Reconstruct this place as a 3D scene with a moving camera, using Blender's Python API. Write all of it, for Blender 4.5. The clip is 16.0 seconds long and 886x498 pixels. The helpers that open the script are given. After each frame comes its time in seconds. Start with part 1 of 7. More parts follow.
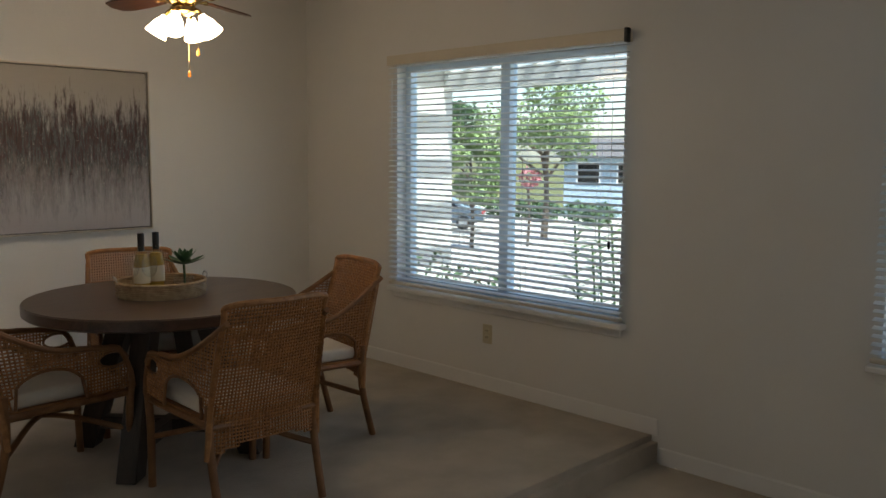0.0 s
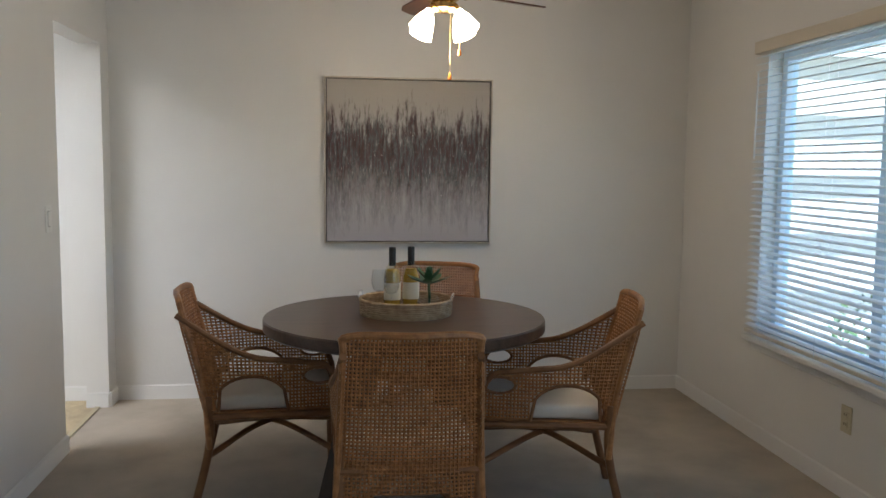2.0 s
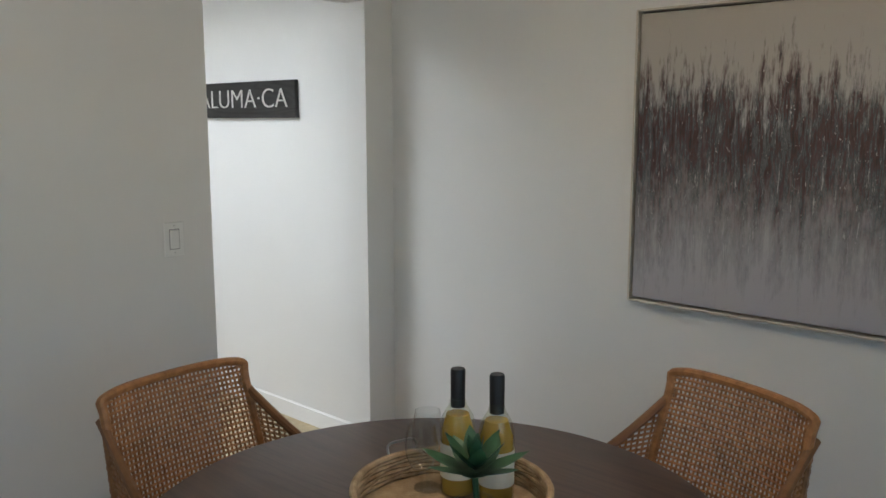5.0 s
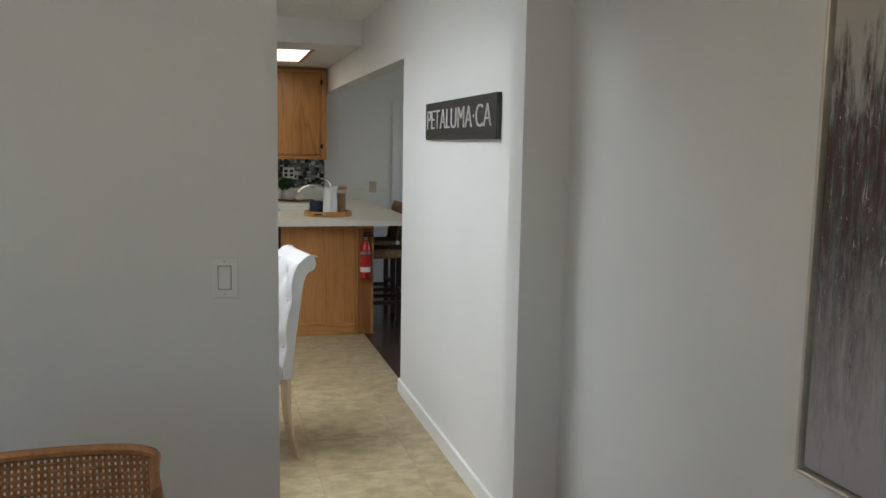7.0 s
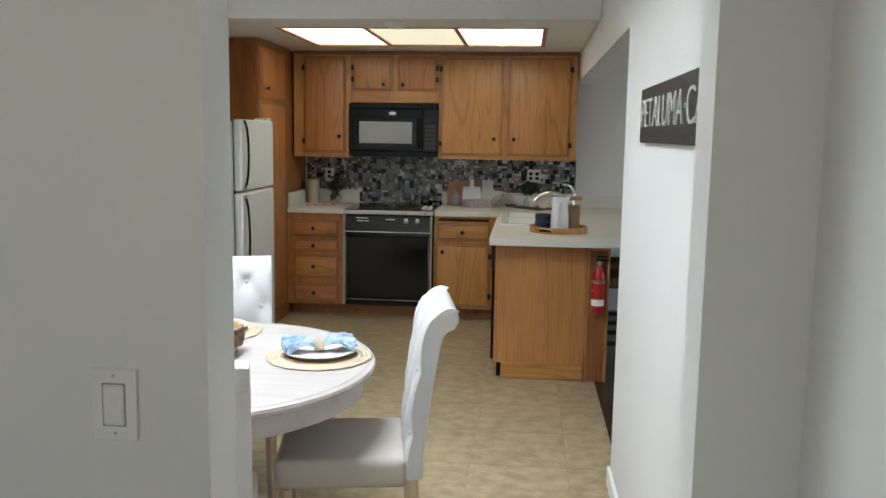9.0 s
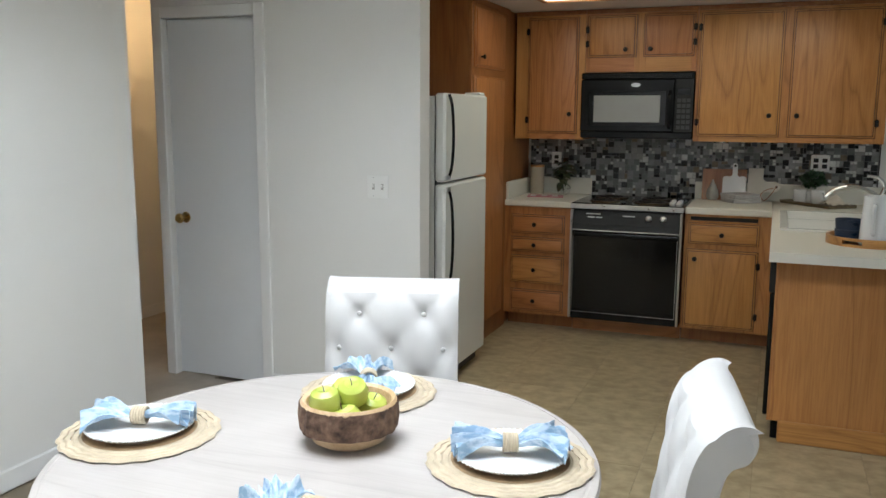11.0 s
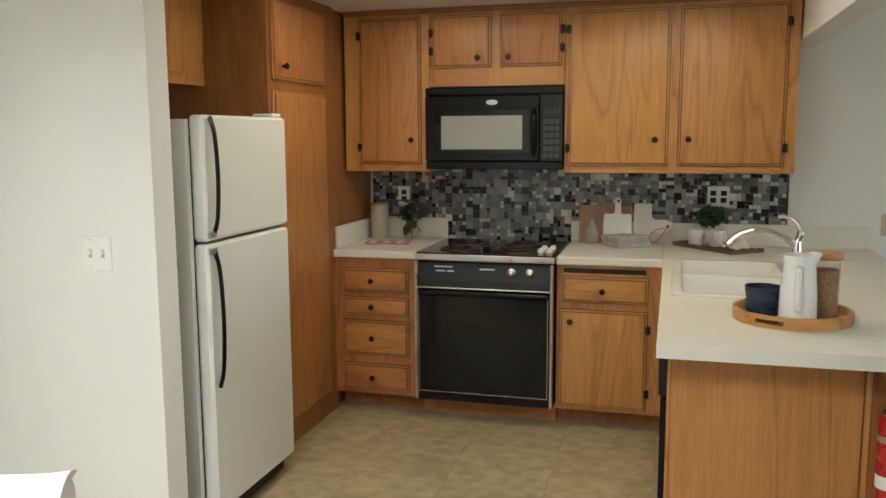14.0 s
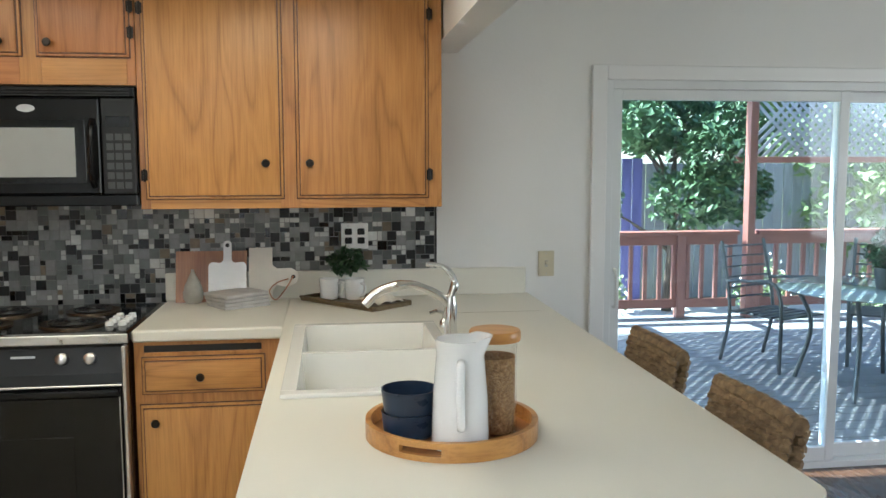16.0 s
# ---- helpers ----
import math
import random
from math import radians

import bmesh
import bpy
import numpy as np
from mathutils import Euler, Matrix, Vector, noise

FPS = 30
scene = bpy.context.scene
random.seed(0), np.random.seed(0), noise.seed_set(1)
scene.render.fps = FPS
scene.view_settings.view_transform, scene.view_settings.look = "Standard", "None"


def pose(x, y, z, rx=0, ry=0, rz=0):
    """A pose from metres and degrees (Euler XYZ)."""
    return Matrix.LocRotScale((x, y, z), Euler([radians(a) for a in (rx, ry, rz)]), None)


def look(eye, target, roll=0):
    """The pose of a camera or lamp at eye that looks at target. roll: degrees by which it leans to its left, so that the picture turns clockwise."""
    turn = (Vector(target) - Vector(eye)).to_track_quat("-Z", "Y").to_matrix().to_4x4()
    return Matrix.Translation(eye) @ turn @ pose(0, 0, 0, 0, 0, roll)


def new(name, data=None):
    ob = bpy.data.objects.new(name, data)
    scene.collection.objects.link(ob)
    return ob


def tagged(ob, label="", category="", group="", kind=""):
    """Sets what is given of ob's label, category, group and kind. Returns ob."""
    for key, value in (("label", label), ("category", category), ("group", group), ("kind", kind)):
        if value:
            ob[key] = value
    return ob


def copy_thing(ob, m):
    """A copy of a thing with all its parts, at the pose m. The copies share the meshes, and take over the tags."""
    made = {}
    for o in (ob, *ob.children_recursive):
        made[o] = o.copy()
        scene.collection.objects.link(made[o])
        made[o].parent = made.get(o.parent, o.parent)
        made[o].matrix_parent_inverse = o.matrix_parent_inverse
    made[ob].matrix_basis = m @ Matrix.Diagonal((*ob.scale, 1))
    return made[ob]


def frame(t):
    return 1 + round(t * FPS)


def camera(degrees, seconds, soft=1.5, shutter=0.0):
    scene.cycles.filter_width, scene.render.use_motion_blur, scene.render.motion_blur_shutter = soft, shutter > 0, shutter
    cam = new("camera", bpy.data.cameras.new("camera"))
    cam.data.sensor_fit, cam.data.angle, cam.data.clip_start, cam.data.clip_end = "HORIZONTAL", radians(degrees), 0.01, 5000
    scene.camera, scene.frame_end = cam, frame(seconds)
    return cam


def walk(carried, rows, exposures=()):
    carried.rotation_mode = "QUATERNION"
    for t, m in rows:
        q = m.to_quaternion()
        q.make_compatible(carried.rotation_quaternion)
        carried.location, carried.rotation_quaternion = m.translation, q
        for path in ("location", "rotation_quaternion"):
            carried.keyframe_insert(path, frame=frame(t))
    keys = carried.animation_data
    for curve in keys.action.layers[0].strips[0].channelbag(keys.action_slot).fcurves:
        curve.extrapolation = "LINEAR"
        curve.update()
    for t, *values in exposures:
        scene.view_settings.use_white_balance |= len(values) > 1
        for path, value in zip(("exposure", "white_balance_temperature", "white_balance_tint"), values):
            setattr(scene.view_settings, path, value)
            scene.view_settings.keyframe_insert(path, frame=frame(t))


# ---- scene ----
cam = camera(55.7, 16.0)
PATH = [
    (0, (0.26, 0.143, 1.387), (1.667, 1.546, 1.162), 0.4),
    (0.5, (0.71, 0.128, 1.371), (1.89, 1.732, 1.189), 0.5),
    (1, (1.106, 0.085, 1.382), (2.015, 1.857, 1.195), 0.5),
    (1.5, (1.488, 0.103, 1.39), (2.065, 2.008, 1.197), 0.5),
    (2, (1.781, 0.198, 1.366), (2.027, 2.173, 1.171), 0.7),
    (2.5, (2.006, 0.523, 1.374), (1.877, 2.508, 1.162), 0.9),
    (3, (2.243, 0.903, 1.365), (1.81, 2.844, 1.151), 0.6),
    (3.2, (2.353, 1.085, 1.382), (1.802, 2.995, 1.164), 0.6),
    (5.3, (3.166, 2.839, 1.528), (1.723, 4.197, 1.255), 0.3),
    (5.5, (3.157, 2.98, 1.513), (1.648, 4.271, 1.272), 0.7),
    (6, (3.151, 3.325, 1.498), (1.464, 4.372, 1.26), 1.0),
    (6.5, (3.068, 3.702, 1.511), (1.254, 4.509, 1.27), 1.1),
    (7, (2.968, 4.073, 1.502), (1.053, 4.595, 1.258), 1.0),
    (7.5, (2.784, 4.313, 1.531), (0.815, 4.549, 1.273), 0.2),
    (8, (2.497, 4.603, 1.536), (0.514, 4.678, 1.282), 0.3),
    (8.5, (2.144, 4.714, 1.542), (0.161, 4.75, 1.28), 0.6),
    (9, (1.734, 4.735, 1.547), (-0.239, 4.543, 1.278), 0.9),
    (9.5, (1.358, 4.679, 1.555), (-0.565, 4.21, 1.268), 0.6),
    (10, (1.037, 4.601, 1.518), (-0.824, 3.924, 1.234), 0.4),
    (12.3, (0.063, 4.493, 1.535), (-1.768, 3.756, 1.209), 0.3),
    (12.5, (-0.015, 4.488, 1.54), (-1.885, 3.86, 1.209), 0.4),
    (13, (-0.278, 4.516, 1.57), (-2.182, 3.965, 1.304), 0.3),
    (13.5, (-0.559, 4.474, 1.569), (-2.467, 3.942, 1.298), 0.2),
    (14, (-0.852, 4.553, 1.554), (-2.763, 4.03, 1.283), -0.3),
    (14.5, (-1.222, 4.681, 1.536), (-3.155, 4.224, 1.303), -0.3),
    (15, (-1.556, 4.715, 1.544), (-3.501, 4.314, 1.308), -0.3),
    (15.5, (-1.856, 4.733, 1.531), (-3.839, 4.6, 1.306), -0.0),
    (16, (-2.073, 4.698, 1.524), (-4.045, 4.964, 1.318), -0.1),
]
EXPOSURES = [(0.0, 1.05, 7300, 16), (1.0, 1.4, 6700, 13), (2.0, 1.72, 6300, 14), (3.0, 1.74, 6300, 13), (5.5, 1.4, 6000, 10), (7.0, 1.22, 6100, 10), (8.5, 1.6, 6000, 9), (10.0, 1.5, 6000, 9), (12.5, 1.34, 6300, 9), (13.0, 1.8, 6400, 8), (14.0, 2.02, 6700, 8), (14.5, 2.33, 6900, 8), (15.5, 2.42, 6200, 9), (16.0, 2.32, 6000, 9)]
walk(cam, [(t, look(eye, target, roll)) for t, eye, target, roll in PATH], EXPOSURES)

import collections

# ---- light ----
world = bpy.data.worlds.new("world")
scene.world = world
world.use_nodes = True
wn = world.node_tree.nodes
sky = wn.new("ShaderNodeTexSky")
sky.sky_type = "NISHITA"
sky.sun_disc = False
sky.sun_elevation = radians(58)
sky.sun_rotation = radians(200)
wn["Background"].inputs["Strength"].default_value = 0.15
world.node_tree.links.new(sky.outputs["Color"], wn["Background"].inputs["Color"])


def lamp(name, kind, m, energy, color=(1, 1, 1), size=None, size_y=None, radius=None, angle=None):
    data = bpy.data.lights.new(name, kind)
    data.energy, data.color = energy, color
    if size is not None:
        data.shape, data.size, data.size_y = "RECTANGLE", size, size_y
    if radius is not None:
        data.shadow_soft_size = radius
    if angle is not None:
        data.angle = radians(angle)
    ob = new(name, data)
    ob.matrix_world = m
    return ob


SUN_FROM = Vector((-0.12, -0.52, 0.85))
lamp("sun", "SUN", look(SUN_FROM, (0, 0, 0)), 5.0, (1.0, 0.96, 0.9), angle=0.5)
# added area lamps for daylight out of view; skylight and family window are assumed
lamp("assumed_skylight_glow", "AREA", look((-0.98, 3.5, 2.95), (-0.98, 3.5, 0)), 31, (0.93, 0.97, 1.0), 1.5, 1.3)
lamp("living_window_glow", "AREA", look((3.80, 0.15, 1.3), (0, 0.15, 1.1)), 7, (0.86, 0.94, 1.0), 1.6, 1.3)
lamp("family_fill_light", "AREA", look((-3.2, 9.3, 1.5), (-3.2, 5, 1.2)), 8, (1.0, 0.98, 0.95), 2.2, 1.4)
lamp("hall_bulb", "POINT", Matrix.Translation((-4.3, 0.7, 2.2)), 3.2, (1.0, 0.62, 0.28), radius=0.06)

# ---- materials ----


def nodes_of(name):
    m = bpy.data.materials.new(name)
    m.use_nodes = True
    return m, m.node_tree.nodes, m.node_tree.links, m.node_tree.nodes["Principled BSDF"]


def coords(nt, ln, stretch=(1, 1, 1), shuffle=False):
    tc, mp = nt.new("ShaderNodeTexCoord"), nt.new("ShaderNodeMapping")
    mp.inputs["Scale"].default_value = stretch
    ln.new(tc.outputs["Object"], mp.inputs["Vector"])
    if shuffle:
        info, mul = nt.new("ShaderNodeObjectInfo"), nt.new("ShaderNodeMath")
        mul.operation = "MULTIPLY"
        mul.inputs[1].default_value = 37.0
        ln.new(info.outputs["Random"], mul.inputs[0])
        ln.new(mul.outputs[0], mp.inputs["Location"])
    return mp


def noisy(nt, ln, mp, scale, detail=4, rough=0.55, distort=0.0):
    n = nt.new("ShaderNodeTexNoise")
    n.inputs["Scale"].default_value = scale
    n.inputs["Detail"].default_value = detail
    n.inputs["Roughness"].default_value = rough
    n.inputs["Distortion"].default_value = distort
    ln.new(mp.outputs[0], n.inputs["Vector"])
    return n


def ramp(nt, ln, source, stops):
    r = nt.new("ShaderNodeValToRGB")
    while len(r.color_ramp.elements) < len(stops):
        r.color_ramp.elements.new(0.5)
    for e, (p, c) in zip(r.color_ramp.elements, stops):
        e.position = p
        e.color = (*c, 1)
    ln.new(source, r.inputs["Fac"])
    return r


def mixed(nt, ln, a, b, fac, mode="MIX"):
    m = nt.new("ShaderNodeMix")
    m.data_type, m.blend_type = "RGBA", mode
    if not isinstance(fac, (int, float)):
        ln.new(fac, m.inputs[0])
    else:
        m.inputs[0].default_value = fac
    ln.new(a, m.inputs[6])
    ln.new(b, m.inputs[7])
    return m


def bumped(nt, ln, bsdf, height, strength, distance=0.002):
    b = nt.new("ShaderNodeBump")
    b.inputs["Strength"].default_value = strength
    b.inputs["Distance"].default_value = distance
    ln.new(height, b.inputs["Height"])
    ln.new(b.outputs[0], bsdf.inputs["Normal"])


def shade(c, k):
    return tuple(min(1, v * k) for v in c)


def mat(name, col, rough=0.5, metal=0.0, var=0.1, scale=6.0, bump=0.15, bscale=120.0, depth=0.001, col2=None, random_tone=0.0, coat=0.0, stretch=(1, 1, 1), edge=0.2, spec=0.5):
    """A surface with broad tone changes, fine relief and uneven gloss."""
    m, nt, ln, b = nodes_of(name)
    mp = coords(nt, ln, stretch, random_tone > 0)
    broad = noisy(nt, ln, mp, scale, 5)
    tone = ramp(nt, ln, broad.outputs["Fac"], [(0.5 - edge, col2 or shade(col, 1 - var)), (0.5 + edge, shade(col, 1 + var * 0.5) if not col2 else col)])
    out = tone.outputs["Color"]
    if random_tone:
        info, hsv, rg = nt.new("ShaderNodeObjectInfo"), nt.new("ShaderNodeHueSaturation"), nt.new("ShaderNodeMapRange")
        rg.inputs["To Min"].default_value, rg.inputs["To Max"].default_value = 1 - random_tone, 1 + random_tone
        ln.new(info.outputs["Random"], rg.inputs["Value"])
        ln.new(rg.outputs[0], hsv.inputs["Value"])
        ln.new(out, hsv.inputs["Color"])
        out = hsv.outputs["Color"]
    ln.new(out, b.inputs["Base Color"])
    fine = noisy(nt, ln, mp, bscale, 3)
    rr = nt.new("ShaderNodeMapRange")
    rr.inputs["To Min"].default_value, rr.inputs["To Max"].default_value = max(0.02, rough - 0.08), min(1, rough + 0.08)
    ln.new(broad.outputs["Fac"], rr.inputs["Value"])
    ln.new(rr.outputs[0], b.inputs["Roughness"])
    b.inputs["Metallic"].default_value = metal
    b.inputs["Coat Weight"].default_value = coat
    b.inputs["Specular IOR Level"].default_value = spec
    if bump:
        bumped(nt, ln, b, fine.outputs["Fac"], bump, depth)
    return m


def wood(name, dark, mid, light, grain="z", rough=0.38, rings=2.2, bump=0.12, coat=0.15, tone=0.0):
    """Sawn timber: cathedral figure, pores along the grain, blotches; each piece has its own cut."""
    m, nt, ln, b = nodes_of(name)
    st = {"x": (0.14, 1, 1), "y": (1, 0.14, 1), "z": (1, 1, 0.14)}[grain]
    mp = coords(nt, ln, st, True)
    warp = noisy(nt, ln, mp, 2.6, 3, 0.5, 0.6)
    wv = nt.new("ShaderNodeMath")
    wv.operation = "MULTIPLY"
    wv.inputs[1].default_value = rings * 6.0
    ln.new(warp.outputs["Fac"], wv.inputs[0])
    sn = nt.new("ShaderNodeMath")
    sn.operation = "PINGPONG"
    sn.inputs[1].default_value = 1.0
    ln.new(wv.outputs[0], sn.inputs[0])
    fig = ramp(nt, ln, sn.outputs[0], [(0.0, dark), (0.16, mid), (0.55, light), (1.0, mid)])
    mp2 = coords(nt, ln, tuple(v if v < 1 else 1.0 for v in (st[0] * (0.25 if st[0] < 1 else 1), st[1] * (0.25 if st[1] < 1 else 1), st[2] * (0.25 if st[2] < 1 else 1))), True)
    pore = noisy(nt, ln, mp2, 130, 3, 0.7)
    pr = ramp(nt, ln, pore.outputs["Fac"], [(0.34, dark), (0.58, light)])
    c1 = mixed(nt, ln, fig.outputs["Color"], pr.outputs["Color"], 0.38)
    mp3 = coords(nt, ln, (1, 1, 1), True)
    blot = noisy(nt, ln, mp3, 3.0, 3)
    br = ramp(nt, ln, blot.outputs["Fac"], [(0.25, (0.84, 0.82, 0.79)), (0.75, (1.08, 1.06, 1.02))])
    c2 = mixed(nt, ln, c1.outputs[2], br.outputs["Color"], 0.7, "MULTIPLY")
    out = c2.outputs[2]
    if tone:
        info, hsv, va, hu = nt.new("ShaderNodeObjectInfo"), nt.new("ShaderNodeHueSaturation"), nt.new("ShaderNodeMapRange"), nt.new("ShaderNodeMapRange")
        va.inputs["To Min"].default_value, va.inputs["To Max"].default_value = 1 - tone, 1 + tone
        hu.inputs["To Min"].default_value, hu.inputs["To Max"].default_value = 0.493, 0.51
        ln.new(info.outputs["Random"], va.inputs["Value"])
        ln.new(info.outputs["Random"], hu.inputs["Value"])
        ln.new(va.outputs[0], hsv.inputs["Value"])
        ln.new(hu.outputs[0], hsv.inputs["Hue"])
        ln.new(out, hsv.inputs["Color"])
        out = hsv.outputs["Color"]
    ln.new(out, b.inputs["Base Color"])
    b.inputs["Roughness"].default_value = rough
    b.inputs["Coat Weight"].default_value = coat
    b.inputs["Coat Roughness"].default_value = 0.3
    bumped(nt, ln, b, pore.outputs["Fac"], bump, 0.0006)
    return m


def glass(name, tint=(0.84, 0.94, 0.98), gloss=0.12):
    m, nt, ln, b = nodes_of(name)
    nt.remove(b)
    clear, shine, mx = nt.new("ShaderNodeBsdfTransparent"), nt.new("ShaderNodeBsdfGlossy"), nt.new("ShaderNodeMixShader")
    lw, pw, rg = nt.new("ShaderNodeLayerWeight"), nt.new("ShaderNodeMath"), nt.new("ShaderNodeMapRange")
    clear.inputs[0].default_value = (*tint, 1)
    shine.inputs["Roughness"].default_value = 0.02
    lw.inputs["Blend"].default_value = 0.5
    pw.operation = "POWER"
    pw.inputs[1].default_value = 4.0
    rg.inputs["To Min"].default_value, rg.inputs["To Max"].default_value = gloss * 0.3, 0.8
    ln.new(lw.outputs["Facing"], pw.inputs[0])
    ln.new(pw.outputs[0], rg.inputs["Value"])
    ln.new(rg.outputs[0], mx.inputs[0])
    ln.new(clear.outputs[0], mx.inputs[1])
    ln.new(shine.outputs[0], mx.inputs[2])
    ln.new(mx.outputs[0], nt["Material Output"].inputs[0])
    return m


def glowing(name, col, strength, base=(0.8, 0.8, 0.78)):
    m, nt, ln, b = nodes_of(name)
    b.inputs["Base Color"].default_value = (*base, 1)
    b.inputs["Emission Color"].default_value = (*col, 1)
    b.inputs["Emission Strength"].default_value = strength
    b.inputs["Roughness"].default_value = 0.35
    return m


PAINT = mat("wall_paint", (0.74, 0.735, 0.715), 0.55, var=0.03, scale=1.4, bump=0.35, bscale=55, depth=0.0016)
CEILING = mat("ceiling_paint", (0.78, 0.77, 0.74), 0.7, var=0.03, scale=1.5, bump=0.5, bscale=70, depth=0.002)
TRIM = mat("trim_gloss_paint", (0.80, 0.80, 0.79), 0.35, var=0.03, scale=3, bump=0.08)
DOOR_PAINT = mat("door_paint", (0.74, 0.76, 0.78), 0.35, var=0.03, scale=2, bump=0.1, bscale=40)
CARPET = mat("carpet_pile", (0.47, 0.41, 0.335), 0.95, var=0.2, scale=3.2, bump=1.0, bscale=260, depth=0.006)
OAK = wood("honey_oak_upright", (0.29, 0.112, 0.032), (0.43, 0.178, 0.052), (0.52, 0.235, 0.076), "z", rings=3.4, tone=0.09)
OAK_X = wood("honey_oak_along_x", (0.29, 0.112, 0.032), (0.43, 0.178, 0.052), (0.52, 0.235, 0.076), "x", rings=3.4, tone=0.09)
OAK_Y = wood("honey_oak_along_y", (0.29, 0.112, 0.032), (0.43, 0.178, 0.052), (0.52, 0.235, 0.076), "y", rings=3.4, tone=0.09)
# darkened copy of the honey oak: shade of recessed parts in its colour
OAK_SHADED = wood("shaded_oak", (0.19, 0.068, 0.018), (0.27, 0.10, 0.028), (0.33, 0.135, 0.04))
# near-black oak that paints the shadow lines round the doors
OAK_SHADOW = wood("oak_shadow_line", (0.06, 0.022, 0.008), (0.09, 0.034, 0.011), (0.12, 0.045, 0.015))
COUNTER = mat("cream_laminate", (0.70, 0.68, 0.60), 0.45, var=0.02, scale=3, bump=0.03, bscale=300)
SINK_WHITE = mat("sink_enamel", (0.80, 0.79, 0.74), 0.15, var=0.02, bump=0.0)
KNOB = mat("black_bronze", (0.02, 0.017, 0.015), 0.35, 0.7, bump=0.1)
BLACK = mat("black_enamel", (0.007, 0.0075, 0.008), 0.2, var=0.2, bump=0.02, spec=0.22)
BLACK_GLASS = mat("black_glass", (0.004, 0.0045, 0.005), 0.06, bump=0.0, spec=0.3)
DARK_PLASTIC = mat("dark_plastic", (0.012, 0.013, 0.014), 0.4, bump=0.1, spec=0.3)
STEEL = mat("brushed_steel", (0.55, 0.55, 0.55), 0.3, 1.0, var=0.1, scale=20, bump=0.05)
CHROME = mat("chrome", (0.75, 0.75, 0.74), 0.08, 1.0, var=0.03, bump=0.0)
BRASS = mat("aged_brass", (0.55, 0.38, 0.15), 0.25, 1.0, var=0.2, scale=30, bump=0.03)
FRIDGE = mat("fridge_enamel", (0.72, 0.73, 0.70), 0.4, var=0.02, scale=2, bump=0.35, bscale=330, depth=0.0006)
PLATE_IVORY = mat("ivory_plastic", (0.55, 0.50, 0.36), 0.4, var=0.04, bump=0.02)
PLATE_WHITE = mat("white_plastic", (0.78, 0.78, 0.76), 0.35, var=0.02, bump=0.02)
SLOT = mat("slot_black", (0.01, 0.01, 0.01), 0.6, bump=0.0)
VINYL = mat("mottled_vinyl", (0.47, 0.385, 0.235), 0.4, scale=15, bump=0.25, bscale=40, depth=0.001, col2=(0.31, 0.24, 0.135), random_tone=0.04, stretch=(1, 0.8, 1), edge=0.16)
DARK_FLOOR = wood("dark_hardwood", (0.02, 0.011, 0.007), (0.045, 0.026, 0.016), (0.07, 0.042, 0.026), "x", 0.25)
SHELL = mat("outer_stucco", (0.62, 0.62, 0.58), 0.85, var=0.06, scale=1.5, bump=0.6, bscale=45, depth=0.004)
# the pane's tint adds the blue of the daylight outside
CLEAR = glass("window_glass")

# ---- builders ----


def box(bm, x0, x1, y0, y1, z0, z1, bev=0.0, seg=1):
    m = Matrix.LocRotScale(((x0 + x1) / 2, (y0 + y1) / 2, (z0 + z1) / 2), None, (abs(x1 - x0), abs(y1 - y0), abs(z1 - z0)))
    made = bmesh.ops.create_cube(bm, size=1.0, matrix=m)["verts"]
    if bev:
        edges = list({e for v in made for e in v.link_edges})
        bmesh.ops.bevel(bm, geom=edges, offset=bev, segments=seg, affect="EDGES", profile=0.6)
    return bm


def boxes(*dims, bev=0.0):
    bm = bmesh.new()
    for d in dims:
        box(bm, *d, bev=bev)
    return bm


def finish(name, bm, material, smooth=False):
    bmesh.ops.recalc_face_normals(bm, faces=bm.faces)
    me = bpy.data.meshes.new(name)
    bm.to_mesh(me)
    bm.free()
    me.materials.append(material)
    if smooth:
        for p in me.polygons:
            p.use_smooth = True
        me.set_sharp_from_angle(angle=radians(38))
    return me


def part(name, bm, material, parent, label="", at=None, smooth=False):
    ob = new(name, finish(name, bm, material, smooth))
    ob.parent = parent
    if at is not None:
        ob.matrix_basis = at
    return tagged(ob, label)


def piece(name, mesh, parent, at):
    ob = new(name, mesh)
    ob.parent = parent
    ob.matrix_basis = at
    return ob


def thing(name, label, category, at=None, group="", kind=""):
    ob = new(name)
    ob.empty_display_size = 0.1
    if at is not None:
        ob.matrix_basis = at
    return tagged(ob, label, category, group, kind)


def solo(name, bm, material, label, category, at=None, group="", kind="", smooth=False):
    ob = new(name, finish(name, bm, material, smooth))
    if at is not None:
        ob.matrix_basis = at
    return tagged(ob, label, category, group, kind)


def built(name, bm, material, label="", smooth=False):
    return solo(name, bm, material, label, "", None, "", "structure", smooth)


def lathe(profile, segs=32, bm=None, at=(0, 0, 0)):
    bm = bm or bmesh.new()
    rings = []
    for r, z in profile:
        if r < 1e-5:
            rings.append([bm.verts.new((at[0], at[1], at[2] + z))])
        else:
            rings.append([bm.verts.new((at[0] + r * math.cos(2 * math.pi * k / segs), at[1] + r * math.sin(2 * math.pi * k / segs), at[2] + z)) for k in range(segs)])
    for a, b in zip(rings, rings[1:]):
        for k in range(segs):
            n = (k + 1) % segs
            if len(a) == 1 and len(b) == 1:
                continue
            if len(a) == 1:
                bm.faces.new((a[0], b[n], b[k]))
            elif len(b) == 1:
                bm.faces.new((a[k], a[n], b[0]))
            else:
                bm.faces.new((a[k], a[n], b[n], b[k]))
    return bm


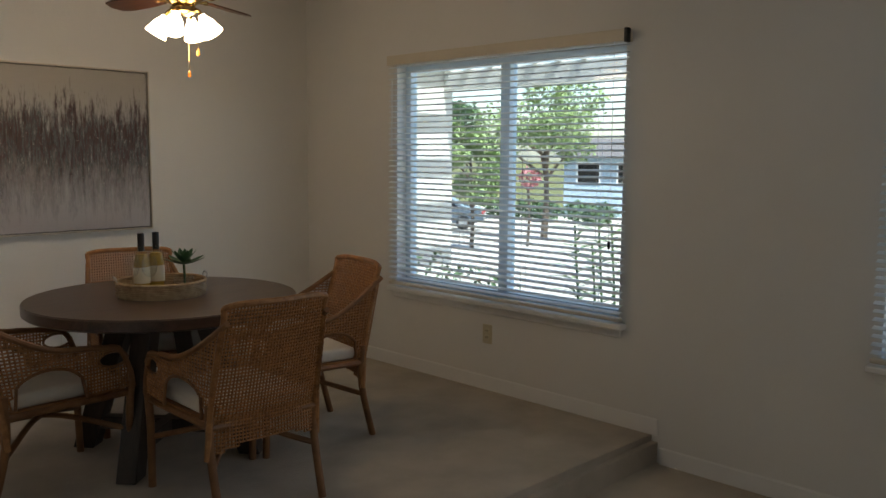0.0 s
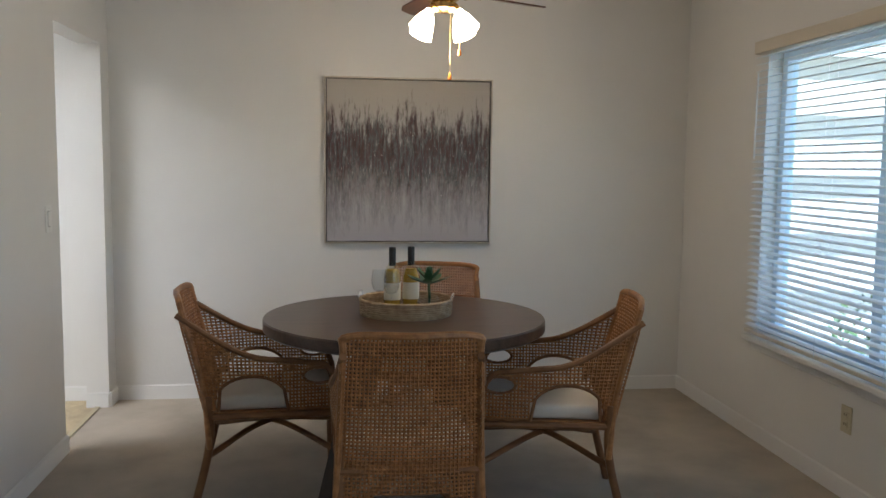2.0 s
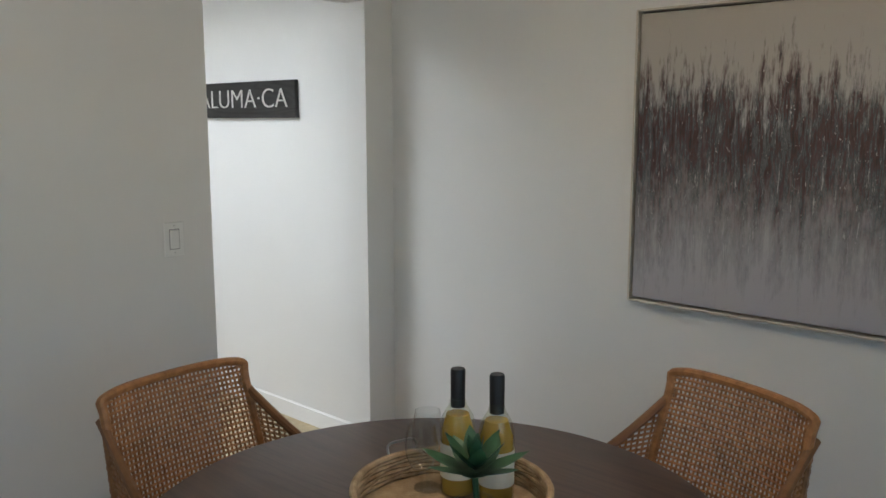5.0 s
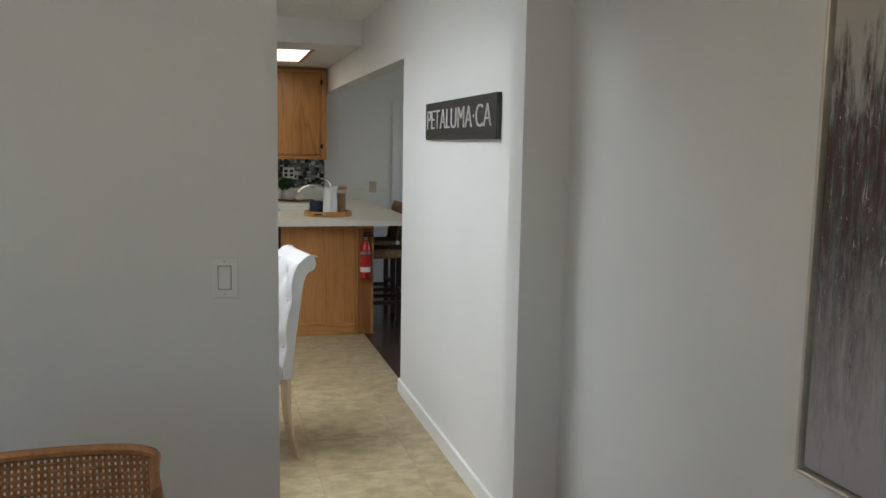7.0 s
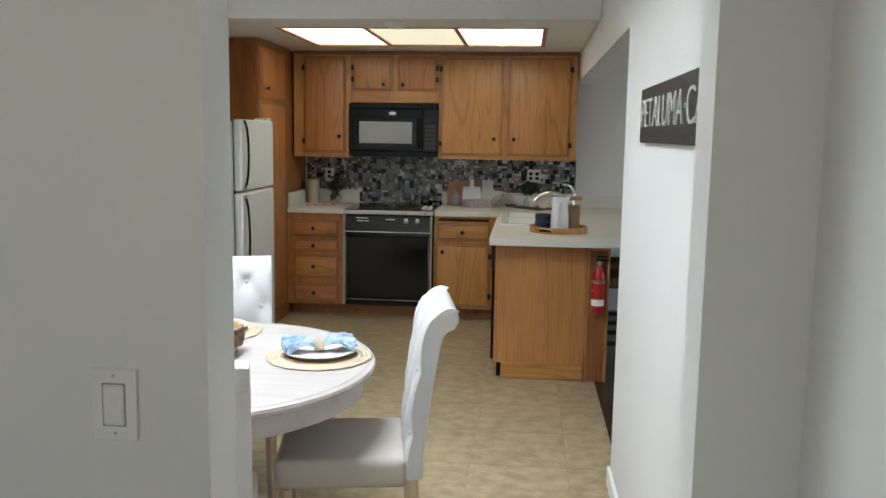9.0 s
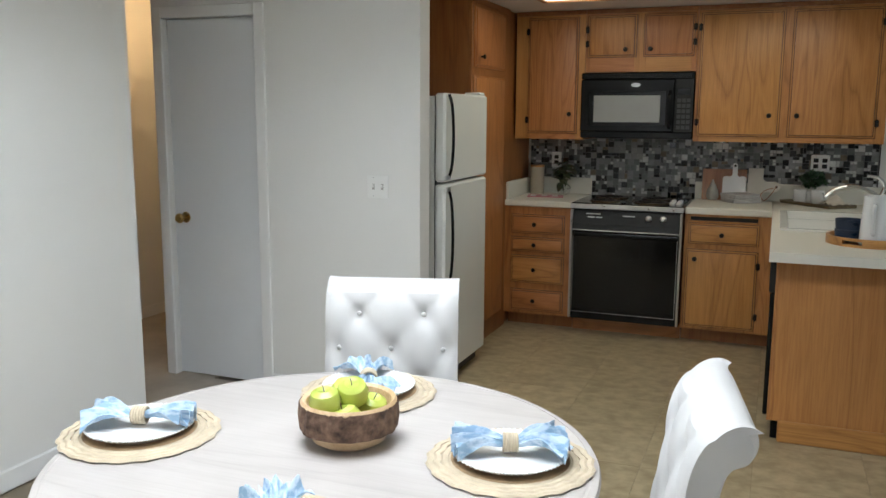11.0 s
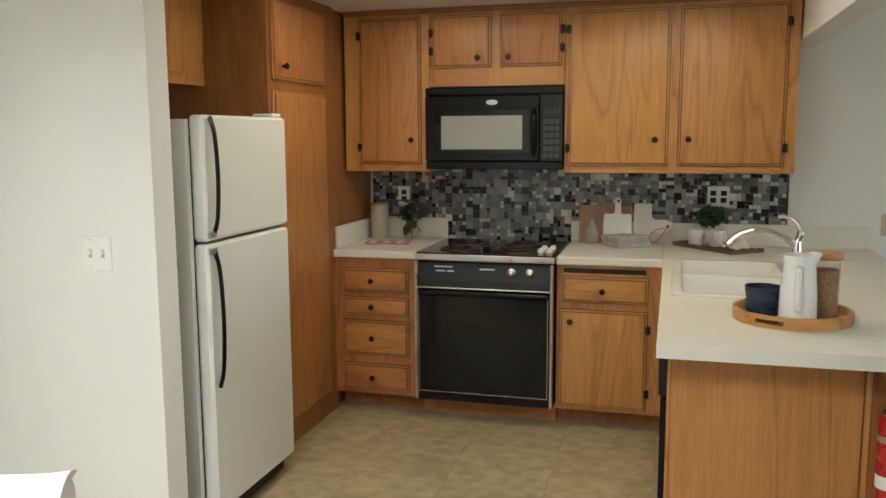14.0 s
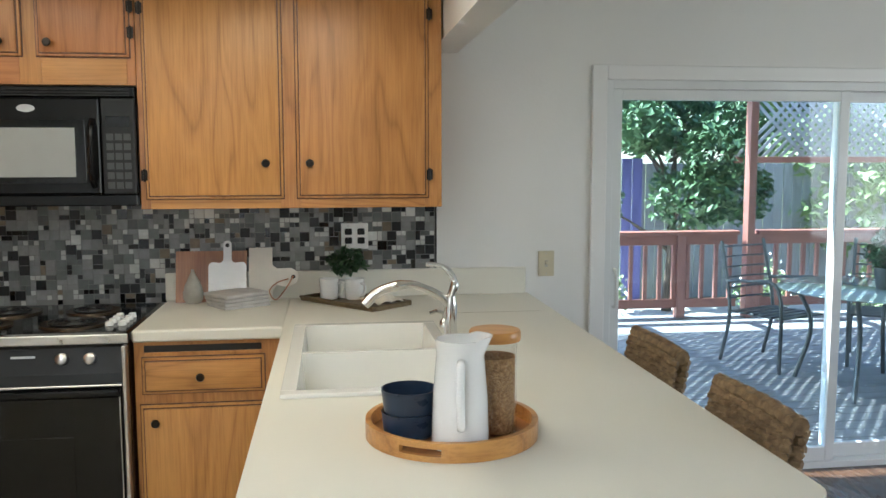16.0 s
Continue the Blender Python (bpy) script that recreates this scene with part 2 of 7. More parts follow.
def tube(bm, pts, r, segs=8, cap=True, squash=1.0):
    """A round bar along a line of points; r may be a number or one radius a point."""
    pts = [Vector(p) for p in pts]
    radii = r if isinstance(r, (list, tuple)) else [r] * len(pts)
    rings, side = [], None
    for k, p in enumerate(pts):
        d = (pts[min(k + 1, len(pts) - 1)] - pts[max(k - 1, 0)]).normalized()
        if side is None:
            side = d.cross(Vector((0, 0, 1)) if abs(d.z) < 0.9 else Vector((1, 0, 0))).normalized()
        else:
            side = (side - d * side.dot(d)).normalized()
        up = side.cross(d)
        rings.append([bm.verts.new(p + radii[k] * (side * math.cos(2 * math.pi * a / segs) + up * squash * math.sin(2 * math.pi * a / segs))) for a in range(segs)])
    for a, b in zip(rings, rings[1:]):
        for k in range(segs):
            bm.faces.new((a[k], a[(k + 1) % segs], b[(k + 1) % segs], b[k]))
    if cap:
        bm.faces.new(rings[0])
        bm.faces.new(rings[-1])
    return bm


def smooth_line(pts, n=6):
    """Catmull-Rom through the points."""
    p = [Vector(q) for q in pts]
    p = [p[0] * 2 - p[1]] + p + [p[-1] * 2 - p[-2]]
    out = []
    for k in range(1, len(p) - 2):
        for s in range(n):
            t = s / n
            a, b, c, d = p[k - 1], p[k], p[k + 1], p[k + 2]
            out.append(0.5 * (2 * b + (c - a) * t + (2 * a - 5 * b + 4 * c - d) * t * t + (3 * b - a - 3 * c + d) * t ** 3))
    return out + [p[-2]]


def ball(bm, at, r, sub=2, scale=(1, 1, 1)):
    bmesh.ops.create_icosphere(bm, subdivisions=sub, radius=1.0, matrix=Matrix.LocRotScale(at, None, (r * scale[0], r * scale[1], r * scale[2])))
    return bm


def sheet(fn, nu, nv, thick=0.0):
    """A surface over the unit square."""
    bm = bmesh.new()
    grid = [[bm.verts.new(fn(i / nu, j / nv)) for j in range(nv + 1)] for i in range(nu + 1)]
    for i in range(nu):
        for j in range(nv):
            bm.faces.new((grid[i][j], grid[i + 1][j], grid[i + 1][j + 1], grid[i][j + 1]))
    if thick:
        bmesh.ops.recalc_face_normals(bm, faces=bm.faces)
        bmesh.ops.solidify(bm, geom=list(bm.faces), thickness=thick)
    return bm


# ---- shell of the house ----
H, HN, HK, HH = 2.46, 2.42, 2.24, 2.008     # ceilings: dining, nook, kitchen; header to the family room
XE, XP, XB, YN = 3.89, 0.50, -5.84, 5.15    # east wall, partition, kitchen back wall, long north wall
LOW = -0.14                                 # sunken living room
W1, W2 = (2.49, 4.185, 0.535, 1.945), (-0.55, 1.238, 0.545, 1.945)


def wall_with_holes(name, axis, a0, a1, s0, s1, z0, z1, holes, material=PAINT):
    """A wall a0..a1 thick, s0..s1 long, with openings (s0, s1, z0, z1) through it."""
    bm = bmesh.new()
    cuts = sorted({s0, s1, *[h[0] for h in holes], *[h[1] for h in holes]})
    for c, d in zip(cuts, cuts[1:]):
        inside = [h for h in holes if h[0] <= c and d <= h[1]]
        spans = [(z0, z1)]
        if inside:
            spans = [(z0, inside[0][2]), (inside[0][3], z1)]
        for e, f in spans:
            if f - e > 1e-4:
                if axis == "x":
                    box(bm, a0, a1, c, d, e, f)
                else:
                    box(bm, c, d, a0, a1, e, f)
    bmesh.ops.remove_doubles(bm, verts=bm.verts, dist=1e-5)
    bm.verts.index_update()
    dup = collections.defaultdict(list)
    for f in bm.faces:
        dup[frozenset(v.index for v in f.verts)].append(f)
    bmesh.ops.delete(bm, geom=[f for fs in dup.values() if len(fs) > 1 for f in fs], context="FACES_ONLY")
    return built(name, bm, material)




wall_with_holes("wall_east", "x", XE, XE + 0.14, -3.6, YN + 0.12, LOW, H, [W1, W2])
wall_with_holes("wall_partition", "x", XP - 0.12, XP, 1.57, YN, LOW, H, [(4.248, 4.997, -0.02, 2.005)])
wall_with_holes("wall_north", "y", YN, YN + 0.12, XB, XE, 0.0, H, [(XB, -1.925, 0.0, HH)])
wall_with_holes("wall_kitchen_back", "x", XB - 0.14, XB, 1.95, 9.6, -0.02, H, [(5.965, 8.20, -0.02, 1.90)])
wall_with_holes("wall_living_south", "y", -3.72, -3.6, -1.0, XE + 0.14, LOW, H, [])
wall_with_holes("wall_living_west", "x", -1.0, -0.9, -3.6, 1.57, LOW, H, [])
wall_with_holes("wall_pantry", "x", -3.43, -3.31, 1.25, 2.872, 0.0, HN, [(1.325, 1.925, 0.0, 2.03)])
wall_with_holes("wall_alcove_back", "y", 1.95, 2.07, XB, -3.43, 0.0, HN, [])
wall_with_holes("wall_nook_south", "y", 1.57, 1.69, -2.62, XP - 0.12, LOW, H, [])
wall_with_holes("wall_hall_south", "y", 0.08, 0.20, -6.0, -1.0, 0.0, HN, [])
wall_with_holes("wall_hall_west", "x", -6.1, -6.0, 0.08, 1.95, 0.0, HN, [])
wall_with_holes("wall_closet", "y", 1.25, 1.30, -6.0, -3.43, 0.0, HN, [])
# unseen wall; its window opening is added for the fill lamp
wall_with_holes("wall_family_north", "y", 9.6, 9.72, XB - 0.14, 0.5, -0.02, H, [(-4.3, -2.1, 0.8, 2.2)])
wall_with_holes("wall_family_east", "x", 0.38, 0.50, YN + 0.12, 9.6, -0.02, H, [])

built("ceiling_dining", boxes((XP, XE, 1.57, YN, H, H + 0.1)), CEILING)
built("ceiling_living", boxes((-0.9, XE, -3.6, 1.57, H, H + 0.1)), CEILING)
SKX0, SKX1, SKY0, SKY1 = -1.78, -0.18, 2.80, 4.20
built("ceiling_nook", boxes((-3.42, SKX0, 1.57, YN, HN, HN + 0.14), (SKX1, XP - 0.12, 1.57, YN, HN, HN + 0.14), (SKX0, SKX1, 1.57, SKY0, HN, HN + 0.14), (SKX0, SKX1, SKY1, YN, HN, HN + 0.14)), CEILING)
# unseen shaft, closed on top, added to hold the nook's area lamp
shaft = boxes((SKX0 - 0.05, SKX0, SKY0 - 0.05, SKY1 + 0.05, HN + 0.14, 3.0), (SKX1, SKX1 + 0.05, SKY0 - 0.05, SKY1 + 0.05, HN + 0.14, 3.0), (SKX0, SKX1, SKY0 - 0.05, SKY0, HN + 0.14, 3.0), (SKX0, SKX1, SKY1, SKY1 + 0.05, HN + 0.14, 3.0), (SKX0 - 0.05, SKX1 + 0.05, SKY0 - 0.05, SKY1 + 0.05, 3.0, 3.05))
built("ceiling_skylight_shaft", shaft, CEILING)
built("ceiling_hall", boxes((-6.1, -1.0, 0.08, 1.57, HN, HN + 0.14), (-6.1, -3.42, 1.57, 1.95, HN, HN + 0.14)), CEILING)
built("ceiling_family", boxes((XB - 0.14, 0.5, YN + 0.12, 9.72, H, H + 0.1)), CEILING)
# lowered kitchen ceiling with a well for the light panels
LX0, LX1, LY0, LY1 = -4.93, -3.84, 3.05, 4.85
built("ceiling_kitchen", boxes((XB, LX0, 2.07, YN, HK, H), (LX1, -3.42, 2.07, YN, HK, H), (LX0, LX1, 2.07, LY0, HK, H), (LX0, LX1, LY1, YN, HK, H), (LX0, LX1, LY0, LY1, H - 0.03, H)), CEILING)

# floors
built("floor_slab", boxes((XB - 0.14, XP - 0.06, 1.57, 9.7, -0.16, -0.012), (XB - 0.14, -0.95, 0.08, 1.57, -0.16, -0.012)), mat("grout_under_floor", (0.20, 0.165, 0.115), 0.8))
nose = bmesh.new()
box(nose, XP - 0.06, XE, 2.24, YN, LOW - 0.02, 0.0)
bmesh.ops.bevel(nose, geom=[e for e in nose.edges if all(abs(v.co.y - 2.24) < 1e-4 and v.co.z > -0.01 for v in e.verts)], offset=0.035, segments=4, affect="EDGES")
built("floor_dining_carpet", nose, CARPET)
built("floor_living_carpet", boxes((XP - 0.12, XE, 1.57, 2.24, LOW - 0.1, LOW), (-0.9, XE, -3.6, 1.57, LOW - 0.1, LOW)), CARPET)
built("floor_hall_carpet", boxes((-6.0, -1.0, 0.2, 1.57, -0.012, 0.004), (-3.31, -2.62, 1.57, 2.02, -0.012, 0.004)), CARPET)
built("floor_family", boxes((XB, 0.38, YN + 0.06, 9.6, -0.012, 0.0)), DARK_FLOOR)


def baseboard(name, x0, x1, y0, y1, z=0.0, h=0.085):
    bm = boxes((x0, x1, y0, y1, z, z + h))
    bmesh.ops.bevel(bm, geom=[e for e in bm.edges if all(v.co.z > z + h - 1e-4 for v in e.verts)], offset=0.005, segments=2, affect="EDGES")
    return built(name, bm, TRIM)


B = 0.014
baseboard("baseboard_art_wall", XP, XE, YN - B, YN)
baseboard("baseboard_window_wall", XE - B, XE, 2.24, YN - B)
baseboard("baseboard_living_east", XE - B, XE, -3.6, 2.22, LOW)
baseboard("baseboard_partition", XP, XP + B, 2.24, 4.248)
baseboard("baseboard_stub", XP, XP + B, 4.997, YN - B)
baseboard("baseboard_stub_reveal", XP - 0.12, XP, 4.997 - B, 4.997)
baseboard("baseboard_sign_wall", -1.925, XP - 0.12, YN - B, YN)
baseboard("baseboard_sign_end", -1.925 - B, -1.925, YN - B, YN + 0.12)
baseboard("baseboard_door_wall", -3.31, -3.31 + B, 1.985, 2.872)
baseboard("baseboard_hall", -6.0, -1.0, 0.2, 0.2 + B)
baseboard("baseboard_nook", -2.62, XP - 0.12, 1.69, 1.69 + B)
baseboard("baseboard_living_west", -0.9, -0.9 + B, -3.6, 1.57, LOW)
built("trim_threshold", boxes((XP - 0.075, XP - 0.045, 4.248, 4.997, -0.003, 0.007), bev=0.002), mat("beige_strip", (0.42, 0.36, 0.24), 0.5))

# ---- kitchen ----
UF = -5.39                                   # front of the wall cabinets
CF = -5.165                                  # front of the worktop
BF = -5.185                                  # front of the base cabinets


def knob(parent, x, y, z, axis):
    """A round black knob with a short stem; axis is the way it sticks out."""
    bm = lathe([(0.0, 0.0), (0.007, 0.0), (0.006, 0.012), (0.012, 0.016), (0.016, 0.022), (0.013, 0.03), (0.0, 0.032)], 16)
    turn = {"x": pose(x, y, z, 0, 90, 0), "y": pose(x, y, z, -90, 0, 0), "-x": pose(x, y, z, 0, -90, 0), "-y": pose(x, y, z, 90, 0, 0)}[axis]
    return part("knob", bm, KNOB, parent, "round blackened metal knob", turn, True)


def hinge(parent, x, y, z):
    bm = bmesh.new()
    tube(bm, [(x, y, z - 0.024), (x, y, z + 0.024)], 0.005, 8)
    box(bm, x - 0.004, x + 0.001, y - 0.012, y + 0.012, z - 0.02, z + 0.02, 0.001)
    return part("hinge", bm, KNOB, parent, "dark metal hinge")


def door_panel(parent, name, x, y0, y1, z0, z1, material, k=None, hinge_side=None, thick=0.02):
    """A lipped slab door on a face towards +x: slab, routed border and a knob."""
    bm = bmesh.new()
    box(bm, x, x + thick * 0.55, y0, y1, z0, z1, 0.002)
    box(bm, x + thick * 0.5, x + thick, y0 + 0.013, y1 - 0.013, z0 + 0.013, z1 - 0.013, 0.003, 2)
    d = part(name, bm, material, parent, "", None, True)
    rim = 0.0135
    # groove shadow and door gap shadow, painted as dark strips and a sheet
    part("routed_edge", boxes((x + thick * 0.5, x + thick * 0.5 + 0.0025, y0 + rim - 0.005, y1 - rim + 0.005, z0 + rim - 0.005, z0 + rim), (x + thick * 0.5, x + thick * 0.5 + 0.0025, y0 + rim - 0.005, y1 - rim + 0.005, z1 - rim, z1 - rim + 0.005), (x + thick * 0.5, x + thick * 0.5 + 0.0025, y0 + rim - 0.005, y0 + rim, z0 + rim, z1 - rim), (x + thick * 0.5, x + thick * 0.5 + 0.0025, y1 - rim, y1 - rim + 0.005, z0 + rim, z1 - rim)), OAK_SHADOW, d, "dark strips drawn as the routed groove's shadow")
    part("shadow_edge", boxes((x - 0.001, x + 0.003, y0 - 0.004, y1 + 0.004, z0 - 0.004, z1 + 0.004)), OAK_SHADOW, d, "dark sheet drawn as the shadow round the door")
    if k:
        knob(d, x + thick, k[0], k[1], "x")
    if hinge_side is not None:
        hy = y0 - 0.006 if hinge_side < 0 else y1 + 0.006
        hinge(d, x + 0.012, hy, z0 + 0.09)
        hinge(d, x + 0.012, hy, z1 - 0.09)
    return d


def wall_cabinet(name, y0, y1, z0, doors, label):
    c = thing(name, label, "cabinet", Matrix.Translation((UF, y0, z0)), "oak wall cabinets")
    w, h, d = y1 - y0, HK - z0 - 0.002, UF - XB - 0.002
    bm = bmesh.new()
    box(bm, -d, -0.02, 0.0, w, 0.0, h, 0.002)
    part("body", bm, OAK, c)
    cuts = [0.0] + [v for dr in doors for v in (dr[0] - y0 + 0.012, dr[1] - y0 - 0.012)] + [w]
    zb, zt = doors[0][2] - z0 + 0.012, doors[0][3] - z0 - 0.012
    for a, b in zip(cuts[0::2], cuts[1::2]):
        if b - a > 0.004:
            part("stile", boxes((-0.02, 0.0, a, b, 0.0, h), bev=0.0015), OAK, c)
    for a, b in zip(cuts[1::2], cuts[2::2]):
        part("rail", boxes((-0.02, -0.0005, a, b, 0.0, zb), bev=0.0015), OAK_Y, c)
        part("rail", boxes((-0.02, -0.0005, a, b, zt, h), bev=0.0015), OAK_Y, c)
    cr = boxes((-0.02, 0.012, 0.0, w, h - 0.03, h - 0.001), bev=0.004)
    part("crown_strip", cr, OAK_SHADED, c)
    for a, b, zz0, zz1, kn, hs in doors:
        door_panel(c, "door", 0.001, a - y0, b - y0, zz0 - z0, zz1 - z0, OAK, (kn[0] - y0, kn[1] - z0), hs)
    return c


wall_cabinet("wall_cabinet", 2.737, 3.238, 1.347, [(2.831, 3.188, 1.392, 2.189, (3.14, 1.524), -1)], "honey oak wall cabinet with one closed door and black knob")
wall_cabinet("wall_cabinet", 3.240, 3.985, 1.812, [(3.256, 3.586, 1.915, 2.191, (3.518, 1.962), -1), (3.639, 3.966, 1.915, 2.191, (3.685, 1.962), 1)], "short honey oak cabinet above the microwave with two doors")
wall_cabinet("wall_cabinet", 3.987, 5.141, 1.347, [(4.011, 4.522, 1.386, 2.186, (4.458, 1.521), -1), (4.575, 5.085, 1.386, 2.186, (4.624, 1.521), 1)], "wide honey oak wall cabinet with two closed doors")

# microwave under the short cabinet
mw = thing("microwave", "black over-range microwave with a grey window and keypad", "microwave", Matrix.Translation((-5.36, 3.217, 1.362)))
MWW, MWH = 0.766, 0.446
part("body", boxes((-0.475, -0.03, 0.0, MWW, 0.0, MWH), bev=0.004), BLACK, mw)
part("door", boxes((-0.03, 0.0, 0.004, 0.637, 0.045, MWH - 0.045), bev=0.006), BLACK, mw)
part("base_strip", boxes((-0.03, -0.012, 0.004, MWW - 0.004, 0.0, 0.043), bev=0.004), BLACK, mw)
part("vent_strip", boxes((-0.03, -0.006, 0.004, MWW - 0.004, MWH - 0.042, MWH - 0.002), bev=0.004), BLACK, mw)
for k in range(3):
    part("vent_louvre", boxes((-0.006, 0.0, 0.02, MWW - 0.02, MWH - 0.038 + k * 0.011, MWH - 0.032 + k * 0.011), bev=0.001), DARK_PLASTIC, mw)
part("window", boxes((0.0, 0.003, 0.06, 0.585, 0.085, 0.32), bev=0.001), BLACK_GLASS, mw, "dark window in the door")
part("window_mesh", boxes((0.0032, 0.0045, 0.096, 0.549, 0.109, 0.291), bev=0.0005), mat("grey_screen", (0.30, 0.31, 0.31), 0.15, var=0.05, bump=0.0), mw, "grey perforated window screen")
hb = bmesh.new()
tube(hb, smooth_line([(0.0, 0.612, 0.075), (0.035, 0.613, 0.11), (0.045, 0.613, 0.195), (0.035, 0.613, 0.28), (0.0, 0.612, 0.32)], 5), 0.011, 8)
part("handle", hb, BLACK, mw, "curved black bar handle", None, True)
part("control_panel", boxes((-0.03, 0.0, 0.643, MWW - 0.004, 0.045, MWH - 0.045), bev=0.004), DARK_PLASTIC, mw)
part("display", boxes((0.0, 0.002, 0.660, 0.745, 0.295, 0.335)), BLACK_GLASS, mw)
for r in range(6):
    for c in range(3):
        part("key", boxes((0.0, 0.0025, 0.660 + c * 0.031, 0.685 + c * 0.031, 0.065 + r * 0.036, 0.09 + r * 0.036), bev=0.001), mat("keypad_grey", (0.045, 0.047, 0.05), 0.5) if (r, c) == (0, 0) else bpy.data.materials["keypad_grey"], mw)
em = lathe([(0.0, 0.0), (0.02, 0.0), (0.02, 0.002), (0.0, 0.003)], 20)
part("badge", em, STEEL, mw, "oval silver badge", Matrix.Translation((0.0, 0.381, 0.362)) @ pose(0, 0, 0, 90, 0, 90) @ Matrix.Diagonal((1.6, 0.7, 1, 1)), True)


def base_unit(name, y0, y1, label, z1=0.878):
    c = thing(name, label, "cabinet", Matrix.Translation((BF, y0, 0.0)), "oak base cabinets")
    w = y1 - y0
    part("body", boxes((XB - BF + 0.002, -0.02, 0.0, w, 0.10, z1), bev=0.002), OAK, c)
    part("toe_kick", boxes((XB - BF + 0.02, -0.11, 0.0, w, 0.0, 0.10)), OAK_SHADED, c)
    return c, w


c, w = base_unit("drawer_cabinet", 2.737, 3.22, "honey oak base cabinet with four closed drawers")
part("face_frame", boxes((-0.02, 0.0, -0.042, 0.085, 0.10, 0.878), (-0.02, 0.0, w - 0.02, w, 0.10, 0.878), (-0.02, -0.001, 0.085, w - 0.02, 0.10, 0.878), bev=0.001), OAK, c)
for k, (a, b) in enumerate([(0.687, 0.817), (0.555, 0.655), (0.33, 0.523), (0.125, 0.275)]):
    dr = door_panel(c, "drawer", 0.001, 0.052, w - 0.05, a, b, OAK_Y, (0.225, (a + b) / 2))
c, w = base_unit("sink_side_cabinet", 3.984, 4.555, "honey oak base cabinet with breadboard slot, drawer and door")
part("face_frame", boxes((-0.02, 0.0, 0.0, 0.035, 0.10, 0.878), (-0.02, 0.0, 0.455, w, 0.10, 0.878), (-0.02, -0.001, 0.035, 0.455, 0.10, 0.825), (-0.02, 0.0, 0.035, 0.455, 0.862, 0.878), (-0.02, 0.0, 0.035, 0.455, 0.825, 0.836), bev=0.001), OAK, c)
part("board_slot", boxes((-0.019, -0.006, 0.035, 0.455, 0.836, 0.862)), SLOT, c, "dark slot left by a missing breadboard")
door_panel(c, "drawer", 0.001, 0.03, 0.465, 0.685, 0.818, OAK_Y, (0.238, 0.748))
door_panel(c, "door", 0.001, 0.02, 0.465, 0.125, 0.642, OAK, (0.075, 0.582), 1)

# range
rg = thing("range", "black drop-in electric range with coil burners and oven", "stove", Matrix.Translation((-5.11, 3.225, 0.0)))
RW = 0.755
part("body", boxes((-0.70, -0.03, 0.003, RW - 0.003, 0.115, 0.90), bev=0.003), BLACK, rg)
part("toe_kick", boxes((-0.60, -0.17, 0.003, RW - 0.003, 0.0, 0.115)), OAK_Y, rg, "oak plinth board")
part("oven_door", boxes((-0.03, 0.005, 0.022, RW - 0.022, 0.165, 0.735), bev=0.004), BLACK, rg)
part("oven_glass", boxes((0.005, 0.010, 0.03, RW - 0.03, 0.19, 0.70), bev=0.002), BLACK_GLASS, rg, "dark reflective oven glass")
part("oven_window", boxes((0.010, 0.0115, 0.19, RW - 0.19, 0.33, 0.56), bev=0.001), mat("oven_window_grey", (0.0055, 0.006, 0.0065), 0.07, bump=0, spec=0.3), rg)
hb = bmesh.new()
box(hb, 0.005, 0.035, 0.03, RW - 0.03, 0.708, 0.73, 0.006, 2)
part("oven_handle", hb, BLACK, rg)
part("lower_panel", boxes((-0.03, 0.0, 0.022, RW - 0.022, 0.118, 0.16), bev=0.003), BLACK, rg)
for y in (0.004, RW - 0.02):
    part("side_trim", boxes((-0.03, 0.008, y, y + 0.016, 0.12, 0.88), bev=0.003), STEEL, rg, "bright metal edge trim")
part("line_trim", boxes((0.010, 0.0125, 0.028, RW - 0.028, 0.168, 0.172)), STEEL, rg)
part("door_trim_left", boxes((0.010, 0.0125, 0.028, 0.031, 0.172, 0.70)), STEEL, rg)
part("door_trim_right", boxes((0.010, 0.0125, RW - 0.031, RW - 0.028, 0.172, 0.70)), STEEL, rg)
cp = bmesh.new()
prof = [(-0.03, 0.742), (0.012, 0.742), (0.004, 0.785), (-0.035, 0.885), (-0.07, 0.885)]
for y in (0.02, RW - 0.02):
    cp.faces.new([cp.verts.new((px, y, pz)) for px, pz in prof])
cp.verts.ensure_lookup_table()
for k in range(5):
    cp.faces.new((cp.verts[k], cp.verts[(k + 1) % 5], cp.verts[5 + (k + 1) % 5], cp.verts[5 + k]))
part("control_panel", cp, DARK_PLASTIC, rg, "sloped dark control panel")
for y in (0.53, 0.625):
    kb = lathe([(0.0, 0.0), (0.022, 0.0), (0.02, 0.014), (0.012, 0.02), (0.0, 0.021)], 20)
    part("dial", kb, STEEL, rg, "silver control dial", Matrix.Translation((-0.013, y, 0.835)) @ pose(0, 0, 0, 0, 68, 0), True)
for y0, y1, z in ((0.11, 0.21, 0.853), (0.12, 0.17, 0.83), (0.18, 0.22, 0.83), (0.36, 0.44, 0.845), (0.24, 0.27, 0.815)):
    part("panel_marking", boxes((-0.0008, 0.0008, -(y1 - y0) / 2, (y1 - y0) / 2, -0.004, 0.004)), STEEL, rg, "", Matrix.Translation((-0.0155, (y0 + y1) / 2, z)) @ pose(0, 0, 0, 0, -22, 0) @ Matrix.Translation((0.003, 0, 0)))
part("panel_trim", boxes((0.0, 0.014, 0.02, RW - 0.02, 0.738, 0.746), bev=0.002), STEEL, rg)
part("cooktop", boxes((-0.66, -0.02, 0.0, RW, 0.888, 0.926), bev=0.008), BLACK_GLASS, rg, "black glass cooktop")
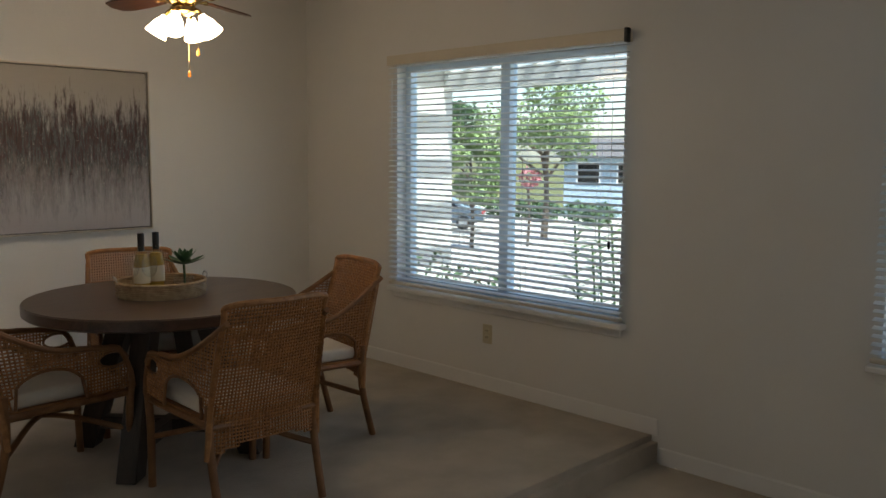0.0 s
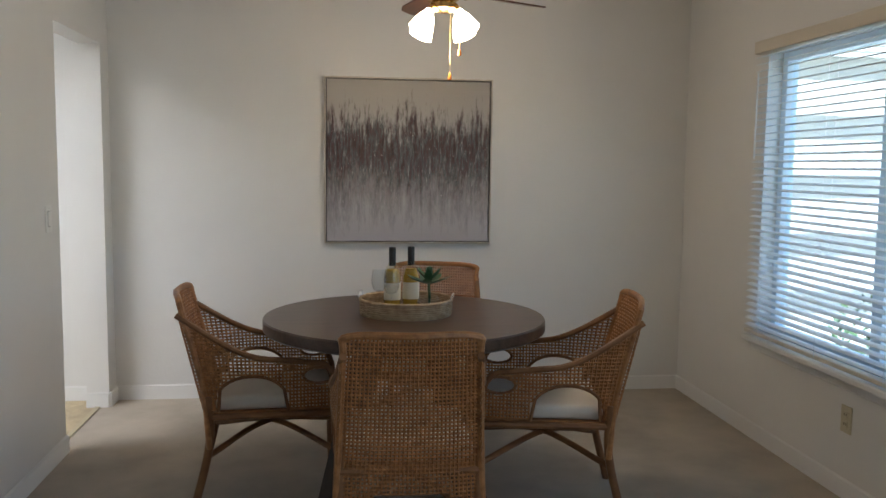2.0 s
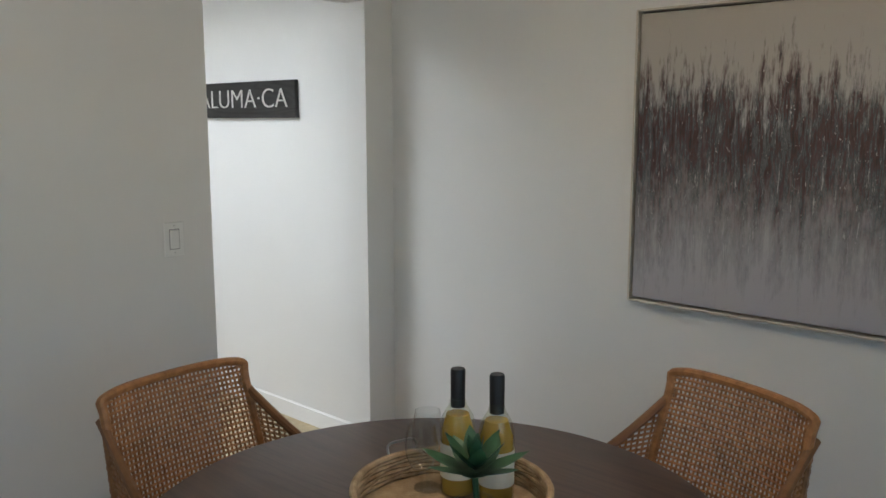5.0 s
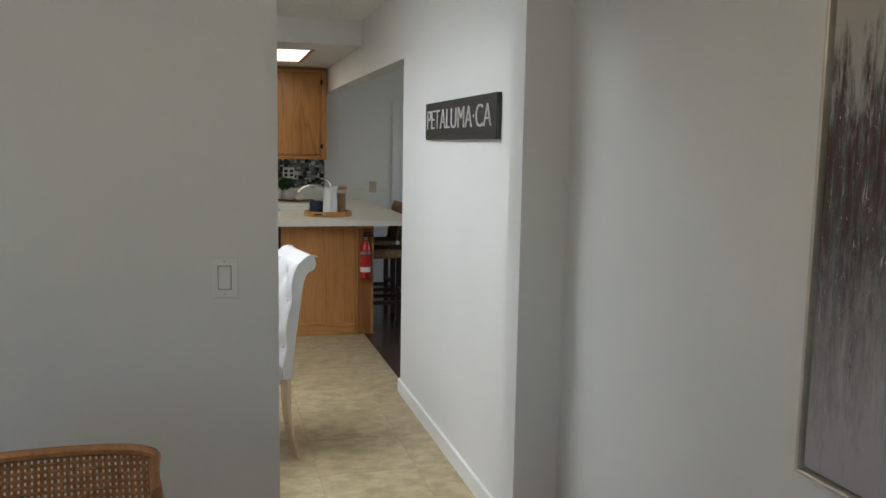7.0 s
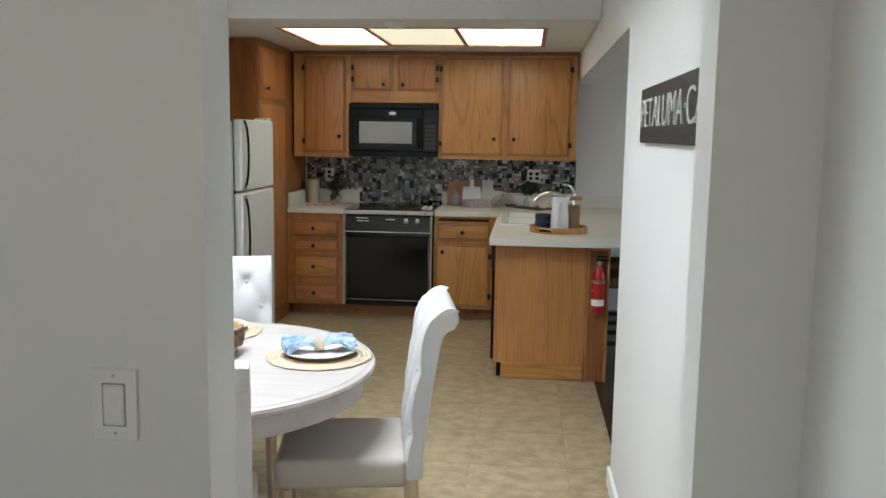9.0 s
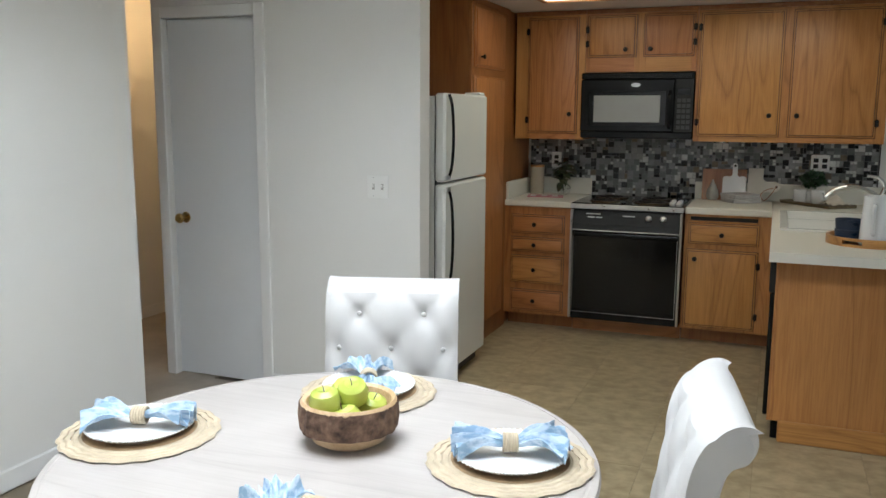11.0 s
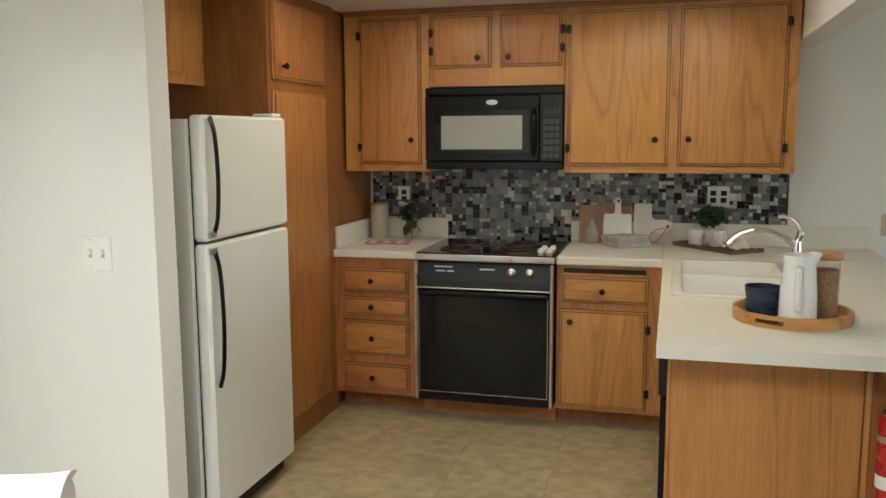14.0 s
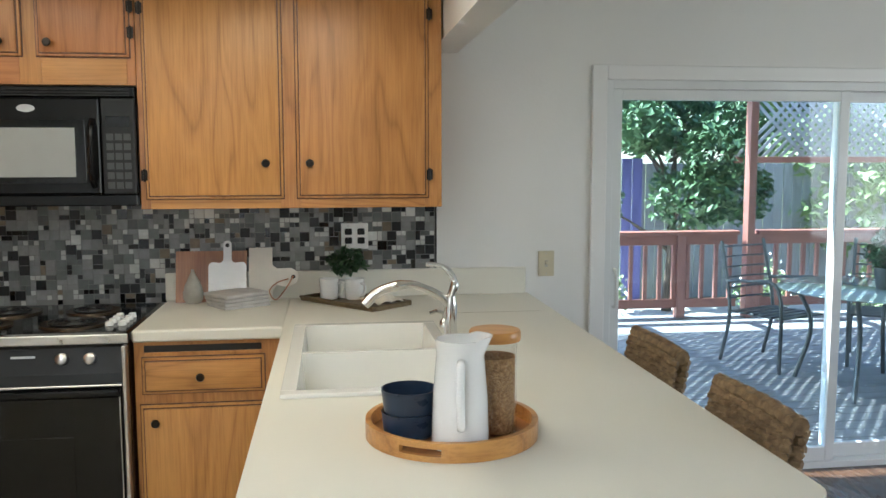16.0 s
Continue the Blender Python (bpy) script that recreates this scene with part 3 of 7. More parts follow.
part("cooktop_edge", boxes((-0.022, -0.012, 0.0, RW, 0.886, 0.92), bev=0.003), STEEL, rg)
for bx_, by_, br_ in ((-0.20, 0.20, 0.085), (-0.47, 0.20, 0.10), (-0.20, 0.52, 0.10), (-0.47, 0.52, 0.085)):
    pan = lathe([(br_ + 0.02, 0.0), (br_ + 0.018, 0.006), (br_, 0.003), (0.02, 0.001), (0.0, 0.001)], 28)
    p = part("drip_pan", pan, mat("burner_bowl", (0.09, 0.065, 0.04), 0.3, 0.8) if br_ == 0.085 and bx_ == -0.20 else bpy.data.materials["burner_bowl"], rg, "", Matrix.Translation((bx_, by_, 0.9265)), True)
    coil = bmesh.new()
    tube(coil, [((0.02 + (br_ - 0.03) * k / 72) * math.cos(k / 72 * 8 * math.pi), (0.02 + (br_ - 0.03) * k / 72) * math.sin(k / 72 * 8 * math.pi), 0.009) for k in range(73)], 0.0045, 6)
    part("coil", coil, DARK_PLASTIC, p, "spiral heating element", None, True)
for k in range(4):
    for r in range(2):
        kb = lathe([(0.0, 0.0), (0.016, 0.0), (0.013, 0.016), (0.0, 0.018)], 12)
        part("burner_knob", kb, PLATE_WHITE, rg, "small white burner knob", Matrix.Translation((-0.15 - 0.055 * k, 0.66 + 0.045 * r, 0.927)), True)

# fridge in its alcove, pantry beside it
fr = thing("refrigerator", "off-white textured top-freezer refrigerator with black handles", "fridge", Matrix.Translation((-4.293, 2.89, 0.0)))
FW = 0.687
part("cabinet", boxes((0.0, FW, -0.70, -0.065, 0.03, 1.615), bev=0.008), FRIDGE, fr)
part("freezer_door", boxes((0.0, FW, -0.06, 0.0, 1.160, 1.63), bev=0.012), FRIDGE, fr)
part("fridge_door", boxes((0.0, FW, -0.06, 0.0, 0.085, 1.148), bev=0.012), FRIDGE, fr)
part("door_gasket", boxes((0.012, FW - 0.012, -0.066, -0.058, 0.10, 1.615)), DARK_PLASTIC, fr)
part("grille", boxes((0.02, FW - 0.02, -0.09, -0.05, 0.012, 0.078), bev=0.004), DARK_PLASTIC, fr, "dark base grille")
part("hinge_cap", boxes((0.02, 0.10, -0.11, -0.01, 1.63, 1.647), bev=0.006), FRIDGE, fr)
part("foot", boxes((FW - 0.10, FW - 0.04, -0.20, -0.14, 0.0, 0.03)), DARK_PLASTIC, fr)
part("foot", boxes((0.04, 0.10, -0.62, -0.56, 0.0, 0.03)), DARK_PLASTIC, fr)
for z0, z1, zk in ((1.185, 1.624, 1.185), (0.59, 1.122, 1.122)):
    hb = bmesh.new()
    zs = [z0, z0 + (z1 - z0) * 0.15, (z0 + z1) / 2, z1 - (z1 - z0) * 0.15, z1]
    ys = [0.004, 0.022, 0.03, 0.022, 0.004]
    tube(hb, smooth_line([(FW - 0.045, yy, zz) for yy, zz in zip(ys, zs)], 6), 0.0085, 8)
    part("handle", hb, BLACK, fr, "bowed black door handle", None, True)
    part("handle_end", boxes((FW - 0.055, FW - 0.003, 0.0, 0.012, zk - 0.012, zk + 0.012), bev=0.003), STEEL, fr)

PF = 2.735
pc = thing("pantry_cabinet", "tall oak pantry cabinet with upper and lower doors", "cabinet", Matrix.Translation((-5.20, 2.08, 0.0)), "oak base cabinets")
part("body", boxes((0.0, 0.76, 0.0, PF - 2.08 - 0.02, 0.0, HK - 0.002), bev=0.002), OAK_SHADED, pc)
part("face_frame", boxes((0.0, 0.76, PF - 2.10, PF - 2.08, 0.0, HK - 0.002), bev=0.001), OAK_SHADED, pc)
part("crown_strip", boxes((0.0, 0.772, PF - 2.08, PF - 2.068, HK - 0.04, HK - 0.003), bev=0.004), OAK_SHADED, pc)
yf = PF - 2.08
for z0, z1, kz in ((1.813, 2.18, 1.878), (0.13, 1.762, 1.0)):
    bm = bmesh.new()
    box(bm, 0.12, 0.728, yf + 0.001, yf + 0.012, z0, z1, 0.002)
    box(bm, 0.134, 0.714, yf + 0.011, yf + 0.021, z0 + 0.014, z1 - 0.014, 0.005, 2)
    d = part("door", bm, OAK, pc, "", None, True)
    if kz > 1.5:
        knob(d, 0.64, yf + 0.021, kz, "y")
    for hz in (z0 + 0.08, z1 - 0.08):
        part("hinge", boxes((0.110, 0.119, yf + 0.001, yf + 0.012, hz - 0.022, hz + 0.022), bev=0.002), KNOB, d)
bp = thing("filler_panel", "oak end panel between pantry and worktop", "panel", Matrix.Translation((XB + 0.002, 2.08, 0.0)))
part("board", boxes((0.0, -5.202 - XB, 0.0, PF - 2.08 - 0.018, 0.0, HK - 0.002), bev=0.001), OAK_SHADED, bp)
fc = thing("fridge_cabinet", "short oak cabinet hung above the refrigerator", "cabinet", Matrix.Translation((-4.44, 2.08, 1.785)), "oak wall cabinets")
part("body", boxes((0.0, 0.92, 0.0, 0.31, 0.0, HK - 1.787), bev=0.002), OAK_SHADED, fc)
part("face_frame", boxes((0.0, 0.92, 0.31, 0.33, 0.0, HK - 1.787), bev=0.001), OAK, fc)
for x0, kx in ((0.03, 0.40), (0.49, 0.55)):
    bm = bmesh.new()
    box(bm, x0, x0 + 0.42, 0.331, 0.342, 0.05, 0.41, 0.002)
    box(bm, x0 + 0.014, x0 + 0.406, 0.341, 0.351, 0.064, 0.396, 0.005, 2)
    d = part("door", bm, OAK, fc, "", None, True)
    knob(d, kx, 0.351, 0.12, "y")
    part("hinge", boxes((x0 - 0.008, x0 - 0.001, 0.331, 0.342, 0.10, 0.145), bev=0.002), KNOB, d)

# peninsula: cabinet run, end panel, worktop, overhang
PX, PY0, PY1 = -3.41, 4.52, 5.60
ps = thing("peninsula_cabinet", "oak peninsula cabinet with plain end panel and plinth", "cabinet", Matrix.Translation((-3.545, 4.556, 0.0)), "oak base cabinets")
part("body", boxes((-1.65, -0.62, 0.02, 0.57, 0.10, 0.70)), OAK, ps)
part("end_panel", boxes((-0.03, 0.0, 0.012, 0.575, 0.10, 0.878), bev=0.002), OAK, ps, "flat oak end panel")
part("edge_strip", boxes((-0.03, 0.003, 0.0, 0.012, 0.10, 0.878), bev=0.002), OAK, ps, "pale oak edge strip")
part("plinth", boxes((-0.03, 0.012, 0.05, 0.575, 0.0, 0.105), bev=0.006), OAK_Y, ps, "oak plinth board")
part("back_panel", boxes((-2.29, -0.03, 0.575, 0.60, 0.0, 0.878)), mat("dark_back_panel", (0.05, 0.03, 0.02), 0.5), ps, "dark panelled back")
part("extinguisher_panel", boxes((-0.03, 0.006, 0.577, 0.72, 0.0, 0.878), bev=0.002), OAK_SHADED, ps, "narrow oak panel behind the extinguisher")
part("panel_border", boxes((0.006, 0.012, 0.577, 0.595, 0.0, 0.878), (0.006, 0.012, 0.702, 0.72, 0.0, 0.878), (0.006, 0.012, 0.595, 0.702, 0.845, 0.878), bev=0.002), OAK, ps)
dw = thing("dishwasher", "black dishwasher built into the peninsula", "dishwasher", Matrix.Translation((-3.585, 4.541, 0.0)))
part("body", boxes((-0.575, 0.0, 0.035, 0.58, 0.0, 0.868)), BLACK, dw)
part("door", boxes((-0.575, 0.0, -0.005, 0.033, 0.11, 0.70), bev=0.005), BLACK, dw)
part("control_panel", boxes((-0.575, 0.0, -0.012, 0.033, 0.705, 0.865), bev=0.005), DARK_PLASTIC, dw)

wt = thing("worktop", "cream laminate worktop with backsplash lip and drop-in sink opening", "countertop", Matrix.Translation((0, 0, 0.878)))
CT = 0.044
SX0, SX1, SY0, SY1 = -5.14, -4.21, 4.575, 5.065       # sink cut-out
part("slab_back_run", boxes((XB + 0.001, CF, PF + 0.001, 3.223, 0, CT), bev=0.006), COUNTER, wt)
part("slab_corner", boxes((XB + 0.001, CF, 3.982, PY0 - 0.0, 0, CT), bev=0.006), COUNTER, wt)
part("slab_wall_end", boxes((XB + 0.001, SX0, PY0 + 0.001, PY1, 0, CT)), COUNTER, wt)
part("slab_sink_front", boxes((SX0, SX1, PY0 + 0.001, SY0, 0, CT)), COUNTER, wt)
part("slab_sink_back", boxes((SX0, SX1, SY1, PY1, 0, CT)), COUNTER, wt)
pen = bmesh.new()
end = [(SX1, PY0 + 0.001), (PX, PY0 + 0.001)] + [(PX - 0.07 + 0.07 * math.cos(radians(15 * k)), PY1 - 0.07 + 0.07 * math.sin(radians(15 * k))) for k in range(7)] + [(SX1, PY1)]
low_, top_ = [pen.verts.new((x, y, 0)) for x, y in end], [pen.verts.new((x, y, CT)) for x, y in end]
pen.faces.new(low_)
pen.faces.new(top_)
for k in range(len(end)):
    n = (k + 1) % len(end)
    pen.faces.new((low_[k], low_[n], top_[n], top_[k]))
part("slab_peninsula", pen, COUNTER, wt)
part("seam", boxes((-5.36, -5.358, 5.17, 5.54, CT - 0.001, CT + 0.0006)), mat("seam_brown", (0.30, 0.25, 0.18), 0.6), wt)
part("lip_back_left", boxes((XB + 0.001, XB + 0.02, PF + 0.001, 3.225, CT, CT + 0.122), bev=0.004), COUNTER, wt)
part("lip_left", boxes((XB + 0.02, CF - 0.03, PF + 0.001, PF + 0.02, CT, CT + 0.122), bev=0.004), COUNTER, wt)
part("lip_back_right", boxes((XB + 0.001, XB + 0.02, 3.982, PY1 - 0.012, CT, CT + 0.122), bev=0.004), COUNTER, wt)

sk = thing("sink", "white enamel double-bowl drop-in sink", "sink", Matrix.Translation((SX0, SY0, 0.922)))
sw, sd, dp = SX1 - SX0, SY1 - SY0, 0.17


def bowl(bm, x0, x1, y0, y1, depth):
    ring = lambda s, z: [bm.verts.new((x, y, z)) for x, y in ((x0 + s, y0 + s), (x1 - s, y0 + s), (x1 - s, y1 - s), (x0 + s, y1 - s))]
    a, b, c = ring(0, 0.012), ring(0.012, -depth * 0.9), ring(0.04, -depth)
    for p, q in ((a, b), (b, c)):
        for k in range(4):
            bm.faces.new((p[k], p[(k + 1) % 4], q[(k + 1) % 4], q[k]))
    bm.faces.new(c)


bb = bmesh.new()
bowl(bb, 0.03, sw / 2 - 0.012, 0.03, sd - 0.03, dp)
part("bowl", bb, SINK_WHITE, sk)
bb = bmesh.new()
bowl(bb, sw / 2 + 0.012, sw - 0.03, 0.03, sd - 0.03, dp * 0.8)
part("bowl", bb, SINK_WHITE, sk)
rim = bmesh.new()
for d in ((-0.012, 0.03, -0.012, sd + 0.012), (sw - 0.03, sw + 0.012, -0.012, sd + 0.012), (0.03, sw - 0.03, -0.012, 0.03), (0.03, sw - 0.03, sd - 0.03, sd + 0.012), (sw / 2 - 0.012, sw / 2 + 0.012, 0.03, sd - 0.03)):
    box(rim, *d, 0.0, 0.012, 0.004, 2)
part("rim", rim, SINK_WHITE, sk)
for x in (sw * 0.26, sw * 0.74):
    part("drain", lathe([(0.0, 0.0), (0.035, 0.0), (0.04, 0.003)], 20), STEEL, sk, "", Matrix.Translation((x, sd / 2, -dp * (1 if x < 0.3 else 0.8) + 0.002)), True)

fa = thing("faucet", "chrome single-lever kitchen faucet with arched spout", "faucet", Matrix.Translation((-4.86, 5.10, 0.922)) @ Matrix.Scale(1.1, 4))
part("base", lathe([(0.0, 0.0), (0.032, 0.0), (0.032, 0.008), (0.022, 0.016), (0.019, 0.05), (0.02, 0.11), (0.016, 0.135), (0.0, 0.14)], 24), CHROME, fa, "", None, True)
sp = bmesh.new()
tube(sp, smooth_line([(0, 0, 0.10), (0.005, -0.045, 0.145), (0.0, -0.13, 0.175), (0.0, -0.22, 0.155), (0.0, -0.265, 0.115)], 7), [0.014] * 8 + [0.013] * 8 + [0.016] * 13, 12)
part("spout", sp, CHROME, fa, "", None, True)
lv = bmesh.new()
tube(lv, smooth_line([(0, 0.0, 0.13), (-0.005, 0.012, 0.18), (-0.012, -0.02, 0.225), (-0.02, -0.075, 0.235)], 6), [0.014] * 6 + [0.011] * 6 + [0.008] * 7, 10)
part("lever", lv, CHROME, fa, "", None, True)
sj = thing("soap_pump", "small chrome soap dispenser beside the faucet", "soap dispenser", Matrix.Translation((-5.09, 5.11, 0.922)))
part("pump_body", lathe([(0.0, 0.0), (0.02, 0.0), (0.018, 0.02), (0.009, 0.03), (0.009, 0.055), (0.0, 0.056)], 18), CHROME, sj, "", None, True)
t = bmesh.new()
tube(t, [(0, 0, 0.05), (0, -0.03, 0.058), (0, -0.055, 0.05)], 0.007, 8)
part("nozzle", t, CHROME, sj, "", None, True)

# outlets and switches
PLATE_SHADE = mat("shaded_plastic", (0.42, 0.41, 0.38), 0.5, var=0.05)


def wall_plate(name, label, category, m, w, h, material, toggles, kind="outlet", socket=None):
    """A plate that lies in local x and z and sticks out towards -y."""
    p = thing(name, label, category, m)
    part("plate", boxes((-w / 2, w / 2, -0.006, 0.0, -h / 2, h / 2), bev=0.002), material, p)
    for x in toggles:
        if kind == "outlet":
            for z in (-0.02, 0.02):
                part("socket", boxes((x - 0.016, x + 0.016, -0.009, -0.006, z - 0.014, z + 0.014), bev=0.003), socket or material, p)
                part("slot", boxes((x - 0.008, x - 0.005, -0.0098, -0.0088, z - 0.004, z + 0.007), (x + 0.005, x + 0.008, -0.0098, -0.0088, z - 0.004, z + 0.007)), SLOT, p)
        elif kind == "rocker":
            part("rocker", boxes((x - 0.017, x + 0.017, -0.010, -0.005, -0.033, 0.033), bev=0.003), material, p)
            part("rocker_gap", boxes((x - 0.0195, x + 0.0195, -0.0065, -0.0055, -0.0355, 0.0355)), mat("gap_grey", (0.3, 0.3, 0.3), 0.7) if "gap_grey" not in bpy.data.materials else bpy.data.materials["gap_grey"], p)
        else:
            part("toggle", boxes((x - 0.005, x + 0.005, -0.018, -0.006, -0.004, 0.012), bev=0.002), material, p)
            part("toggle_slot", boxes((x - 0.007, x + 0.007, -0.0068, -0.0058, -0.015, 0.015)), PLATE_SHADE, p)
    for z in (-h / 2 + 0.012, h / 2 - 0.012):
        part("screw", lathe([(0, 0), (0.003, 0), (0.002, 0.0012), (0, 0.0013)], 8), STEEL, p, "", pose(toggles[0], -0.006, z, 90, 0, 0))
    return p


wall_plate("switch_plate", "ivory plastic toggle switch plate beside the patio door", "light switch", pose(XB, 5.688, 1.056, 0, 0, 90), 0.075, 0.118, PLATE_IVORY, [0.0], "toggle")
wall_plate("backsplash_outlet", "white duplex outlet on the mosaic backsplash", "outlet", pose(XB + 0.014, 2.944, 1.179, 0, 0, 90), 0.075, 0.115, PLATE_WHITE, [0.0], socket=DARK_PLASTIC)
wall_plate("backsplash_outlet", "wide white double outlet on the mosaic backsplash", "outlet", pose(XB + 0.014, 4.806, 1.197, 0, 0, 90), 0.12, 0.115, PLATE_WHITE, [-0.028, 0.028], socket=DARK_PLASTIC)
wall_plate("switch_plate", "white double toggle switch plate on the door wall", "light switch", pose(-3.31, 2.64, 1.152, 0, 0, 90), 0.118, 0.118, PLATE_WHITE, [-0.025, 0.025], "toggle")

# ceiling light panels
lt = thing("ceiling_light", "recessed fluorescent ceiling light with three frosted panels", "ceiling light", Matrix.Translation((LX0, LY0, HK)))
lw, ld = LX1 - LX0, LY1 - LY0
PANEL_ON = glowing("panel_lit", (1.0, 0.93, 0.74), 0.95)
PANEL_DIM = glowing("panel_dim", (1.0, 0.9, 0.62), 0.28)
for k in range(3):
    y0, y1 = ld * k / 3 + 0.015, ld * (k + 1) / 3 - 0.015
    part("diffuser", boxes((0.015, lw - 0.015, y0, y1, 0.006, 0.011)), PANEL_DIM if k == 1 else PANEL_ON, lt, "frosted diffuser panel")
for k in range(4):
    y = min(max(ld * k / 3, 0.015), ld - 0.015)
    part("divider", boxes((0.0, lw, y - 0.015, y + 0.015, -0.006, 0.006), bev=0.002), OAK_X, lt, "thin wooden divider")
for x in (0.0, lw - 0.015):
    part("border", boxes((x, x + 0.015, 0.0, ld, -0.006, 0.005), bev=0.001), OAK_Y, lt)
sm = solo("smoke_detector", lathe([(0.0, -0.035), (0.045, -0.035), (0.06, -0.02), (0.065, 0.0), (0.0, 0.0)], 28), PLATE_WHITE, "round white smoke detector on the kitchen ceiling", "smoke detector", Matrix.Translation((-3.60, 3.895, HK)), smooth=True)

fx = thing("fire_extinguisher", "small red fire extinguisher hung on the peninsula end", "extinguisher", Matrix.Translation((-3.486, 5.202, 0.46)))
RED = mat("red_enamel", (0.42, 0.012, 0.012), 0.28, var=0.1, bump=0.02)
part("tank", lathe([(0.0, 0.0), (0.036, 0.0), (0.04, 0.008), (0.04, 0.23), (0.034, 0.26), (0.018, 0.28), (0.016, 0.30), (0.0, 0.30)], 24), RED, fx, "", None, True)
part("label_plate", lathe([(0.0405, 0.05), (0.0408, 0.09)], 24), PLATE_WHITE, fx, "white writing band", None, True)
part("strap", lathe([(0.041, 0.19), (0.0415, 0.21)], 24), STEEL, fx)
t = bmesh.new()
box(t, -0.012, 0.012, -0.014, 0.014, 0.30, 0.33, 0.003)
box(t, -0.01, 0.01, -0.02, 0.06, 0.33, 0.342, 0.003)
box(t, -0.01, 0.01, -0.02, 0.055, 0.352, 0.362, 0.003)
part("valve", t, DARK_PLASTIC, fx)
part("gauge", lathe([(0, 0), (0.014, 0), (0.014, 0.01), (0, 0.011)], 16), STEEL, fx, "", pose(0.012, 0.0, 0.315, 0, 90, 0))
part("bracket", boxes((-0.053, -0.04, -0.02, 0.02, 0.06, 0.27)), DARK_PLASTIC, fx)

# ---- dining room ----
RATTAN = mat("honey_rattan", (0.45, 0.215, 0.08), 0.45, var=0.35, scale=38, edge=0.2, bump=0.5, bscale=90, depth=0.002, col2=(0.23, 0.10, 0.036))
RATTAN_POLE = mat("rattan_pole", (0.27, 0.13, 0.05), 0.5, var=0.35, scale=10, bump=0.5, bscale=40, depth=0.003, col2=(0.15, 0.065, 0.025))
LINEN = mat("off_white_linen", (0.70, 0.67, 0.61), 0.9, var=0.06, scale=8, bump=0.7, bscale=420, depth=0.001)
DARK_WOOD = wood("dark_stained_wood", (0.035, 0.02, 0.014), (0.062, 0.036, 0.025), (0.09, 0.053, 0.037), "x", 0.32, 4.0, 0.1, 0.1)
DARK_WOOD_Z = wood("dark_stained_wood_upright", (0.02, 0.014, 0.012), (0.036, 0.026, 0.021), (0.05, 0.036, 0.029), "z", 0.4)
TCX, TCY, TZ, TR = 2.062, 3.755, 0.73, 0.60

tb = thing("dining_table", "round dark-stained wooden dining table with splayed legs", "table", Matrix.Translation((TCX, TCY, 0.0)))
part("tabletop", lathe([(0.0, TZ - 0.055), (TR - 0.012, TZ - 0.055), (TR, TZ - 0.046), (TR, TZ - 0.006), (TR - 0.005, TZ), (0.0, TZ)], 96), DARK_WOOD, tb, "", None, True)
for a in (40, 130, 220, 310):
    bm = bmesh.new()
    ca, sa = math.cos(radians(a)), math.sin(radians(a))
    w = 0.05
    lo, hi = [], []
    for s, q in ((-1, -1), (1, -1), (1, 1), (-1, 1)):
        for rad, z, ring in ((0.40, 0.0, lo), (0.20, TZ - 0.10, hi)):
            r_ = rad + s * w
            ring.append(bm.verts.new((r_ * ca - q * 0.045 * sa, r_ * sa + q * 0.045 * ca, z)))
    bm.faces.new(lo)
    bm.faces.new(hi)
    for k in range(4):
        bm.faces.new((lo[k], lo[(k + 1) % 4], hi[(k + 1) % 4], hi[k]))
    bmesh.ops.bevel(bm, geom=list(bm.edges), offset=0.004, segments=1, affect="EDGES")
    part("leg", bm, DARK_WOOD_Z, tb)
for a in (40, 130):
    part("apron_beam", boxes((-0.38, 0.38, -0.045, 0.045, TZ - 0.10, TZ - 0.055), bev=0.004), DARK_WOOD_Z, tb, "", pose(0, 0, -0.0005 * (a > 90), 0, 0, a))
    part("foot_beam", boxes((-0.36, 0.36, -0.03, 0.03, 0.09, 0.15), bev=0.004), DARK_WOOD_Z, tb, "", pose(0, 0, 0.0005 * (a > 90), 0, 0, a))


def strands(bm, place, inside, u0, u1, v0, v1, du, dv, r, over=0.0016):
    """Open cane weave over a surface place(u, v); the strands pass over and under each other."""
    def run(points):
        if len(points) > 1:
            tube(bm, points, r, 4, False)
    k = 0
    u = u0
    while u <= u1 + 1e-6:
        line, v, j = [], v0, 0
        while v <= v1 + 1e-6:
            if inside(u, v):
                line.append(place(u, v, over * (1 if (j + k) % 2 else -1)))
            else:
                run(line)
                line = []
            v += dv
            j += 1
        run(line)
        u += du
        k += 1
    k = 0
    v = v0
    while v <= v1 + 1e-6:
        line, u, j = [], u0, 0
        while u <= u1 + 1e-6:
            if inside(u, v):
                line.append(place(u, v, over * (-1 if (j + k) % 2 else 1)))
            else:
                run(line)
                line = []
            u += du
            j += 1
        run(line)
        v += dv
        k += 1
    return bm


def arm_top(y):
    """Height of the arm along the side, from the back to the rounded front."""
    if y < 0.02:
        s = (y + 0.27) / 0.29
        s = max(0.0, s)
        return 0.795 - 0.19 * (1 - (1 - s) ** 2.2)
    if y < 0.19:
        return 0.605 - 0.02 * (y - 0.02) / 0.17
    return 0.585 - 0.16 * ((y - 0.19) / 0.09) ** 2.4


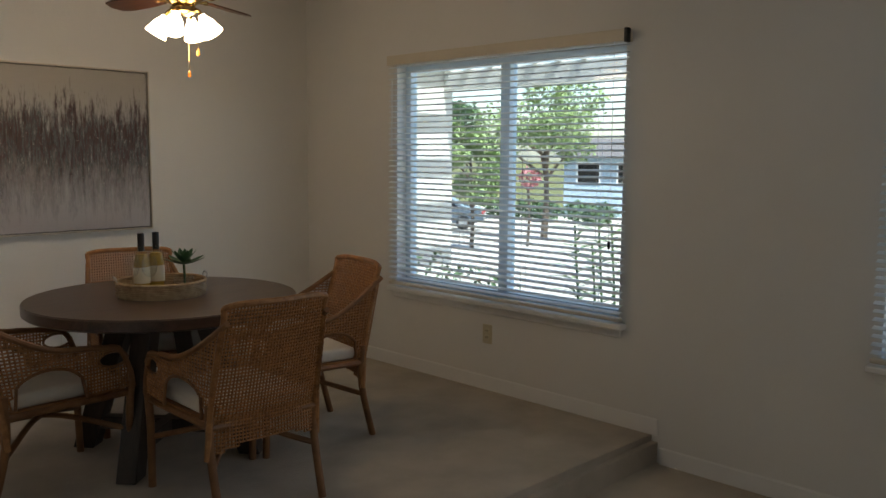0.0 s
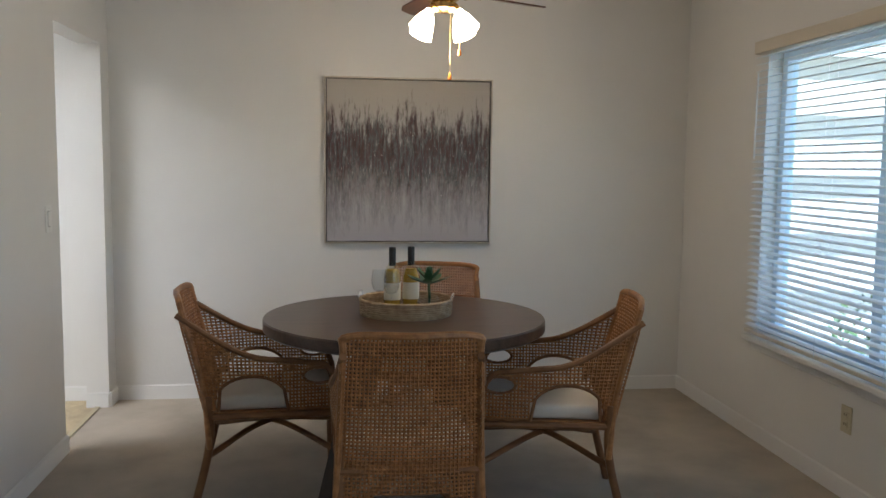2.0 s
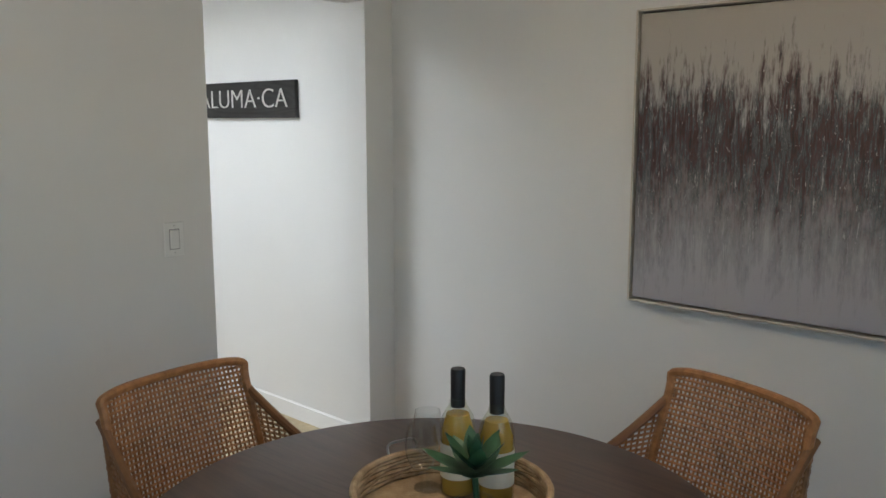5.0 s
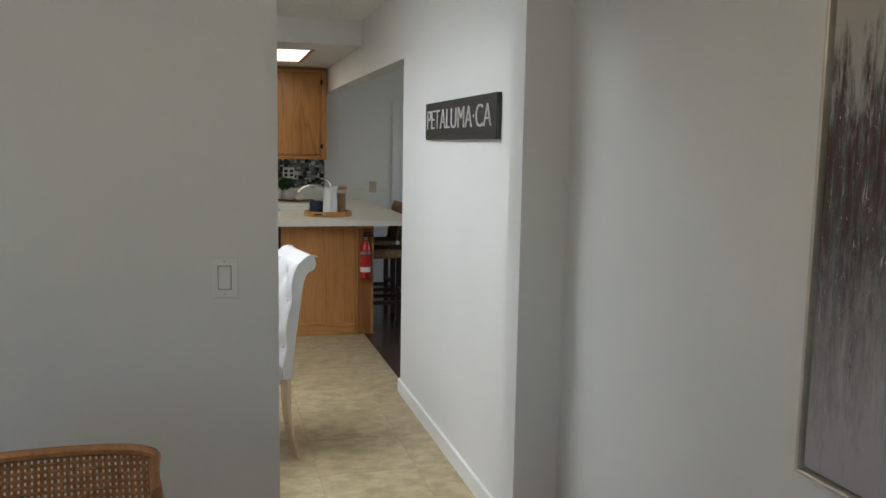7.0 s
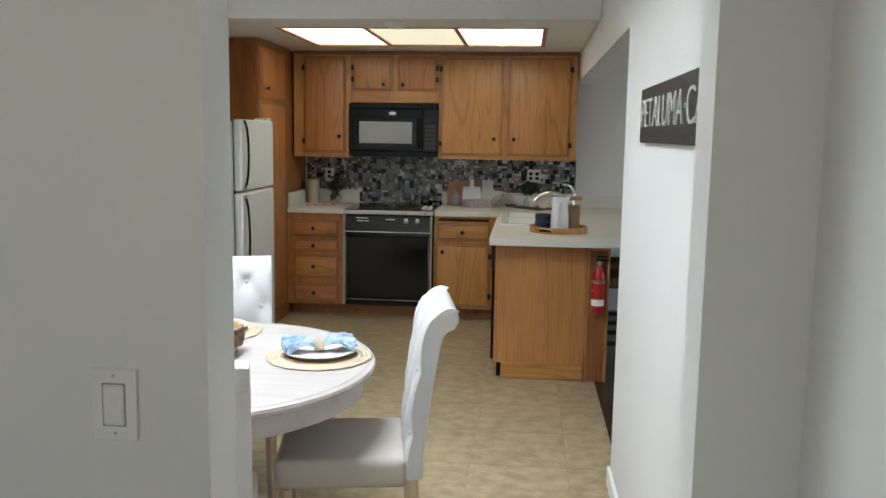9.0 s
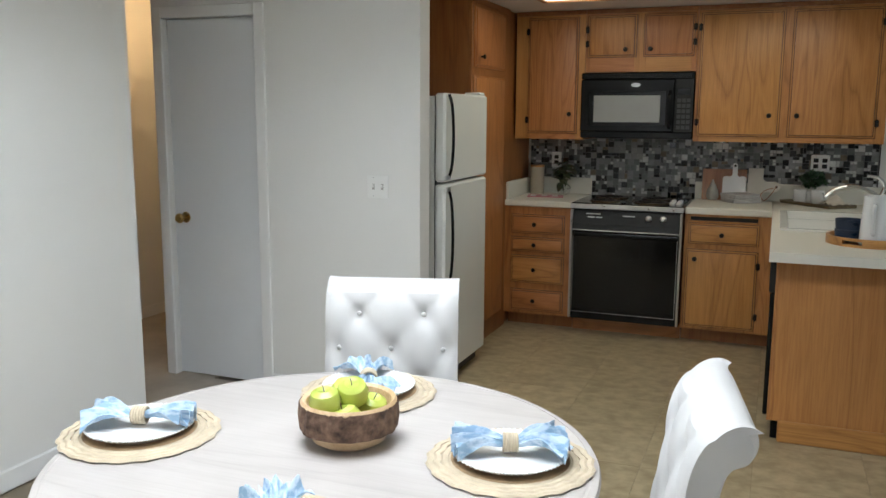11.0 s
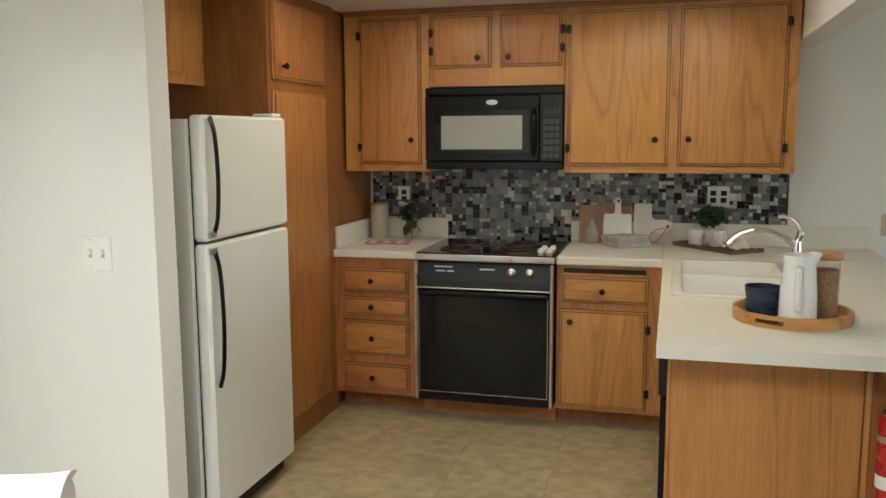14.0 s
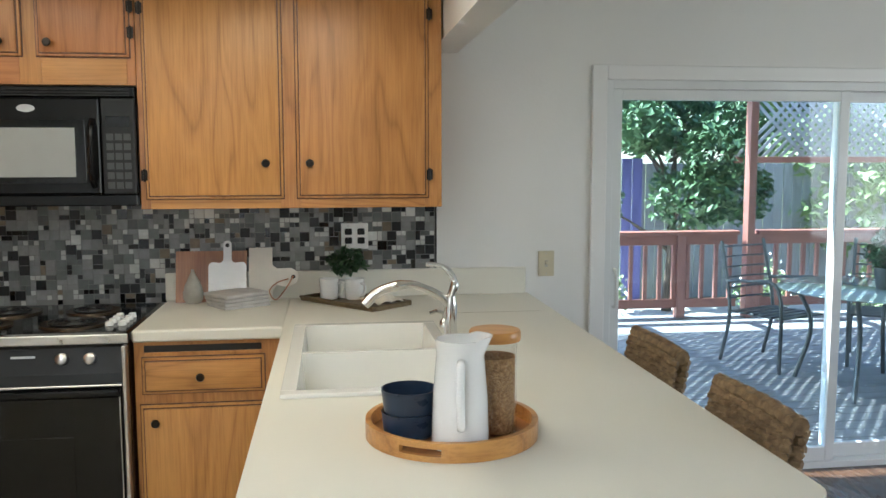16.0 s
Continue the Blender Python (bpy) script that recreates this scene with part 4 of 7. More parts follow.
def rattan_chair(at, label, category="chair"):
    """Woven armchair facing local +y; its origin lies on the floor under the seat."""
    c = thing("dining_chair", label, category, at, "rattan chairs round the dining table")
    W, TOP = 0.235, 0.845
    lean = lambda z: -0.235 - 0.115 * max(0.0, (z - 0.40)) / 0.45
    bow = lambda x: -0.028 * (1 - (x / W) ** 2)
    flare = lambda z: 1.0 - 0.10 * (z - 0.40) / 0.45

    def back(u, v, o):
        x = u * flare(v)
        return (x, lean(v) + bow(u) + o, v)
    low = lambda u: 0.245 + 0.055 * (1 - (u / W) ** 2)
    bm = strands(bmesh.new(), back, lambda u, v: v > low(u), -W + 0.006, W - 0.006, 0.245, TOP + 0.004, 0.0138, 0.0138, 0.0041)
    tagged(part("woven_back", bm, RATTAN, c), "open woven cane back", "", "", "stuff")
    fr_ = bmesh.new()
    tube(fr_, smooth_line([(-W * flare(0.25), lean(0.25), 0.25), (-W * flare(0.5), lean(0.5), 0.5), (-W * flare(0.78), lean(0.78), 0.78), (-W * flare(TOP) + 0.012, lean(TOP), TOP - 0.004), (0, lean(TOP) + bow(0), TOP + 0.002), (W * flare(TOP) - 0.012, lean(TOP), TOP - 0.004), (W * flare(0.78), lean(0.78), 0.78), (W * flare(0.5), lean(0.5), 0.5), (W * flare(0.25), lean(0.25), 0.25)], 5), 0.0125, 8)
    part("back_frame", fr_, RATTAN, c, "wrapped rattan rim", None, True)
    for s in (-1, 1):
        xs = lambda y: s * (W + 0.012 + 0.018 * math.sin(max(0, min(1, (y + 0.25) / 0.5)) * math.pi))

        def joined(u, v, o=0.0, s=s, xs=xs):
            k = max(0.0, min(1.0, -u / 0.26)) ** 2
            return (xs(u) * (1 - k) + s * W * flare(v) * k + o, u + (lean(v) + 0.235) * k * (v > 0.40), v)

        def arch(y):
            if -0.20 < y < 0.07:
                q = (y + 0.065) / 0.135
                return 0.435 + 0.105 * math.sqrt(max(0.0, 1 - q * q))
            return 0.40

        def inside(u, v):
            if not (arch(u) < v < arm_top(u) - 0.006):
                return False
            return ((u - 0.19) / 0.062) ** 2 + ((v - 0.535) / 0.032) ** 2 > 1
        bm = strands(bmesh.new(), lambda u, v, o: joined(u, v, o), inside, -0.255, 0.262, 0.38, 0.79, 0.0138, 0.0138, 0.0041)
        tagged(part("woven_arm", bm, RATTAN, c), "open woven cane arm panel", "", "", "stuff")
        rail = bmesh.new()
        ys = [-0.26 + 0.53 * k / 20 for k in range(21)]
        tube(rail, [joined(y, arm_top(y)) for y in ys] + [(xs(0.275), 0.278, 0.40)], 0.0125, 8)
        part("arm_rail", rail, RATTAN_POLE, c, "", None, True)
        ring = bmesh.new()
        tube(ring, [(xs(0.19), 0.19 + 0.062 * math.cos(a * math.pi / 10), 0.535 + 0.032 * math.sin(a * math.pi / 10)) for a in range(21)], 0.006, 6)
        part("arm_hole_rim", ring, RATTAN_POLE, c, "", None, True)
        ar = bmesh.new()
        tube(ar, [joined(y, arch(y)) for y in [-0.20 + 0.27 * k / 16 for k in range(17)]], 0.007, 6)
        part("arm_arch_rim", ar, RATTAN_POLE, c, "", None, True)
        lg = bmesh.new()
        tube(lg, smooth_line([(s * 0.243, 0.272, 0.43), (s * 0.238, 0.262, 0.25), (s * 0.236, 0.268, 0.0)], 5), 0.0165, 10)
        part("leg", lg, RATTAN_POLE, c, "", None, True)
        lg = bmesh.new()
        tube(lg, smooth_line([(s * 0.232, -0.238, 0.46), (s * 0.228, -0.238, 0.26), (s * 0.225, -0.30, 0.0)], 5), 0.0165, 10)
        part("leg", lg, RATTAN_POLE, c, "", None, True)
        sr = bmesh.new()
        tube(sr, [(s * 0.236, 0.262, 0.375), (s * 0.231, -0.238, 0.375)], 0.014, 8)
        part("seat_rail", sr, RATTAN_POLE, c, "", None, True)
        cb = bmesh.new()
        tube(cb, smooth_line([(s * 0.23, 0.262, 0.215), (0, 0.012 * s, 0.285), (-s * 0.226, -0.245, 0.215)], 6), 0.0125, 8)
        part("cross_stretcher", cb, RATTAN_POLE, c, "bowed crossing stretcher", None, True)
    for y in (0.265, -0.24):
        sr = bmesh.new()
        tube(sr, [(-0.236, y, 0.372), (0.236, y, 0.372)], 0.014, 8)
        part("seat_rail", sr, RATTAN_POLE, c, "", None, True)
    st = bmesh.new()
    box(st, -0.225, 0.225, -0.23, 0.25, 0.383, 0.392)
    part("seat_base", st, RATTAN, c)
    cu = bmesh.new()
    box(cu, -0.215, 0.215, -0.215, 0.25, 0.392, 0.452, 0.028, 4)
    part("seat_cushion", cu, LINEN, c, "off-white fabric seat cushion", None, True)
    return c


CH = "honey rattan armchair with woven cane back and pale cushion"
ch = rattan_chair(pose(2.02, 3.10, 0, 0, 0, -2), CH)
copy_thing(ch, pose(2.623, 3.515, 0, 0, 0, 80))
copy_thing(ch, pose(1.495, 3.745, 0, 0, 0, -86))
copy_thing(ch, pose(2.21, 4.294, 0, 0, 0, 165))

# tray with wine, glasses and a succulent
TX, TY = 2.07, 3.80
tr = thing("wicker_tray", "round whitewashed wicker tray on the dining table", "tray", Matrix.Translation((TX, TY, TZ)))
WICKER = mat("pale_wicker", (0.46, 0.35, 0.22), 0.7, var=0.35, scale=30, bump=0.8, bscale=140, depth=0.002, col2=(0.26, 0.17, 0.09))
part("base", lathe([(0.0, 0.0), (0.20, 0.0), (0.20, 0.008), (0.0, 0.009)], 48), WICKER, tr)
wall_ = bmesh.new()
for k in range(6):
    tube(wall_, [((0.196 + 0.0025 * math.sin(a * 1.3 + k * 2)) * math.cos(a * math.pi / 36), (0.196 + 0.0025 * math.sin(a * 1.3 + k * 2)) * math.sin(a * math.pi / 36), 0.013 + 0.0085 * k) for a in range(73)], 0.0048, 6, False)
tagged(part("woven_wall", wall_, WICKER, tr), "", "", "", "stuff")
ri = bmesh.new()
tube(ri, [(0.198 * math.cos(a * math.pi / 36), 0.198 * math.sin(a * math.pi / 36), 0.064) for a in range(73)], 0.0075, 8, False)
part("rim", ri, WICKER, tr, "", None, True)
for a in (165, -15):
    hd = bmesh.new()
    tube(hd, smooth_line([(0.197, -0.035, 0.06), (0.205, -0.033, 0.088), (0.206, 0.0, 0.092), (0.205, 0.033, 0.088), (0.197, 0.035, 0.06)], 5), 0.003, 6)
    part("handle", hd, STEEL, tr, "thin metal handle", pose(0, 0, 0, 0, 0, a), True)
WINE = mat("pale_wine", (0.50, 0.33, 0.07), 0.08, var=0.1, bump=0.0)
BOTTLE_G = glass("bottle_glass", (0.93, 0.94, 0.86))
for bx_, by_, cap, tint in ((-0.055, 0.08, 0, "pale wine bottle with black capsule on the tray"), (0.03, 0.105, 1, "amber wine bottle with black capsule on the tray")):
    bo = thing("wine_bottle", tint, "bottle", Matrix.Translation((TX + bx_, TY + by_, TZ + 0.009)), "wine bottles")
    part("wine", lathe([(0.0, 0.004), (0.033, 0.004), (0.034, 0.02), (0.034, 0.14), (0.024, 0.175), (0.0, 0.178)], 24), WINE, bo, "", None, True)
    part("glass_body", lathe([(0.0, 0.0), (0.035, 0.0), (0.037, 0.006), (0.037, 0.15), (0.033, 0.17), (0.018, 0.195), (0.0145, 0.215), (0.0145, 0.26)], 28), BOTTLE_G, bo, "", None, True)
    part("capsule", lathe([(0.0152, 0.19), (0.0155, 0.212), (0.0158, 0.268), (0.014, 0.272), (0.0, 0.272)], 20), mat("matt_black_foil", (0.01, 0.01, 0.011), 0.45) if not cap else bpy.data.materials["matt_black_foil"], bo, "black foil capsule", None, True)
    part("paper_label", lathe([(0.0374, 0.04), (0.0376, 0.115)], 28), mat("wine_label", (0.70, 0.66, 0.52), 0.7) if not cap else bpy.data.materials["wine_label"], bo, "", None, True)
STEM = glass("stem_glass", (0.97, 0.98, 0.98))
for gx, gy in ((-0.115, 0.05), (-0.065, -0.02)):
    g = thing("wine_glass", "clear stemmed wine glass standing on the tray", "glass", Matrix.Translation((TX + gx, TY + gy, TZ + 0.009)), "wine glasses")
    part("foot", lathe([(0.0, 0.0), (0.031, 0.0), (0.029, 0.003), (0.004, 0.007), (0.0, 0.007)], 24), STEM, g, "", None, True)
    part("stem", lathe([(0.0038, 0.006), (0.003, 0.05), (0.004, 0.075)], 12), STEM, g, "", None, True)
    part("bowl", lathe([(0.004, 0.075), (0.022, 0.085), (0.033, 0.11), (0.034, 0.135), (0.027, 0.175), (0.0262, 0.175), (0.033, 0.135), (0.032, 0.11), (0.021, 0.0865), (0.0, 0.078)], 28), STEM, g, "", None, True)
LEAF = mat("succulent_leaf", (0.035, 0.10, 0.045), 0.45, var=0.35, scale=25, bump=0.1)


def leaf_blade(length, width, curl, fold=0.25):
    """A pointed leaf along local x, curled upwards."""
    bm = bmesh.new()
    rows = []
    n = 6
    for k in range(n + 1):
        s = k / n
        w_ = width * math.sin(math.pi * min(1, 0.12 + s * 0.88)) ** 0.8 * (1 if k < n else 0.05)
        x, z = length * s, curl * s * s
        rows.append([bm.verts.new((x, -w_, z + fold * w_)), bm.verts.new((x, 0, z)), bm.verts.new((x, w_, z + fold * w_))])
    for a, b in zip(rows, rows[1:]):
        bm.faces.new((a[0], b[0], b[1], a[1]))
        bm.faces.new((a[1], b[1], b[2], a[2]))
    return bm


sv = thing("succulent", "green succulent rosette in a clear round glass vase", "plant", Matrix.Translation((TX + 0.095, TY - 0.04, TZ + 0.009)))
part("vase", lathe([(0.0, 0.0), (0.03, 0.0), (0.05, 0.018), (0.054, 0.04), (0.045, 0.062), (0.04, 0.07), (0.038, 0.07), (0.043, 0.06), (0.05, 0.04), (0.046, 0.02), (0.0, 0.005)], 28), STEM, sv, "clear glass bowl", None, True)
st = bmesh.new()
tube(st, [(0, 0, 0.006), (0.004, 0.002, 0.07), (0.0, 0.0, 0.125)], 0.006, 8)
part("stem", st, LEAF, sv, "", None, True)
lf = finish("leaf", leaf_blade(0.085, 0.017, 0.018), LEAF, True)
for ring_, (n, el, sc) in enumerate(((7, 8, 1.0), (6, 35, 0.8), (5, 62, 0.55))):
    for k in range(n):
        piece("leaf", lf, sv, Matrix.Translation((0, 0, 0.124 + 0.008 * ring_)) @ pose(0, 0, 0, 0, -el, 360 * k / n + 20 * ring_) @ Matrix.Scale(1.3 * sc, 4))

# painting: grey ground, dark streaked band, thin silver frame
AX0, AX1, AZ0, AZ1 = 1.696, 2.675, 0.914, 1.876
pa = thing("painting", "square abstract canvas with dark plum and teal vertical streaks", "painting", Matrix.Translation((AX0, YN - 0.006, AZ0)))
aw, ah = AX1 - AX0, AZ1 - AZ0
m_, nt, ln, b = nodes_of("streaked_canvas")
tc, sep = nt.new("ShaderNodeTexCoord"), nt.new("ShaderNodeSeparateXYZ")
ln.new(tc.outputs["Object"], sep.inputs[0])
mp = nt.new("ShaderNodeMapping")
mp.inputs["Scale"].default_value = (1, 1, 0.11)
ln.new(tc.outputs["Object"], mp.inputs["Vector"])
st1, st2 = noisy(nt, ln, mp, 58, 5, 0.75), noisy(nt, ln, mp, 22, 4, 0.7)
mpb = nt.new("ShaderNodeMapping")
mpb.inputs["Scale"].default_value = (1, 1, 0.3)
ln.new(tc.outputs["Object"], mpb.inputs["Vector"])
breakup = noisy(nt, ln, mpb, 48, 4, 0.75)
mpf = nt.new("ShaderNodeMapping")
mpf.inputs["Scale"].default_value = (1, 1, 0.4)
ln.new(tc.outputs["Object"], mpf.inputs["Vector"])
speck = noisy(nt, ln, mpf, 130, 2, 0.8)


def calc(op, a, bb):
    n = nt.new("ShaderNodeMath")
    n.operation = op
    n.use_clamp = op == "CLAMPED"
    for k, v in enumerate((a, bb)):
        if isinstance(v, (int, float)):
            n.inputs[k].default_value = v
        else:
            ln.new(v, n.inputs[k])
    return n.outputs[0]


wob = calc("ADD", sep.outputs["Z"], calc("MULTIPLY", calc("SUBTRACT", st2.outputs["Fac"], 0.5), 0.45))
wob = calc("ADD", wob, calc("MULTIPLY", calc("SUBTRACT", st1.outputs["Fac"], 0.5), 0.5))
wob = calc("ADD", wob, calc("MULTIPLY", calc("SUBTRACT", breakup.outputs["Fac"], 0.5), 0.35))
band = ramp(nt, ln, wob, [(0.10, (0.0, 0.0, 0.0)), (0.30, (0.5, 0.5, 0.5)), (0.43, (0.95, 0.95, 0.95)), (0.54, (1, 1, 1)), (0.64, (0.95, 0.95, 0.95)), (0.78, (0, 0, 0))])
ground = ramp(nt, ln, sep.outputs["Z"], [(0.0, (0.40, 0.39, 0.42)), (0.45, (0.44, 0.43, 0.44)), (0.98, (0.40, 0.37, 0.32))])
streak = ramp(nt, ln, st1.outputs["Fac"], [(0.36, (0.02, 0.016, 0.02)), (0.44, (0.07, 0.028, 0.028)), (0.485, (0.09, 0.05, 0.048)), (0.515, (0.035, 0.06, 0.068)), (0.555, (0.16, 0.155, 0.16)), (0.58, (0.035, 0.03, 0.036)), (0.65, (0.44, 0.43, 0.43))])
c1 = mixed(nt, ln, ground.outputs["Color"], streak.outputs["Color"], band.outputs["Color"])
flake = ramp(nt, ln, speck.outputs["Fac"], [(0.66, (0, 0, 0)), (0.72, (0.7, 0.7, 0.7))])
fl2 = mixed(nt, ln, flake.outputs["Color"], band.outputs["Color"], 1.0, "MULTIPLY")
wh = nt.new("ShaderNodeRGB")
wh.outputs[0].default_value = (0.62, 0.60, 0.58, 1)
c2 = mixed(nt, ln, c1.outputs[2], wh.outputs[0], fl2.outputs[2])
ln.new(c2.outputs[2], b.inputs["Base Color"])
b.inputs["Roughness"].default_value = 0.5
bumped(nt, ln, b, st1.outputs["Fac"], 0.5, 0.003)
part("canvas", boxes((0.014, aw - 0.014, -0.034, -0.010, 0.014, ah - 0.014), bev=0.003), m_, pa)
SILVER = mat("champagne_frame", (0.62, 0.57, 0.49), 0.4, 0.35, var=0.15, scale=20, bump=0.1)
part("backing", boxes((0.009, aw - 0.009, -0.010, -0.003, 0.009, ah - 0.009)), DARK_PLASTIC, pa, "black gap inside the frame")
for d in ((0, 0.008, 0, ah), (aw - 0.008, aw, 0, ah), (0.008, aw - 0.008, 0, 0.008), (0.008, aw - 0.008, ah - 0.008, ah)):
    part("frame_strip", boxes((d[0], d[1], -0.042, 0.0, d[2], d[3]), bev=0.0015), SILVER, pa)

# town sign on the passage wall
sg = thing("wall_sign", "black rustic wooden plank sign with raised white lettering", "sign", Matrix.Translation((-1.288, YN - 0.022, 1.532)))
SIGN_BLACK = wood("black_plank", (0.006, 0.006, 0.006), (0.014, 0.014, 0.014), (0.03, 0.029, 0.028), "x", 0.55, 6, 0.6, 0.0)
part("plank", boxes((0.0, 1.14, 0.0, 0.022, 0.0, 0.182), bev=0.003), SIGN_BLACK, sg)
tx = bpy.data.curves.new("letters", "FONT")
tx.body, tx.size, tx.extrude, tx.align_x, tx.align_y = "PETALUMA\u00b7CA", 0.138, 0.002, "CENTER", "CENTER"
tx.offset = -0.0022
to = new("letters", tx)
dg = bpy.context.evaluated_depsgraph_get()
lm = bpy.data.meshes.new_from_object(to.evaluated_get(dg))
bpy.data.objects.remove(to)
lm.materials.clear()
lm.materials.append(mat("chalk_white", (0.62, 0.61, 0.57), 0.8, var=0.3, scale=40, bump=0.3))
xs_ = [v.co.x for v in lm.vertices]
lt_ = new("lettering", lm)
lt_.parent = sg
lt_.matrix_basis = pose(0.56, -0.002, 0.092, 90, 0, 0) @ Matrix.Diagonal((1.03 / (max(xs_) - min(xs_)), 1.0, 1, 1))
tagged(lt_, "white raised letters")

wall_plate("rocker_switch", "white rocker switch plate on the partition wall", "light switch", pose(XP, 4.095, 1.115, 0, 0, 90), 0.075, 0.118, PLATE_WHITE, [0.0], "rocker")
wall_plate("wall_outlet", "white duplex outlet low on the partition wall", "outlet", pose(XP, 3.349, 0.308, 0, 0, 90), 0.072, 0.115, PLATE_WHITE, [0.0])
wall_plate("wall_outlet", "ivory duplex outlet under the dining window", "outlet", pose(XE, 3.385, 0.335, 0, 0, -90), 0.072, 0.115, PLATE_IVORY, [0.0])
wall_plate("wall_outlet", "white duplex outlet under the painting", "outlet", pose(2.14, YN, 0.30), 0.072, 0.115, PLATE_WHITE, [0.0])

# ceiling fan
FX, FY = 2.22, 3.80
fan = thing("ceiling_fan", "brass ceiling fan with dark wood blades and lit glass shades", "ceiling fan", Matrix.Translation((FX, FY, 0.0)))
part("canopy", lathe([(0.0, H), (0.07, H), (0.068, H - 0.02), (0.03, H - 0.05), (0.0, H - 0.05)], 28), BRASS, fan, "", None, True)
rd = bmesh.new()
tube(rd, [(0, 0, H - 0.05), (0, 0, 2.23)], 0.012, 10)
part("downrod", rd, BRASS, fan, "", None, True)
part("motor", lathe([(0.0, 2.24), (0.05, 2.235), (0.10, 2.215), (0.105, 2.12), (0.085, 2.085), (0.05, 2.058), (0.06, 2.05), (0.06, 2.03), (0.03, 2.015), (0.0, 2.012)], 32), BRASS, fan, "", None, True)
BLADE = wood("walnut_blade", (0.03, 0.012, 0.007), (0.07, 0.025, 0.014), (0.11, 0.042, 0.022), "x", 0.35)
for k in range(5):
    a = 72 * k + 28
    iron = bmesh.new()
    tube(iron, smooth_line([(0.08, 0, 2.07), (0.12, 0.012, 2.05), (0.16, 0.02, 2.06), (0.20, 0.0, 2.057)], 5), 0.007, 6)
    tube(iron, smooth_line([(0.08, 0, 2.07), (0.12, -0.012, 2.05), (0.16, -0.02, 2.06), (0.20, 0.0, 2.057)], 5), 0.007, 6)
    bl = bmesh.new()
    out = [(0.18, -0.045), (0.30, -0.056), (0.46, -0.064), (0.53, -0.05), (0.555, 0.0), (0.53, 0.05), (0.46, 0.064), (0.30, 0.056), (0.18, 0.045)]
    lo = [bl.verts.new((x, y, 2.059 + y * 0.21)) for x, y in out]
    hi = [bl.verts.new((x, y, 2.066 + y * 0.21)) for x, y in out]
    bl.faces.new(lo)
    bl.faces.new(hi)
    for j in range(len(out)):
        n = (j + 1) % len(out)
        bl.faces.new((lo[j], lo[n], hi[n], hi[j]))
    bd = part("blade", bl, BLADE, fan, "dark reddish wooden blade", pose(0, 0, 0.04, 0, 0, a))
    part("blade_iron", iron, BRASS, bd, "scrolled brass bracket", None, True)
SHADE = glowing("frosted_shade", (1.0, 0.82, 0.58), 5.0, (0.85, 0.82, 0.74))
for k in range(4):
    a = radians(90 * k + 40)
    arm = bmesh.new()
    tube(arm, smooth_line([(0.03, 0, 2.04), (0.07, 0, 2.035), (0.085, 0, 2.01)], 4), 0.009, 8)
    la = part("lamp_arm", arm, BRASS, fan, "", pose(0, 0, 0, 0, 0, math.degrees(a)), True)
    sh = lathe([(0.018, 0.0), (0.022, -0.015), (0.036, -0.04), (0.046, -0.075), (0.052, -0.098), (0.05, -0.098), (0.042, -0.072), (0.03, -0.04), (0.0, -0.012)], 24)
    part("shade", sh, SHADE, la, "lit tulip glass shade", pose(0.084, 0, 2.012, 0, -33, 0), True)
for x, y, z in ((0.07, 0.0, 1.835), (0.032, 0.02, 1.735)):
    cd = bmesh.new()
    tube(cd, [(x, y, 2.02), (x, y, z + 0.03)], 0.0012, 5)
    p = part("pull_chain", cd, BRASS, fan)
    part("pull_knob", lathe([(0.0, 0.0), (0.008, 0.004), (0.009, 0.014), (0.005, 0.03), (0.0, 0.036)], 14), mat("amber_pull", (0.45, 0.16, 0.03), 0.35) if z > 1.80 else bpy.data.materials["amber_pull"], p, "amber wooden pull", Matrix.Translation((x, y, z)), True)
lamp("fan_lamp", "POINT", Matrix.Translation((FX, FY, 1.86)), 3.2, (1.0, 0.80, 0.56), radius=0.07)

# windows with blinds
# white frames and slats, with blue skylight mixed into their colour
VINYL_FRAME = mat("sky_tinted_vinyl_frame", (0.62, 0.74, 0.84), 0.35, var=0.03, bump=0.03)
SLAT = mat("sky_tinted_slat", (0.72, 0.79, 0.84), 0.45, var=0.04, bump=0.05)
VALANCE = mat("cream_valance", (0.66, 0.60, 0.50), 0.5, var=0.05, bump=0.05)


